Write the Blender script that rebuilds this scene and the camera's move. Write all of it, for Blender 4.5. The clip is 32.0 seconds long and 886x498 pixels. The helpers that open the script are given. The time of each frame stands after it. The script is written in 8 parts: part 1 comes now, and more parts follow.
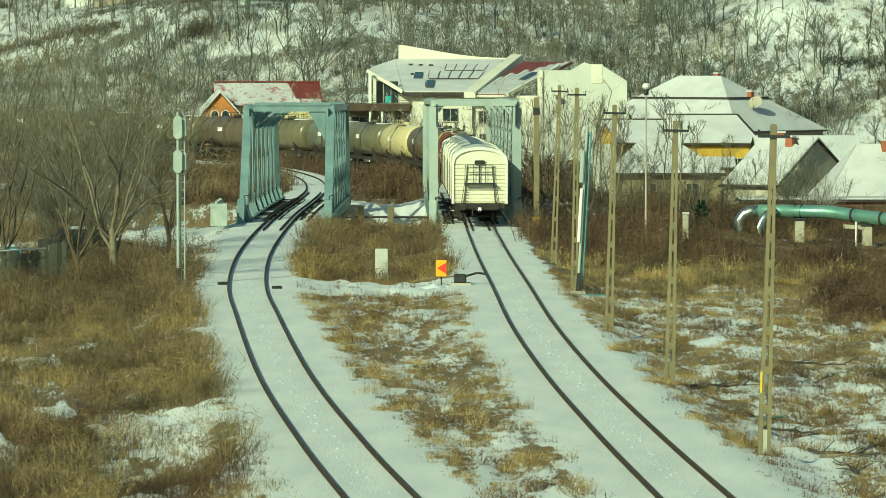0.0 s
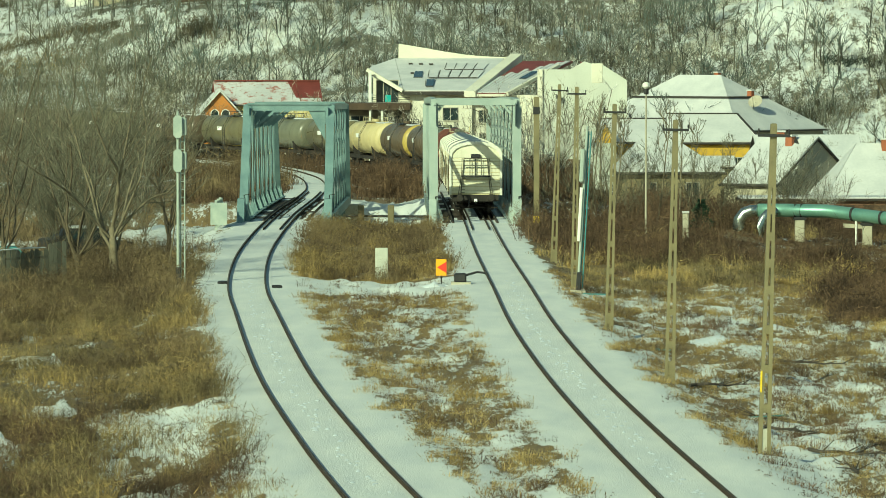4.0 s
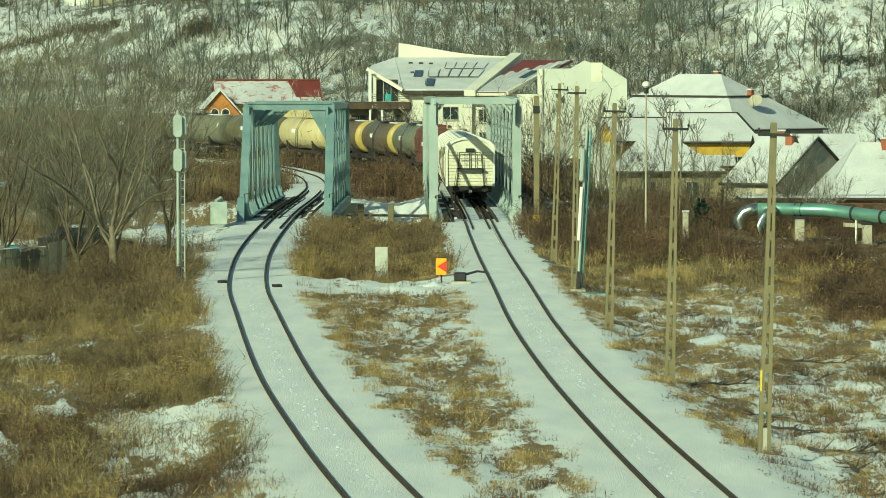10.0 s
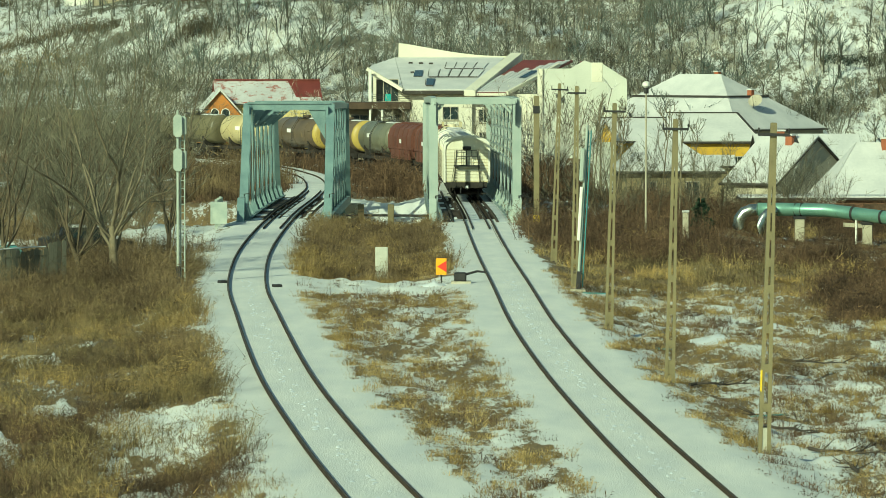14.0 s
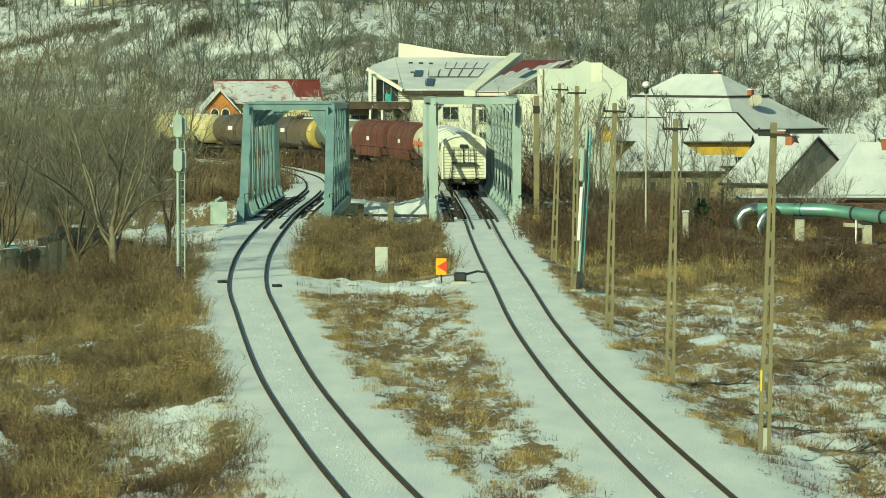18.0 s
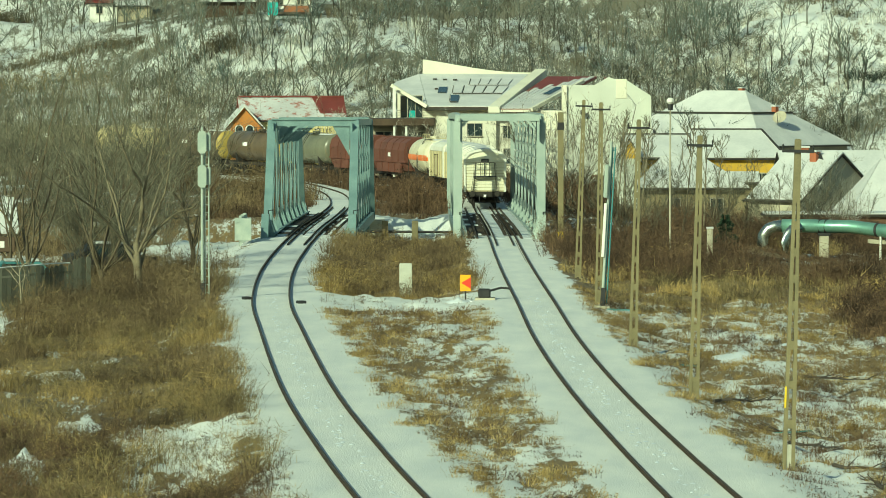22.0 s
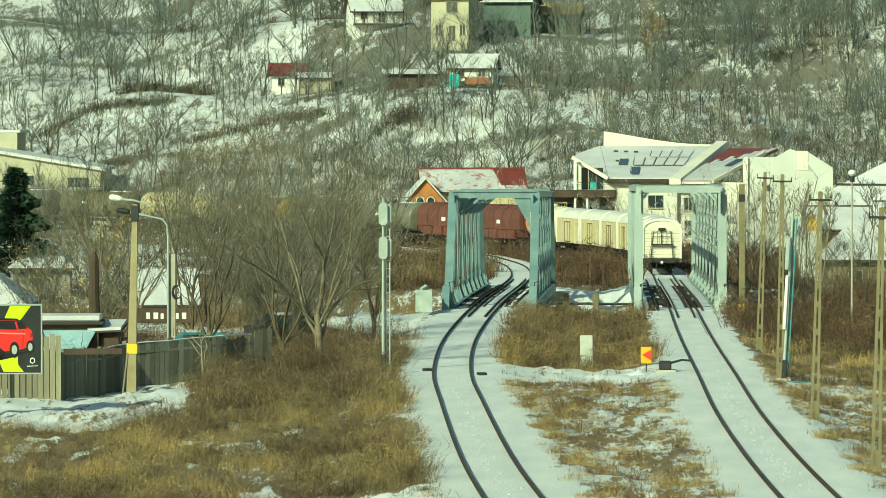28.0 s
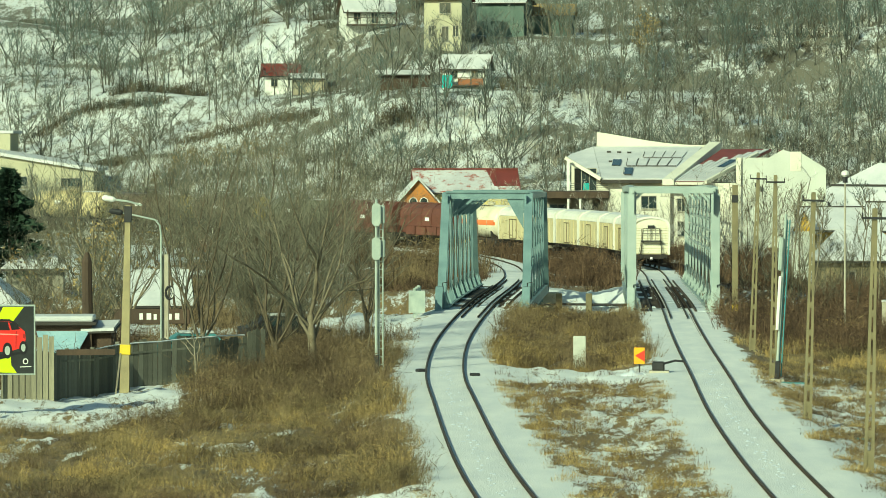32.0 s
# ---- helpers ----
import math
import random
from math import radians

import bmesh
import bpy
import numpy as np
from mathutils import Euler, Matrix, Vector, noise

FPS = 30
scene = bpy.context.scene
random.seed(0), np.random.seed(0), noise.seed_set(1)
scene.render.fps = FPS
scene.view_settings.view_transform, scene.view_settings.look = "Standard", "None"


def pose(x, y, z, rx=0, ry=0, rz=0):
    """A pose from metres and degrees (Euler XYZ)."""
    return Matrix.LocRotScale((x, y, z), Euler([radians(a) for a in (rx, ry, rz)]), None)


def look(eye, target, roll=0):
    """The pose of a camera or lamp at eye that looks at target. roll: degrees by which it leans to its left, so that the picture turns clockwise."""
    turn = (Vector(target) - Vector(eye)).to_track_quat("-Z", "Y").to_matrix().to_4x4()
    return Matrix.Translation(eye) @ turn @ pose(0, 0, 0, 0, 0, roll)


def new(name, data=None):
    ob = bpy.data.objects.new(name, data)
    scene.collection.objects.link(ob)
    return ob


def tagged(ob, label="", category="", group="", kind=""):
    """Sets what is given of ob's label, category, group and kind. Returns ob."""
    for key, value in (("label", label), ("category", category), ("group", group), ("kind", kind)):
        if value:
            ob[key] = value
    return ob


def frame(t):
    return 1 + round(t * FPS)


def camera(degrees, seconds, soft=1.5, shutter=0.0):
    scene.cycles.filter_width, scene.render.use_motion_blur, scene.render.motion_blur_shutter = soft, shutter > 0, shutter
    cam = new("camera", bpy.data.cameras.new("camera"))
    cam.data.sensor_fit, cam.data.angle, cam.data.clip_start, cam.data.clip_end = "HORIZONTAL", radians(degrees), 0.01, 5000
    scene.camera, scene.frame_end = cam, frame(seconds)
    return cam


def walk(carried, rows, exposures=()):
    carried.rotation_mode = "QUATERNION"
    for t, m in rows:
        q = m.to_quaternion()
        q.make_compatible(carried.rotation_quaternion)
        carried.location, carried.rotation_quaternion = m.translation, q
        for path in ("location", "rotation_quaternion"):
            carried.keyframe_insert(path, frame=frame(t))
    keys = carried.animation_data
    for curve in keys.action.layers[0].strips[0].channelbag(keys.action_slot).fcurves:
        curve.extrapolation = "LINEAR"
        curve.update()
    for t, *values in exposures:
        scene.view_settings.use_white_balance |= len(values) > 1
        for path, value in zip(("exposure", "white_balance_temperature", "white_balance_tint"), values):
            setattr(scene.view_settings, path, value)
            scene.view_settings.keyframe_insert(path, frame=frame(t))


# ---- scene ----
cam = camera(11.78, 32.0, soft=0.6)
EYE = (0.0, 0.0, 8.97)
TURNS = [  # seconds, tilt from straight down, turn to the left
    (0, 87.4536, 0.0), (1.5, 87.4423, 0.0), (3.5, 87.4423, 0.0), (5.5, 87.4423, 0.0), (7, 87.431, 0.0),
    (9, 87.431, 0.0), (14, 87.431, 0.0), (18, 87.431, 0.0), (19, 87.431, -0.0113), (19.5, 87.431, 0.0119),
    (20, 87.431, 0.0), (20.5, 87.4423, -0.0113), (21, 87.431, 0.0), (21.5, 87.4657, 0.0575),
    (22, 87.6502, 0.3226), (22.5, 87.7655, 1.0951), (23, 87.9156, 1.6255), (23.5, 88.1004, 1.9573),
    (24, 88.3192, 2.1089), (24.5, 88.5042, 2.4588), (25, 88.6875, 2.6992), (25.5, 88.6882, 2.7356),
    (27.5, 88.6198, 2.7411), (28, 88.6085, 2.7352), (28.5, 88.6079, 2.7378), (29, 88.6205, 2.7352),
    (29.5, 88.6196, 2.7186), (30, 88.6079, 2.7124), (30.5, 88.6205, 2.7088), (31, 88.6205, 2.6961),
    (31.5, 88.6195, 2.6809), (32, 88.6182, 2.6433)]
walk(cam, [(t, pose(*EYE, tilt, 0, turn)) for t, tilt, turn in TURNS],
     exposures=[(0, -0.12, 7230, -31.5), (21, -0.12, 7230, -31.5), (27.5, 0.03, 7120, -30.5), (32, 0.03, 7120, -30.5)])

# ---- world and sun ----
SUN_TO = Vector((0.52, 0.82, -0.50)).normalized()     # the way the sunlight travels
world = bpy.data.worlds.new("sky")
scene.world = world
world.use_nodes = True
wn = world.node_tree
sky = wn.nodes.new("ShaderNodeTexSky")
sky.sky_type = "NISHITA"
sky.sun_disc = False
sky.sun_elevation = math.asin(-SUN_TO.z)
sky.sun_rotation = math.atan2(-SUN_TO.x, -SUN_TO.y)
wn.links.new(sky.outputs[0], wn.nodes["Background"].inputs[0])
wn.nodes["Background"].inputs[1].default_value = 0.10
sun = new("sun", bpy.data.lights.new("sun", "SUN"))
sun.data.energy, sun.data.angle, sun.data.color = 4.9, radians(0.5), (1.0, 0.93, 0.80)
sun.matrix_world = look(Vector((0, 0, 300)), Vector((0, 0, 300)) + SUN_TO)


# ---- materials ----
def mat(name, a, b=None, rough=0.7, scale=3.0, fine=40.0, bump=0.2, metal=0.0, streak=(1, 1, 1), wear=None, wear_at=0.62,
        island=0.0, vary=0.0, spec=0.4, band=(0.52, 0.92)):
    """A surface of two tones mixed by a coarse and a fine noise, with relief and, if asked, worn or stained patches."""
    m = bpy.data.materials.new(name)
    m.use_nodes = True
    n, l = m.node_tree.nodes, m.node_tree.links
    bsdf = n["Principled BSDF"]
    bsdf.inputs["Roughness"].default_value = rough
    bsdf.inputs["Metallic"].default_value = metal
    bsdf.inputs["Specular IOR Level"].default_value = spec
    b = b or tuple(c * 0.72 for c in a)
    tc = n.new("ShaderNodeTexCoord")
    mp = n.new("ShaderNodeMapping")
    mp.inputs["Scale"].default_value = streak
    l.new(tc.outputs["Object"], mp.inputs[0])
    n1, n2 = n.new("ShaderNodeTexNoise"), n.new("ShaderNodeTexNoise")
    for k, s in ((n1, scale), (n2, fine)):
        k.inputs["Scale"].default_value = s
        k.inputs["Detail"].default_value = 5
        l.new(mp.outputs[0], k.inputs["Vector"])
    add = n.new("ShaderNodeMath")
    add.operation = "MULTIPLY_ADD"
    add.inputs[1].default_value = 0.45
    l.new(n2.outputs["Fac"], add.inputs[0])
    l.new(n1.outputs["Fac"], add.inputs[2])
    ramp = n.new("ShaderNodeValToRGB")
    ramp.color_ramp.elements[0].position, ramp.color_ramp.elements[1].position = band
    ramp.color_ramp.elements[0].color, ramp.color_ramp.elements[1].color = (*b, 1), (*a, 1)
    l.new(add.outputs[0], ramp.inputs[0])
    out = ramp.outputs[0]
    if wear:
        n3 = n.new("ShaderNodeTexNoise")
        n3.inputs["Scale"].default_value = scale * 2.3
        n3.inputs["Detail"].default_value = 8
        n3.inputs["Roughness"].default_value = 0.7
        l.new(mp.outputs[0], n3.inputs["Vector"])
        r2 = n.new("ShaderNodeValToRGB")
        r2.color_ramp.elements[0].position, r2.color_ramp.elements[1].position = wear_at - 0.05, wear_at + 0.04
        l.new(n3.outputs["Fac"], r2.inputs[0])
        mx = n.new("ShaderNodeMix")
        mx.data_type = "RGBA"
        l.new(r2.outputs[0], mx.inputs[0])
        l.new(out, mx.inputs[6])
        mx.inputs[7].default_value = (*wear, 1)
        out = mx.outputs[2]
    if island or vary:
        src = n.new("ShaderNodeNewGeometry").outputs["Random Per Island"] if island else n.new("ShaderNodeObjectInfo").outputs["Random"]
        amount = island or vary
        mr = n.new("ShaderNodeMapRange")
        mr.inputs[3].default_value, mr.inputs[4].default_value = 1 - amount, 1 + amount
        l.new(src, mr.inputs[0])
        hs = n.new("ShaderNodeHueSaturation")
        l.new(mr.outputs[0], hs.inputs["Value"])
        l.new(out, hs.inputs["Color"])
        out = hs.outputs[0]
    l.new(out, bsdf.inputs["Base Color"])
    if bump:
        bp = n.new("ShaderNodeBump")
        bp.inputs["Strength"].default_value = bump
        bp.inputs["Distance"].default_value = 0.02
        l.new(n2.outputs["Fac"], bp.inputs["Height"])
        l.new(bp.outputs[0], bsdf.inputs["Normal"])
    return m


SNOW = mat("snow", (0.70, 0.73, 0.76), (0.56, 0.60, 0.65), 0.6, 0.6, 12, 0.35)
ROOF_SNOW = mat("roof_snow", (0.64, 0.64, 0.635), (0.51, 0.52, 0.53), 0.6, 0.5, 5, 0.3)
RED_SNOW = mat("thin_roof_snow", (0.60, 0.60, 0.60), (0.45, 0.45, 0.46), 0.6, 0.5, 5, 0.3, wear=(0.30, 0.09, 0.06), wear_at=0.575)
STEEL = mat("bridge_paint", (0.215, 0.31, 0.312), (0.12, 0.19, 0.205), 0.45, 0.8, 20, 0.1, wear=(0.16, 0.13, 0.09), wear_at=0.70)
PALE_STEEL = mat("pale_bridge_paint", (0.40, 0.46, 0.43), (0.28, 0.35, 0.335), 0.45, 0.8, 20, 0.1, wear=(0.18, 0.15, 0.10), wear_at=0.72)
RAIL = mat("rail_steel", (0.060, 0.042, 0.028), (0.03, 0.022, 0.016), 0.75, 3, 30, 0.2, spec=0.1)
RAIL_TOP = mat("rail_head", (0.085, 0.072, 0.058), (0.05, 0.04, 0.033), 0.6, 3, 30, 0.1, spec=0.2)
CLIP = mat("rail_clips", (0.06, 0.04, 0.03), None, 0.8, 3, 30, 0.2)
WOOD_DARK = mat("sleeper_wood", (0.07, 0.055, 0.045), (0.035, 0.03, 0.025), 0.85, 3, 30, 0.5)
CONCRETE = mat("concrete", (0.46, 0.43, 0.34), (0.34, 0.31, 0.24), 0.85, 1.5, 25, 0.4)
POLE = mat("pole_concrete", (0.24, 0.205, 0.115), (0.155, 0.135, 0.08), 0.85, 1.5, 25, 0.4)
DARK_METAL = mat("dark_iron", (0.03, 0.03, 0.032), (0.018, 0.018, 0.02), 0.6, 4, 30, 0.2)
LAMP_CONCRETE = mat("lamp_pole_concrete", (0.36, 0.31, 0.17), (0.26, 0.22, 0.13), 0.85, 1.5, 25, 0.4)
WHITE_PAINT = mat("white_paint", (0.78, 0.78, 0.74), (0.66, 0.66, 0.62), 0.5, 2, 20, 0.1)
GALV = mat("galvanised_paint", (0.40, 0.45, 0.40), (0.29, 0.345, 0.32), 0.5, 2, 20, 0.1)
TEAL = mat("teal_paint", (0.10, 0.28, 0.29), (0.06, 0.20, 0.22), 0.5, 2, 20, 0.1)
YELLOW = mat("yellow_paint", (0.75, 0.55, 0.05), (0.65, 0.45, 0.04), 0.5, 2, 20, 0.1)
RED_REF = mat("red_reflector", (0.80, 0.05, 0.03), (0.7, 0.04, 0.03), 0.4, 2, 20, 0.0)
ORANGE_REF = mat("orange_reflector", (0.90, 0.42, 0.03), (0.8, 0.36, 0.03), 0.4, 2, 20, 0.0)
BARK = mat("bark", (0.15, 0.12, 0.08), (0.075, 0.06, 0.04), 0.9, 3, 30, 0.5)
PALE_BARK = mat("pale_bark", (0.24, 0.205, 0.14), (0.12, 0.10, 0.068), 0.9, 3, 30, 0.5)


def plant_mat(name, tones, zone=0.45, fine=2.2, island=0.35, stretch=0.6):
    """Dry plants: several tones that change from patch to patch, each stalk a little lighter or darker."""
    m = bpy.data.materials.new(name)
    m.use_nodes = True
    n, l = m.node_tree.nodes, m.node_tree.links
    bsdf = n["Principled BSDF"]
    bsdf.inputs["Roughness"].default_value = 0.9
    bsdf.inputs["Specular IOR Level"].default_value = 0.2
    tc, mp = n.new("ShaderNodeTexCoord"), n.new("ShaderNodeMapping")
    mp.inputs["Scale"].default_value = (1, stretch, 1)
    l.new(tc.outputs["Object"], mp.inputs[0])
    facs = []
    for k in (zone, fine):
        t = n.new("ShaderNodeTexNoise")
        t.inputs["Scale"].default_value, t.inputs["Detail"].default_value = k, 3
        l.new(mp.outputs[0], t.inputs["Vector"])
        facs.append(t.outputs["Fac"])
    mix = n.new("ShaderNodeMath")
    mix.operation = "MULTIPLY_ADD"
    mix.inputs[1].default_value = 0.7
    l.new(facs[1], mix.inputs[0])
    l.new(facs[0], mix.inputs[2])
    ramp = n.new("ShaderNodeValToRGB")
    e = ramp.color_ramp.elements
    spots = [0.69 + 0.31 * i / (len(tones) - 1) for i in range(len(tones))]
    e[0].position, e[0].color = spots[0], (*tones[0], 1)
    e[1].position, e[1].color = spots[-1], (*tones[-1], 1)
    for p, c in zip(spots[1:-1], tones[1:-1]):
        e.new(p).color = (*c, 1)
    l.new(mix.outputs[0], ramp.inputs[0])
    mr, hs = n.new("ShaderNodeMapRange"), n.new("ShaderNodeHueSaturation")
    mr.inputs[3].default_value, mr.inputs[4].default_value = 1 - island, 1 + island
    l.new(n.new("ShaderNodeNewGeometry").outputs["Random Per Island"], mr.inputs[0])
    l.new(mr.outputs[0], hs.inputs["Value"])
    l.new(ramp.outputs[0], hs.inputs["Color"])
    l.new(hs.outputs[0], bsdf.inputs["Base Color"])
    return m


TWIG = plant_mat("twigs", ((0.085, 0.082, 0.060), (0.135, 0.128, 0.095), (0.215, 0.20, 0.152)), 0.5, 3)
# Aerial haze is put into the hill twig and bark tones: paler, bluer.
HAZED_TWIG = plant_mat("hazed_hill_twigs", ((0.15, 0.165, 0.147), (0.20, 0.21, 0.187), (0.28, 0.28, 0.24)), 0.05, 0.4)
HAZED_BARK = plant_mat("hazed_hill_bark", ((0.06, 0.062, 0.052), (0.10, 0.097, 0.077), (0.16, 0.148, 0.115)), 0.06, 0.5)
HILL_DARK = plant_mat("dark_hill_brush", ((0.05, 0.058, 0.045), (0.095, 0.088, 0.062), (0.16, 0.13, 0.085)), 0.10, 0.6)
# Twigs with the blue-green haze of the upper woods in their colour.
BLUE_HAZE_TWIG = plant_mat("blue_hazed_twigs", ((0.10, 0.137, 0.13), (0.135, 0.17, 0.16), (0.18, 0.205, 0.185)), 0.06, 0.5, 0.25)
SNOW_TWIG = plant_mat("frosted_twigs", ((0.09, 0.08, 0.058), (0.27, 0.24, 0.18), (0.60, 0.59, 0.53), (0.76, 0.76, 0.74)), 0.30, 1.4, 0.3)
GRASS = plant_mat("dry_grass", ((0.12, 0.083, 0.038), (0.225, 0.158, 0.066), (0.33, 0.238, 0.10), (0.43, 0.335, 0.17)), 0.7, 3.0)
SCRUB = plant_mat("brown_scrub", ((0.068, 0.053, 0.034), (0.165, 0.13, 0.07), (0.265, 0.21, 0.108), (0.44, 0.315, 0.128)), 0.24, 1.5)
RED_SCRUB = plant_mat("reddish_scrub", ((0.05, 0.035, 0.025), (0.10, 0.066, 0.044), (0.165, 0.108, 0.066)), 0.4, 2.0)
BROWN_SCRUB = plant_mat("dull_brown_scrub", ((0.07, 0.051, 0.034), (0.145, 0.107, 0.064), (0.23, 0.172, 0.098)), 0.4, 2.0)
PINE = mat("pine_needles", (0.03, 0.06, 0.035), (0.015, 0.035, 0.02), 0.9, 0.5, 4, 0.0, island=0.3)


def ground_material():
    m = bpy.data.materials.new("snowy_ground")
    m.use_nodes = True
    n, l = m.node_tree.nodes, m.node_tree.links
    bsdf = n["Principled BSDF"]
    bsdf.inputs["Roughness"].default_value = 0.75
    tc = n.new("ShaderNodeTexCoord")
    mp = n.new("ShaderNodeMapping")
    mp.inputs["Scale"].default_value = (1, 0.22, 1)
    l.new(tc.outputs["Object"], mp.inputs[0])

    def tex(s, detail=6, r=0.6):
        k = n.new("ShaderNodeTexNoise")
        k.inputs["Scale"].default_value, k.inputs["Detail"].default_value, k.inputs["Roughness"].default_value = s, detail, r
        l.new(mp.outputs[0], k.inputs["Vector"])
        return k.outputs["Fac"]

    cover = n.new("ShaderNodeAttribute")
    cover.attribute_name = "snow_cover"
    big, small, grain = tex(0.9), tex(4.2, 8, 0.7), tex(17, 4, 0.7)
    add = n.new("ShaderNodeMath")
    add.operation = "MULTIPLY_ADD"
    add.inputs[1].default_value = 0.95
    l.new(small, add.inputs[0])
    l.new(big, add.inputs[2])                      # about 0.8 in the mean
    ragged = n.new("ShaderNodeMath")
    ragged.operation = "MULTIPLY_ADD"
    ragged.inputs[1].default_value = 0.55
    l.new(grain, ragged.inputs[0])
    l.new(add.outputs[0], ragged.inputs[2])
    sub = n.new("ShaderNodeMath")
    sub.operation = "SUBTRACT"
    l.new(cover.outputs["Fac"], sub.inputs[0])
    l.new(ragged.outputs[0], sub.inputs[1])
    edge = n.new("ShaderNodeMapRange")
    edge.inputs[1].default_value, edge.inputs[2].default_value = -0.80, -0.70
    l.new(sub.outputs[0], edge.inputs[0])
    soil = n.new("ShaderNodeValToRGB")
    e = soil.color_ramp.elements
    e[0].position, e[0].color = 0.32, (0.05, 0.037, 0.022, 1)
    e[1].position, e[1].color = 0.70, (0.26, 0.185, 0.08, 1)
    k = soil.color_ramp.elements.new(0.5)
    k.color = (0.16, 0.11, 0.05, 1)
    l.new(small, soil.inputs[0])
    hill = n.new("ShaderNodeAttribute")
    hill.attribute_name = "hill"
    hs = n.new("ShaderNodeMix")
    hs.data_type = "RGBA"
    l.new(hill.outputs["Fac"], hs.inputs[0])
    l.new(soil.outputs[0], hs.inputs[6])
    hs.inputs[7].default_value = (0.15, 0.14, 0.105, 1)
    snow = n.new("ShaderNodeValToRGB")
    e = snow.color_ramp.elements
    e[0].position, e[0].color = 0.3, (0.60, 0.625, 0.635, 1)
    e[1].position, e[1].color = 0.7, (0.76, 0.765, 0.735, 1)
    l.new(big, snow.inputs[0])
    mx = n.new("ShaderNodeMix")
    mx.data_type = "RGBA"
    l.new(edge.outputs[0], mx.inputs[0])
    l.new(hs.outputs[2], mx.inputs[6])
    l.new(snow.outputs[0], mx.inputs[7])
    l.new(mx.outputs[2], bsdf.inputs["Base Color"])
    bp = n.new("ShaderNodeBump")
    bp.inputs["Strength"].default_value, bp.inputs["Distance"].default_value = 0.6, 0.06
    mad = n.new("ShaderNodeMath")
    mad.operation = "MULTIPLY_ADD"
    mad.inputs[1].default_value = 0.4
    l.new(grain, mad.inputs[0])
    l.new(edge.outputs[0], mad.inputs[2])
    l.new(mad.outputs[0], bp.inputs["Height"])
    l.new(bp.outputs[0], bsdf.inputs["Normal"])
    return m


GROUND = ground_material()


# ---- mesh tools ----
class Shape:
    """Gathers vertices and faces of one mesh."""

    def __init__(self):
        self.v, self.f = [], []

    def add(self, verts, faces):
        o = len(self.v)
        self.v += [tuple(p) for p in verts]
        self.f += [tuple(i + o for i in f) for f in faces]
        return self

    def box(self, x0, x1, y0, y1, z0, z1, b=0.0):
        """A box, with its edges cut by b."""
        if b <= 0:
            v = [(x, y, z) for x in (x0, x1) for y in (y0, y1) for z in (z0, z1)]
            return self.add(v, [(0, 1, 3, 2), (4, 6, 7, 5), (0, 4, 5, 1), (2, 3, 7, 6), (0, 2, 6, 4), (1, 5, 7, 3)])
        bm = bmesh.new()
        bmesh.ops.create_cube(bm, size=1)
        for q in bm.verts:
            q.co = Vector(((x0 + x1) / 2 + q.co.x * (x1 - x0), (y0 + y1) / 2 + q.co.y * (y1 - y0), (z0 + z1) / 2 + q.co.z * (z1 - z0)))
        bmesh.ops.bevel(bm, geom=bm.edges[:], offset=b, segments=1, affect="EDGES")
        bm.verts.index_update()
        self.add([q.co for q in bm.verts], [[q.index for q in f.verts] for f in bm.faces])
        bm.free()
        return self

    def beam(self, p, q, w, h, up=(0, 0, 1)):
        """A bar of section w by h from p to q."""
        p, q = Vector(p), Vector(q)
        d = (q - p).normalized()
        s = d.cross(Vector(up))
        if s.length < 1e-4:
            s = d.cross(Vector((1, 0, 0)))
        s.normalize()
        u = s.cross(d)
        v = [e + s * (w / 2 * a) + u * (h / 2 * c) for e in (p, q) for a, c in ((-1, -1), (1, -1), (1, 1), (-1, 1))]
        return self.add(v, [(0, 1, 2, 3), (7, 6, 5, 4), (0, 4, 5, 1), (1, 5, 6, 2), (2, 6, 7, 3), (3, 7, 4, 0)])

    def tube(self, path, r, n=8, caps=True):
        """A round bar along a path; r is one radius or one for each point."""
        path = [Vector(p) for p in path]
        rs = r if isinstance(r, (list, tuple)) else [r] * len(path)
        rings = []
        ref = Vector((0, 0, 1))
        for i, p in enumerate(path):
            d = (path[min(i + 1, len(path) - 1)] - path[max(i - 1, 0)]).normalized()
            s = d.cross(ref)
            if s.length < 0.05:
                s = d.cross(Vector((1, 0, 0)))
            s.normalize()
            u = s.cross(d)
            rings.append([p + (s * math.cos(k * math.tau / n) + u * math.sin(k * math.tau / n)) * rs[i] for k in range(n)])
        v = [q for ring in rings for q in ring]
        f = [(i * n + k, i * n + (k + 1) % n, (i + 1) * n + (k + 1) % n, (i + 1) * n + k) for i in range(len(path) - 1) for k in range(n)]
        if caps:
            f += [tuple(range(n))[::-1], tuple((len(path) - 1) * n + k for k in range(n))]
        return self.add(v, f)

    def slab(self, outline, axis, a, b):
        """A flat outline thickened along an axis from a to b; the outline's points are in the other two axes, in order."""
        k = "xyz".index(axis)

        def put(p, t):
            c = list(p)
            c.insert(k, t)
            return tuple(c)
        n = len(outline)
        v = [put(p, a) for p in outline] + [put(p, b) for p in outline]
        f = [tuple(range(n))[::-1], tuple(range(n, 2 * n))] + [(i, (i + 1) % n, n + (i + 1) % n, n + i) for i in range(n)]
        return self.add(v, f)

    def sheet(self, p, thick):
        """A four-cornered sheet (any plane) with a thickness downward."""
        p = [Vector(c) for c in p]
        v = p + [c - Vector((0, 0, thick)) for c in p]
        return self.add(v, [(0, 1, 2, 3), (7, 6, 5, 4), (0, 4, 5, 1), (1, 5, 6, 2), (2, 6, 7, 3), (3, 7, 4, 0)])

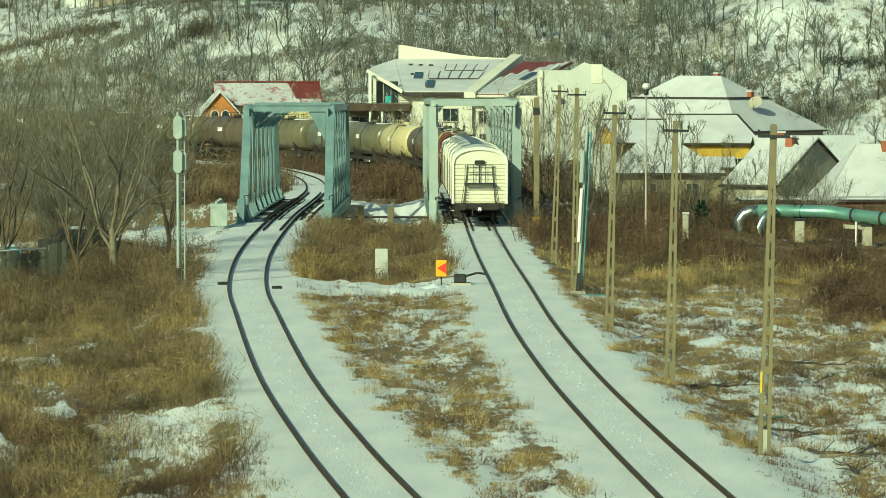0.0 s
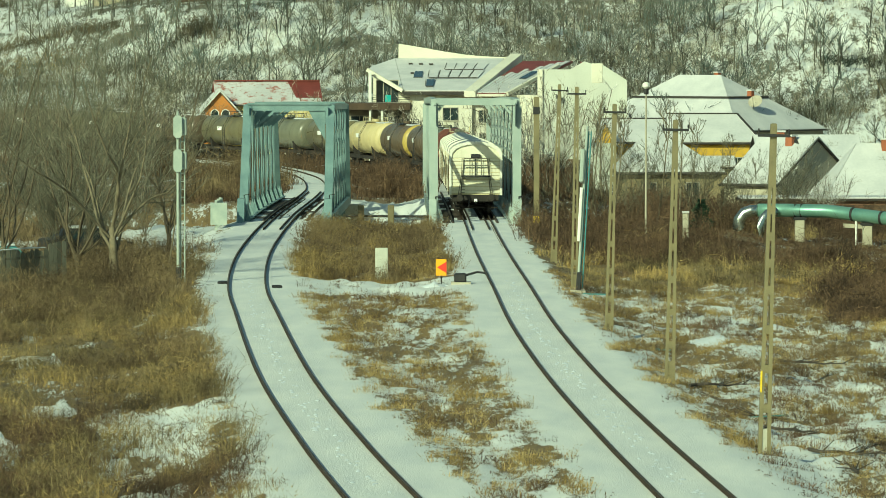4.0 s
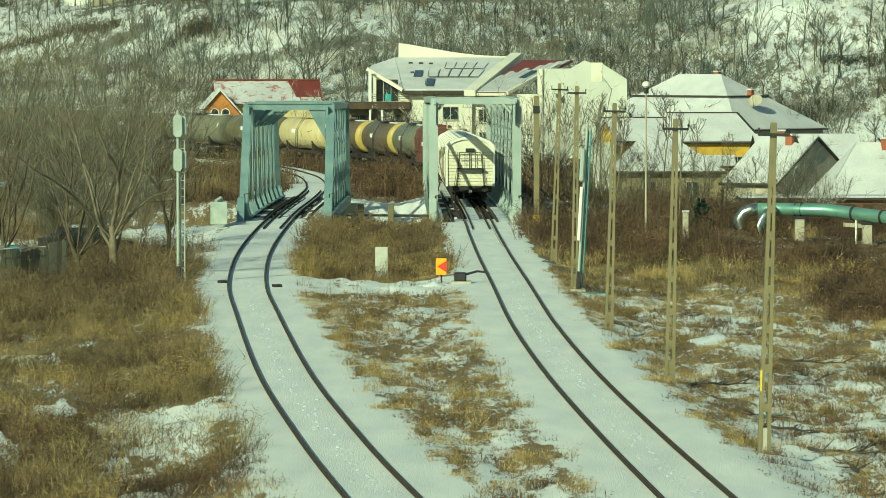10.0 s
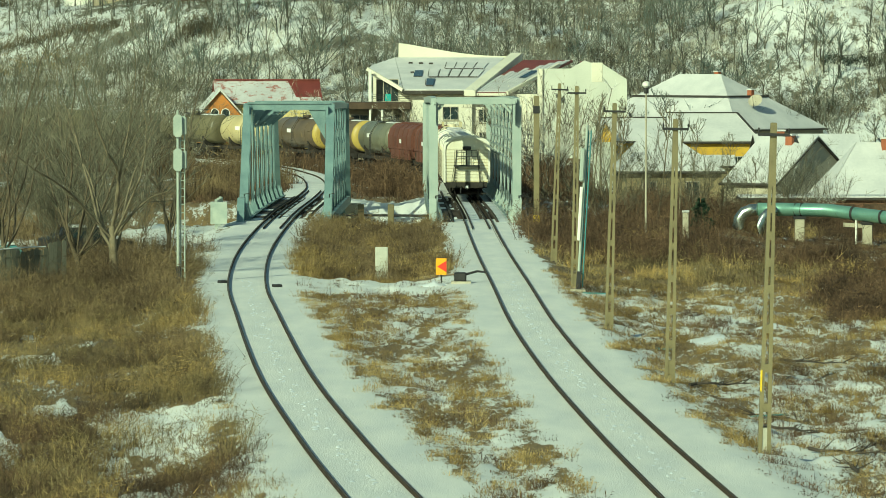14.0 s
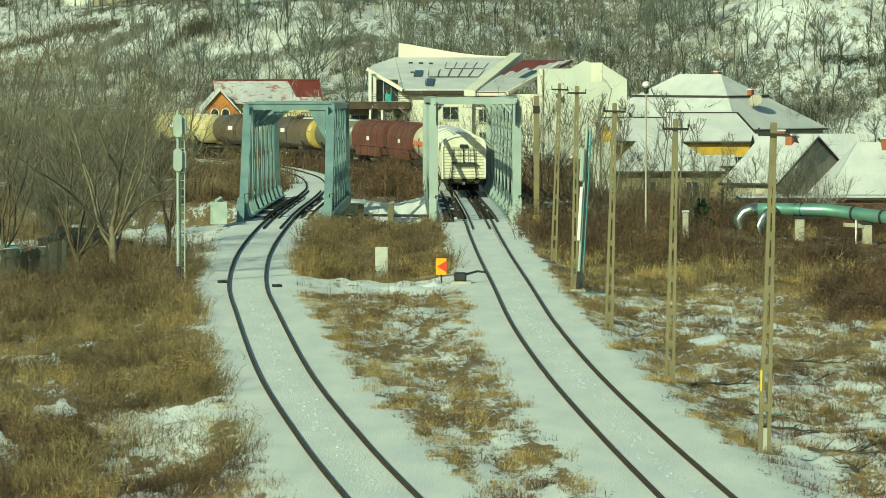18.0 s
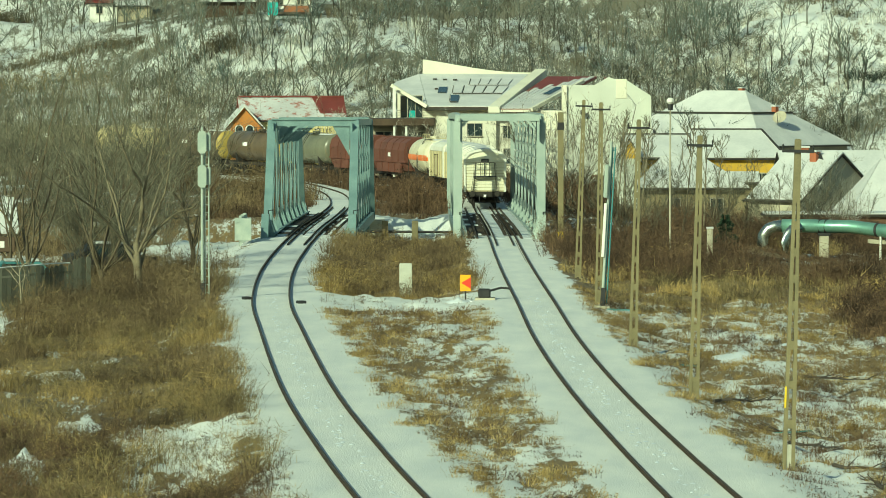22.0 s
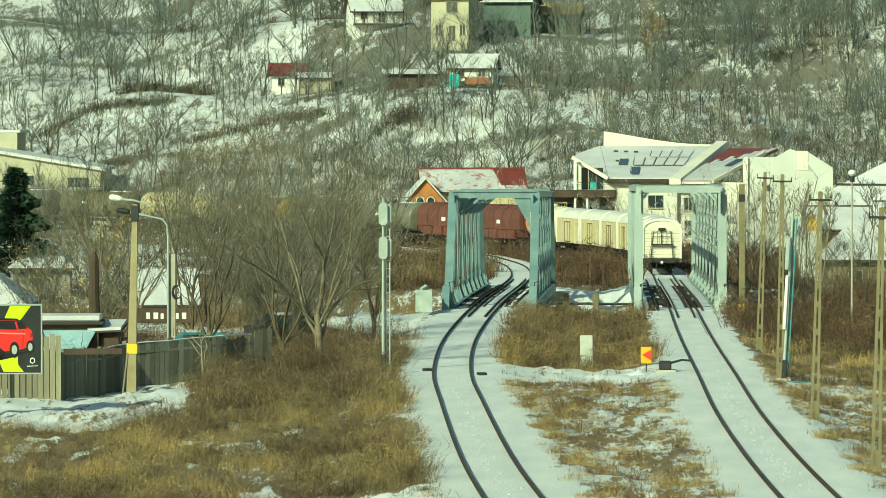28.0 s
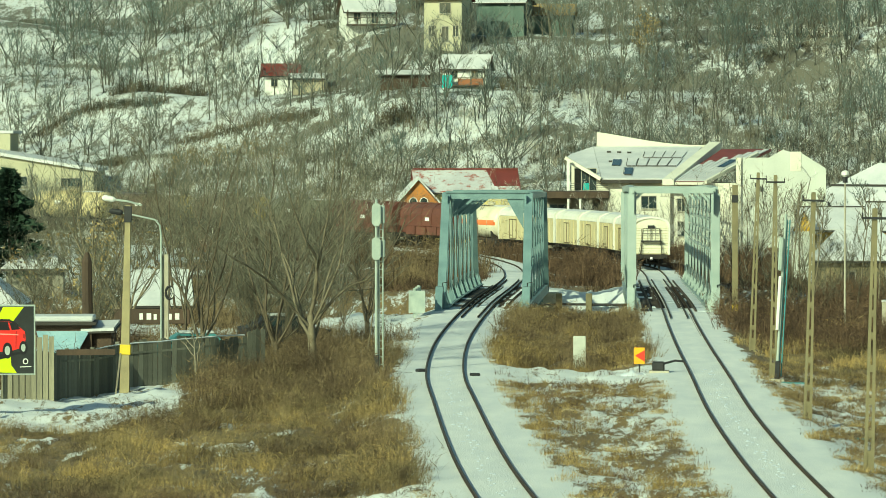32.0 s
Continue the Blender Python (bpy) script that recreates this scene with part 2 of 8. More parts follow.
    def mesh(self, name, smooth=False):
        me = bpy.data.meshes.new(name)
        me.from_pydata(self.v, [], self.f)
        bm = bmesh.new()
        bm.from_mesh(me)
        bmesh.ops.recalc_face_normals(bm, faces=bm.faces[:])
        bm.to_mesh(me)
        bm.free()
        if smooth:
            me.polygons.foreach_set("use_smooth", [True] * len(me.polygons))
        return me


def part(name, shape, material, parent=None, label="", m=None, smooth=False):
    """One mesh object, under its thing."""
    me = shape if isinstance(shape, bpy.types.Mesh) else shape.mesh(name, smooth)
    if material and not me.materials:
        me.materials.append(material)
    ob = new(name, me)
    ob.parent = parent
    if m is not None:
        ob.matrix_basis = m
    if label:
        ob["label"] = label
    return ob


def thing(name, m, label, category, group="", kind=""):
    ob = new(name)
    ob.empty_display_size = 0.2
    ob.matrix_basis = m
    return tagged(ob, label, category, group, kind)


def big_mesh(name, verts, faces, material):
    """A mesh straight from arrays of triangles or quads."""
    me = bpy.data.meshes.new(name)
    k = faces.shape[1]
    me.vertices.add(len(verts))
    me.vertices.foreach_set("co", np.asarray(verts, np.float32).ravel())
    me.loops.add(faces.size)
    me.loops.foreach_set("vertex_index", np.asarray(faces, np.int32).ravel())
    me.polygons.add(len(faces))
    me.polygons.foreach_set("loop_start", np.arange(0, faces.size, k, dtype=np.int32))
    me.update(calc_edges=True)
    me.materials.append(material)
    return me


# ---- the lie of the land ----
def smooth(a, b, x):
    t = np.clip((np.asarray(x, float) - a) / (b - a), 0, 1)
    return t * t * (3 - 2 * t)


RAIL_D = [-500, 245, 257, 299, 325, 367, 424, 462, 520, 2000]
RAIL_Z = [0, 0, -0.08, -0.57, -0.83, -0.78, -0.36, 0.45, 1.2, 1.2]


def rail_z(d):
    return np.interp(d, RAIL_D, RAIL_Z) - np.interp(d, (325, 365, 400, 440), (0.0, 0.16, 0.38, 0.55))


START, BEND_AT = 229.0, 334.0


def bend_table():
    """Plan of the right track from the bridge on: straight, a wide bend, a tighter one, straight again."""
    ds = 0.5
    s = np.arange(0, 460, ds)
    l1 = (BEND_AT - START)
    a0, am, a1 = radians(0.55), radians(18), radians(52)
    a = np.where(s < l1, a0, a0 + (s - l1) / 190.0)
    sm = l1 + (am - a0) * 190.0
    a = np.minimum(np.where(s > sm, am + (s - sm) / 140.0, a), a1)
    return s, 1.97 - np.cumsum(np.sin(a)) * ds, START + np.cumsum(np.cos(a)) * ds


BENDS = bend_table()


def right_line(s):
    """The right track's centre line beyond the bridge, s metres from the bridge's near end."""
    if s < 0:
        return 1.97 - s * 0.0096, START + s
    return float(np.interp(s, BENDS[0], BENDS[1])), float(np.interp(s, BENDS[0], BENDS[2]))


def spline(points, step=2.0):
    """A smooth line through plan points (x, y), sampled about every step metres."""
    p = [points[0]] + list(points) + [points[-1]]
    out = []
    for i in range(1, len(p) - 2):
        a, b, c, d = (np.array(q, float) for q in p[i - 1:i + 3])
        n = max(2, int(np.linalg.norm(c - b) / step))
        for k in range(n):
            t = k / n
            out.append(0.5 * (2 * b + (c - a) * t + (2 * a - 5 * b + 4 * c - d) * t * t + (3 * b - a - 3 * c + d) * t ** 3))
    out.append(np.array(p[-2], float))
    return np.array(out)


RIGHT = spline([(9.5, 10), (7.2, 50), (5.23, 87), (4.35, 105), (3.6, 124), (3.02, 146), (2.68, 170), (2.3, 196), (2.02, 222), (1.97, 229)] +
               [right_line(s) for s in (20, 50, 80, 100, 120, 140, 160, 180, 200, 220, 240, 260, 280, 310, 340, 370, 400, 440)])
LEFT = spline([(9, 10), (3.05, 50), (-1.18, 87), (-3.02, 105), (-4.68, 124), (-6.61, 151.5), (-7.8, 170.4), (-8.65, 195), (-9.0, 222), (-9.05, 250),
               (-9.15, 290), (-9.6, 325), (-11.4, 358), (-15.5, 388), (-22, 415), (-32, 437), (-44, 455), (-60, 474), (-84, 494), (-120, 522)])


def near_line(line, x, y):
    """How far points are from a track, at the same distance from the eye."""
    return np.abs(x - np.interp(y, line[:, 1], line[:, 0])) * np.where(y > 400, 0.8, 1.0) + np.where(y > line[-1, 1], 50.0, 0.0)


def lattice(ix, iy, seed):
    h = (ix.astype(np.int64) * 374761393 + iy.astype(np.int64) * 668265263 + seed * 1442695041) & 0x7FFFFFFF
    h = ((h ^ (h >> 13)) * 1274126177) & 0x7FFFFFFF
    return ((h ^ (h >> 16)) & 0xFFFF) / 65535.0


def vnoise(x, y, seed=0):
    """Smooth random heights, 0 to 1, one hill to the unit."""
    x, y = np.asarray(x, float), np.asarray(y, float)
    ix, iy = np.floor(x), np.floor(y)
    u, v = x - ix, y - iy
    u, v = u * u * (3 - 2 * u), v * v * (3 - 2 * v)
    a, b, c, d = (lattice(ix + i, iy + j, seed) for i, j in ((0, 0), (1, 0), (0, 1), (1, 1)))
    return (a * (1 - u) + b * u) * (1 - v) + (c * (1 - u) + d * u) * v


def rough(x, y, seed=0):
    return 0.5 * vnoise(x, y, seed) + 0.3 * vnoise(x * 2.1, y * 2.1, seed + 7) + 0.2 * vnoise(x * 4.3, y * 4.3, seed + 13)


def line_sides(x, y):
    """-1 left of both tracks, 0 between, 1 right."""
    xl, xr = np.interp(y, LEFT[:, 1], LEFT[:, 0]), np.interp(y, RIGHT[:, 1], RIGHT[:, 0])
    return np.where(x < xl, -1, np.where(x > xr, 1, 0))


def track_gap(x, y):
    return np.minimum(near_line(RIGHT, x, y), near_line(LEFT, x, y))


def bare(x, y):
    """How free of snow and how overgrown the ground is: 0 to 1."""
    x, y = np.asarray(x, float), np.asarray(y, float)
    n = 0.55 * rough(x * 0.45 + 31, y * 0.09 + 5, 3) + 0.45 * rough(x * 1.3 + 3, y * 0.20 + 5, 5)
    side = line_sides(x, y)
    gap = track_gap(x, y)
    want = np.where(side < 0, 0.67, np.where(side > 0, 0.57, 0.64))
    want = np.where((side < 0) & (y < 115) & (x > -0.062 * y - 2), 0.42, want)       # snowy strip low beside the left track
    want = np.where((side < 0) & (x < -0.088 * y) & (y > 112) & (y < 152), 0.68, want)
    want = np.where((side > 0) & (y < 112), 0.50, want)
    want = np.where((side == 0) & (y < 108), 0.62, want)
    want = np.where((side < 0) & (y > 148) & (x < -0.108 * y), 0.25, want)
    want = np.where((side == 0) & (y > 166) & (y < 178), 0.22, want)
    want = np.where((side == 0) & (y >= 178) & (y < 244), 0.97, want)
    want = np.where((side > 0) & (y >= 172) & (y < 300), 0.93, want)
    want = np.where((side > 0) & (y < 172) & (y > 140), 0.60, want)
    edge = smooth(1.45, 2.3, gap + 0.9 * (rough(x * 0.9, y * 0.5, 17) - 0.5))
    return np.clip((n - (1 - want)) / 0.13 + 0.5, 0, 1) * edge


def land(x, y):
    """The ground's height."""
    x, y = np.asarray(x, float), np.asarray(y, float)
    track = np.minimum(near_line(RIGHT, x, y), near_line(LEFT, x, y))
    rz = rail_z(y)
    z = -0.55 - 0.9 * smooth(12, 22, x) * smooth(150, 230, y) - 0.5 * smooth(-14, -22, x) * smooth(120, 160, y) + 0 * x
    z = z + (rz - 0) * smooth(60, 20, np.abs(x + 10)) * smooth(240, 300, y)
    z = z + 0.10 * np.sin(x * 0.9 + y * 0.13) * np.sin(y * 0.21 - x * 0.3) * smooth(3, 6, track)
    z = z + 0.27 * (line_sides(x, y) == 0) * smooth(182, 172, y)
    bed = smooth(4.2, 1.9, track)
    z = z * (1 - bed) + (rz - 0.112) * bed
    lumps = 0.34 * (rough(x * 0.55, y * 0.34, 23) - 0.5) + 0.42 * (rough(x * 1.25, y * 0.8, 29) - 0.5)
    z = z + lumps * smooth(2.2, 3.6, track) * smooth(400, 300, y)
    river = smooth(240, 249, y + 0.06 * x) * smooth(294, 284, y + 0.06 * x) * smooth(13, 8, x)
    z = z * (1 - river) + -4.6 * river
    edge = 455 + 0.95 * np.clip(-x - 30, 0, 45)
    up = np.clip(y - edge, 0, None)
    rise = 0.20 * up + 1.3 * np.sin(up * 0.13 + x * 0.03) * smooth(10, 60, up) + 0.9 * np.sin(x * 0.11 + up * 0.05) * smooth(5, 40, up)
    east = smooth(18, 50, x)
    rise = rise * (1 + 0.30 * east) + 2.2 * np.abs(np.sin(x * 0.21 + up * 0.17)) * east * smooth(5, 30, up)
    z = z + rise * smooth(0, 12, up)
    return np.where(y > 1000, np.minimum(z, 150), z)


def lz(x, y):
    return float(land(x, y))


def snow_cover(x, y):
    """How much of the ground the snow hides: 1 all, 0 none."""
    open_land = (y < 176) & (line_sides(x, y) >= 0)
    c = np.where(open_land, 0.69 - 0.205 * bare(x, y), 0.84 - 0.52 * bare(x, y))
    c = np.where((y > 150) & (x < -0.11 * y) & (y < 420), 0.62, c)
    c = np.where((y > 186) & (y < 243) & (line_sides(x, y) < 0), 0.50 + 0.36 * rough(x * 0.5, y * 0.2, 39), c)
    c = np.where((y >= 243) & (y < 296), np.where((x < 4.5) & (x > -11.8), 1.0, 0.40), c)
    c = np.where((y >= 296) & (y < 450) & (x > -16), 0.36, c)
    c = np.where(y > 440, 0.27 + 0.055 * smooth(-30, -15, x) + 0.04 * smooth(-40, -60, x) + 0.48 * rough(x * 0.10, y * 0.13, 41) - 0.25 * smooth(0.72, 0.95, np.sin(y * 0.30 + 3.0 * rough(x * 0.04, y * 0.02, 47))), c)
    c = np.where((y > 440) & (x > -46), c + 0.06 * smooth(540, 520, y) * smooth(0, -8, x) - 0.06 * smooth(-4, 4, x) * smooth(34, 26, x) - 0.07 * smooth(545, 560, y), c)
    c = np.where((y > 440) & (x > 28), 0.33 + 0.46 * rough(x * 0.16, y * 0.2, 43), c)
    c = np.where((y > 525) & (y < 606) & (x < -46), 0.35 + 0.42 * rough(x * 0.12, y * 0.10, 45), c)
    bed = smooth(2.2, 1.55, track_gap(x, y) + 0.8 * (rough(x * 0.9, y * 0.5, 17) - 0.5))
    return c * (1 - bed) + 1.2 * bed


# ---- ground ----
def build_ground():
    xs = np.concatenate([np.linspace(-900, -120, 20), np.arange(-110, -40, 3.0), np.arange(-40, -22, 0.6), np.arange(-22, 20, 0.24), np.arange(20, 40, 0.5), np.arange(40, 112, 3.0), np.linspace(120, 900, 20)])
    ys = np.concatenate([np.linspace(-600, 20, 12), np.arange(30, 80, 4.0), np.arange(80, 182, 0.34), np.arange(182, 260, 0.9), np.arange(260, 470, 1.6), np.arange(470, 720, 2.5), np.linspace(730, 2500, 25)])
    gx, gy = np.meshgrid(xs, ys)
    z = land(gx, gy)
    track = np.minimum(near_line(RIGHT, gx, gy), near_line(LEFT, gx, gy))
    rng = np.random.default_rng(3)
    z = z + (rng.random(z.shape) - 0.5) * 0.07 * smooth(2.6, 4.5, track) * smooth(60, 90, gy)
    v = np.stack([gx, gy, z], -1).reshape(-1, 3)
    w, h = len(xs), len(ys)
    i = (np.arange(h - 1)[:, None] * w + np.arange(w - 1)[None, :]).ravel()
    me = big_mesh("ground", v, np.stack([i, i + 1, i + w + 1, i + w], 1), GROUND)
    me.polygons.foreach_set("use_smooth", [True] * len(me.polygons))
    at = me.attributes.new("snow_cover", "FLOAT", "POINT")
    at.data.foreach_set("value", snow_cover(gx, gy).ravel().astype(np.float32))
    at = me.attributes.new("hill", "FLOAT", "POINT")
    at.data.foreach_set("value", smooth(440, 470, gy).ravel().astype(np.float32))
    tagged(new("ground", me), "snow-dusted winter ground with brown dry grass", "ground", kind="structure")


build_ground()


# ---- tracks ----
def offset_line(line, off):
    d = np.gradient(line, axis=0)
    d /= np.linalg.norm(d, axis=1)[:, None]
    return line + np.stack([d[:, 1], -d[:, 0]], 1) * off


def rail_mesh(line, off, dz=0.0, wide=0.072):
    c = offset_line(line, off)
    z = rail_z(c[:, 1]) + dz
    prof = [(-0.075, -0.17), (0.075, -0.17), (0.075, -0.145), (0.02, -0.12), (0.02, -0.045), (wide / 2, -0.035), (wide / 2, -0.004), (wide / 2 - 0.012, 0.0),
            (-wide / 2 + 0.012, 0.0), (-wide / 2, -0.004), (-wide / 2, -0.035), (-0.02, -0.045), (-0.02, -0.12), (-0.075, -0.145)]
    rings = [offset_line(line, off + a) for a, _ in prof]
    n = len(prof)
    v = np.stack([np.column_stack([r, z + b]) for r, (_, b) in zip(rings, prof)], 1).reshape(-1, 3)
    f = [(i * n + k, i * n + (k + 1) % n, (i + 1) * n + (k + 1) % n, (i + 1) * n + k) for i in range(len(line) - 1) for k in range(n)]
    me = bpy.data.meshes.new("rail")
    me.from_pydata([tuple(p) for p in v], [], f)
    me.materials.append(RAIL)
    me.materials.append(RAIL_TOP)
    me.polygons.foreach_set("material_index", [1 if k % n in (7,) else 0 for k in range(len(f))])
    return me


def resample(line, step):
    s = np.concatenate([[0], np.cumsum(np.linalg.norm(np.diff(line, axis=0), axis=1))])
    t = np.arange(0, s[-1], step)
    return np.stack([np.interp(t, s, line[:, 0]), np.interp(t, s, line[:, 1])], 1)


def build_track(line, label):
    t = thing("railway_track", Matrix.Identity(4), label, "railway track", kind="structure")
    for off in (-0.742, 0.742):
        part("rail", rail_mesh(line, off), None, t)
    on_bridge = line[(line[:, 1] > 224) & (line[:, 1] < 312)]
    for off in (-0.44, 0.44):
        part("guard_rail", rail_mesh(on_bridge, off, -0.02, 0.075), None, t)
    sh = Shape()
    pts = resample(line, 0.62)
    pts = pts[(pts[:, 1] > 205) & (pts[:, 1] < 232)]
    d = np.gradient(pts, axis=0)
    d /= np.linalg.norm(d, axis=1)[:, None]
    for p, q in zip(pts, d):
        for off in (0.655,):
            x, y = p[0] + q[1] * off, p[1] - q[0] * off
            z = float(rail_z(y))
            sh.box(x - 0.018, x + 0.018, y - 0.04, y + 0.04, z - 0.21, z - 0.095)
    tagged(part("rail_fastenings", sh, CLIP, t), kind="stuff")


def trampled_snow(line, name):
    """Little clods thrown up by footsteps between the rails."""
    rng = np.random.default_rng(len(line))
    pts = resample(line, 0.30)
    pts = pts[(pts[:, 1] > 78) & (pts[:, 1] < 175)]
    d = np.gradient(pts, axis=0)
    d /= np.linalg.norm(d, axis=1)[:, None]
    m = len(pts)
    off = 0.12 * np.sin(np.arange(m) * 2.2) + rng.normal(0.05, 0.12, m)
    c = pts + np.stack([d[:, 1], -d[:, 0]], 1) * off[:, None]
    keep = rng.random(m) < 0.45
    c = c[keep]
    v, f = [], []
    for x, y in c:
        o = len(v)
        r = rng.uniform(0.05, 0.12)
        z = float(rail_z(y)) - 0.112
        for k in range(7):
            a = k * math.tau / 7
            v.append((x + r * math.cos(a) * rng.uniform(0.7, 1.2), y + 1.6 * r * math.sin(a), z - 0.01))
        v.append((x, y, z + rng.uniform(0.02, 0.05)))
        f += [(o + k, o + (k + 1) % 7, o + 7) for k in range(7)]
    me = big_mesh(name, np.array(v), np.array(f), SNOW)
    tagged(new(name, me), "trodden snow clods of a footpath between the rails", "snow", kind="stuff")


trampled_snow(RIGHT, "trodden_snow")
trampled_snow(LEFT, "trodden_snow")
build_track(RIGHT, "straight railway track with snow between its rails")
build_track(LEFT, "curving railway track with snow between its rails")


# ---- bridges ----
def bridge(name, label, y0, y1, cx, heading, half, height, slanted, paint, lattice_sides=()):
    """A through truss bridge from y0 to y1: two trusses with posts and diagonals, portals, deck beams, guard rails."""
    t = thing(name, pose(cx, y0, 0, 0, 0, heading), label, "bridge")
    length = y1 - y0
    n = 8
    pan = length / n

    def zz(y):
        return float(rail_z(y0 + y))
    for side in (-1, 1):
        x = side * half
        top0, top1 = (pan, length - pan) if slanted else (0.0, length)
        for k in range(n):
            a, b = max(k * pan, top0), min((k + 1) * pan, top1)
            if b > a:
                part("top_chord", Shape().beam((x, a, zz(a) + height), (x, b, zz(b) + height), 0.30, 0.38), paint, t)
            a, b = k * pan, (k + 1) * pan
            part("bottom_chord", Shape().beam((x, a, zz(a) - 0.25), (x, b, zz(b) - 0.25), 0.38, 0.55), paint, t)
            part("flange_plate", Shape().beam((x - side * 0.30, a, zz(a) + 0.05), (x - side * 0.30, b, zz(b) + 0.05), 0.5, 0.05), paint, t)
        for k in range(n + 1):
            y = k * pan
            if slanted and k in (0, n):
                y2 = pan if k == 0 else length - pan
                post = Shape().beam((x, y, zz(y) - 0.3), (x, y2, zz(y2) + height), 0.46, 0.42)
                part("end_post", post, paint, t)
                continue
            big = k in (0, n)
            z0, z1 = zz(y) - 0.4, zz(y) + height - 0.19
            if big:
                post = Shape().box(x - 0.24, x + 0.24, y - 0.2, y + 0.2, z0, z1, 0.015)
            else:
                f, g, e = (0.028, 0.012, 0.15) if side in lattice_sides else (0.036, 0.014, 0.20)
                ish = [(-f, -e), (f, -e), (f, -e + 0.025), (g, -e + 0.025), (g, e - 0.025), (f, e - 0.025), (f, e), (-f, e), (-f, e - 0.025), (-g, e - 0.025), (-g, -e + 0.025), (-f, -e + 0.025)]
                post = Shape().slab([(x + p, y + q) for p, q in ish], "z", z0, z1)
            part("end_post" if big else "post", post, paint, t)
        for k in range(n):
            a, b = k * pan, (k + 1) * pan
            if slanted and k in (0, n - 1):
                continue
            up = k < n / 2
            za, zb = zz(a), zz(b)
            p, q = ((x, a, za + height), (x, b, zb - 0.1)) if up else ((x, a, za - 0.1), (x, b, zb + height))
            part("diagonal", Shape().beam(p, q, 0.06, 0.46), paint, t)
        for k in range(n):          # counter ties and node plates
            a, b = k * pan, (k + 1) * pan
            if slanted and k in (0, n - 1):
                continue
            za, zb = zz(a), zz(b)
            p, q = ((x, a, za - 0.1), (x, b, zb + height)) if k < n / 2 else ((x, a, za + height), (x, b, zb - 0.1))
            part("counter_tie", Shape().beam(p, q, 0.045, 0.34), paint, t)
            for e, zt in ((a, za + height), (b, zb - 0.1)):
                up = 1 if zt < za + 1 else -1
                part("node_plate", Shape().slab([(e - 1.0, zt), (e + 1.0, zt), (e + 0.55, zt + up * 1.25), (e - 0.55, zt + up * 1.25)], "x", x - side * 0.12 - 0.012, x - side * 0.12 + 0.012), paint, t)
        for k in range(n if side in lattice_sides else 0):          # ladder of light bars in each panel
            a, b = k * pan, (k + 1) * pan
            sh = Shape()
            for e in range(6):
                z = zz(a) + height * (0.45 + 0.09 * e)
                sh.beam((x, a, z), (x, b, z), 0.05, 0.13)
            part("lattice", sh, paint, t)
        for k in range(n * 3 + 1):
            y = k * pan / 3
            z = zz(y)
            foot = Shape().add([(x - side * 0.16, y - 0.05, z - 0.2), (x - side * 0.52, y - 0.05, z - 0.2), (x - side * 0.16, y - 0.05, z + 0.85),
                                (x - side * 0.16, y + 0.05, z - 0.2), (x - side * 0.52, y + 0.05, z - 0.2), (x - side * 0.16, y + 0.05, z + 0.85)],
                               [(0, 1, 2), (5, 4, 3), (0, 3, 4, 1), (1, 4, 5, 2), (2, 5, 3, 0)])
            part("knee_brace", foot, paint, t)
    ends = (pan, length - pan) if slanted else (0.0, length)
    for i, y in enumerate(ends):
        z = zz(y) + height
        head = Shape()
        head.beam((-half, y, z), (half, y, z), 0.42, 0.38 if slanted else 0.30)
        if slanted:
            head.beam((-half, y - 0.23, z + 0.2), (half, y - 0.23, z + 0.2), 0.12, 0.10)
            head.beam((-half + 0.3, y + 2.6, z + 0.24), (half - 0.1, y + 2.6, z + 0.24), 0.10, 0.10)
        part("portal_beam", head, paint, t)
        for side in (-1, 1):
            x = side * (half - 0.3)
            c = Shape()
            xs = [(x, z - 0.2), (x - side * 0.95, z - 0.2), (x, z - 1.9)] if slanted and side > 0 else [(x, z - 0.14), (x - side * 0.30, z - 0.14), (x, z - 0.5)]
            c.slab(xs, "y", y - 0.10, y + 0.10)
            part("corner_plate", c, paint, t)
    k0 = 2 if slanted else 1
    for k in range(k0, n - k0 + 1):
        y = k * pan
        z = zz(y) + height
        part("cross_beam", Shape().beam((-half, y, z), (half, y, z), 0.22, 0.25), paint, t)
        for side in (-1, 1):
            if not slanted:
                if k % 2:
                    part("sway_brace", Shape().beam((side * (half - 0.1), y, z - 0.75), (side * (half - 0.7), y, z - 0.08), 0.10, 0.12), paint, t)
                continue
            part("sway_plate", Shape().slab([(side * (half - 0.15), z - 0.12), (side * (half - 0.85), z - 0.12), (side * (half - 0.15), z - 1.1)][::side], "y", y - 0.015, y + 0.015), paint, t)
            part("sway_brace", Shape().beam((side * (half - 0.1), y, z - 1.25), (side * (half - 1.5), y, z - 0.05), 0.12, 0.14), paint, t)
        if k < n - k0:
            for side in (-1, 1):
                part("wind_brace", Shape().beam((-half * side, y, z), (half * side, y + pan, zz(y + pan) + height), 0.12, 0.12), paint, t)
    floor = Shape()
    for k in range(n + 1):
        y = k * pan
        floor.beam((-half, y, zz(y) - 0.7), (half, y, zz(y) - 0.7), 0.3, 0.6)
    for off in (-0.95, 0.95):
        for k in range(n):
            floor.beam((off, k * pan, zz(k * pan) - 0.62), (off, (k + 1) * pan, zz((k + 1) * pan) - 0.62), 0.3, 0.5)
    part("floor_beams", floor, paint, t)
    m = int(length / 0.70)
    slee = Shape().box(-1.3, 1.3, -0.12, 0.12, -0.36, -0.165, 0.015).mesh("sleeper")
    slee.materials.append(WOOD_DARK)
    for k in range(m):
        y = (k + 0.5) * length / m
        part("sleeper", slee, None, t, m=pose(0, y, zz(y)))
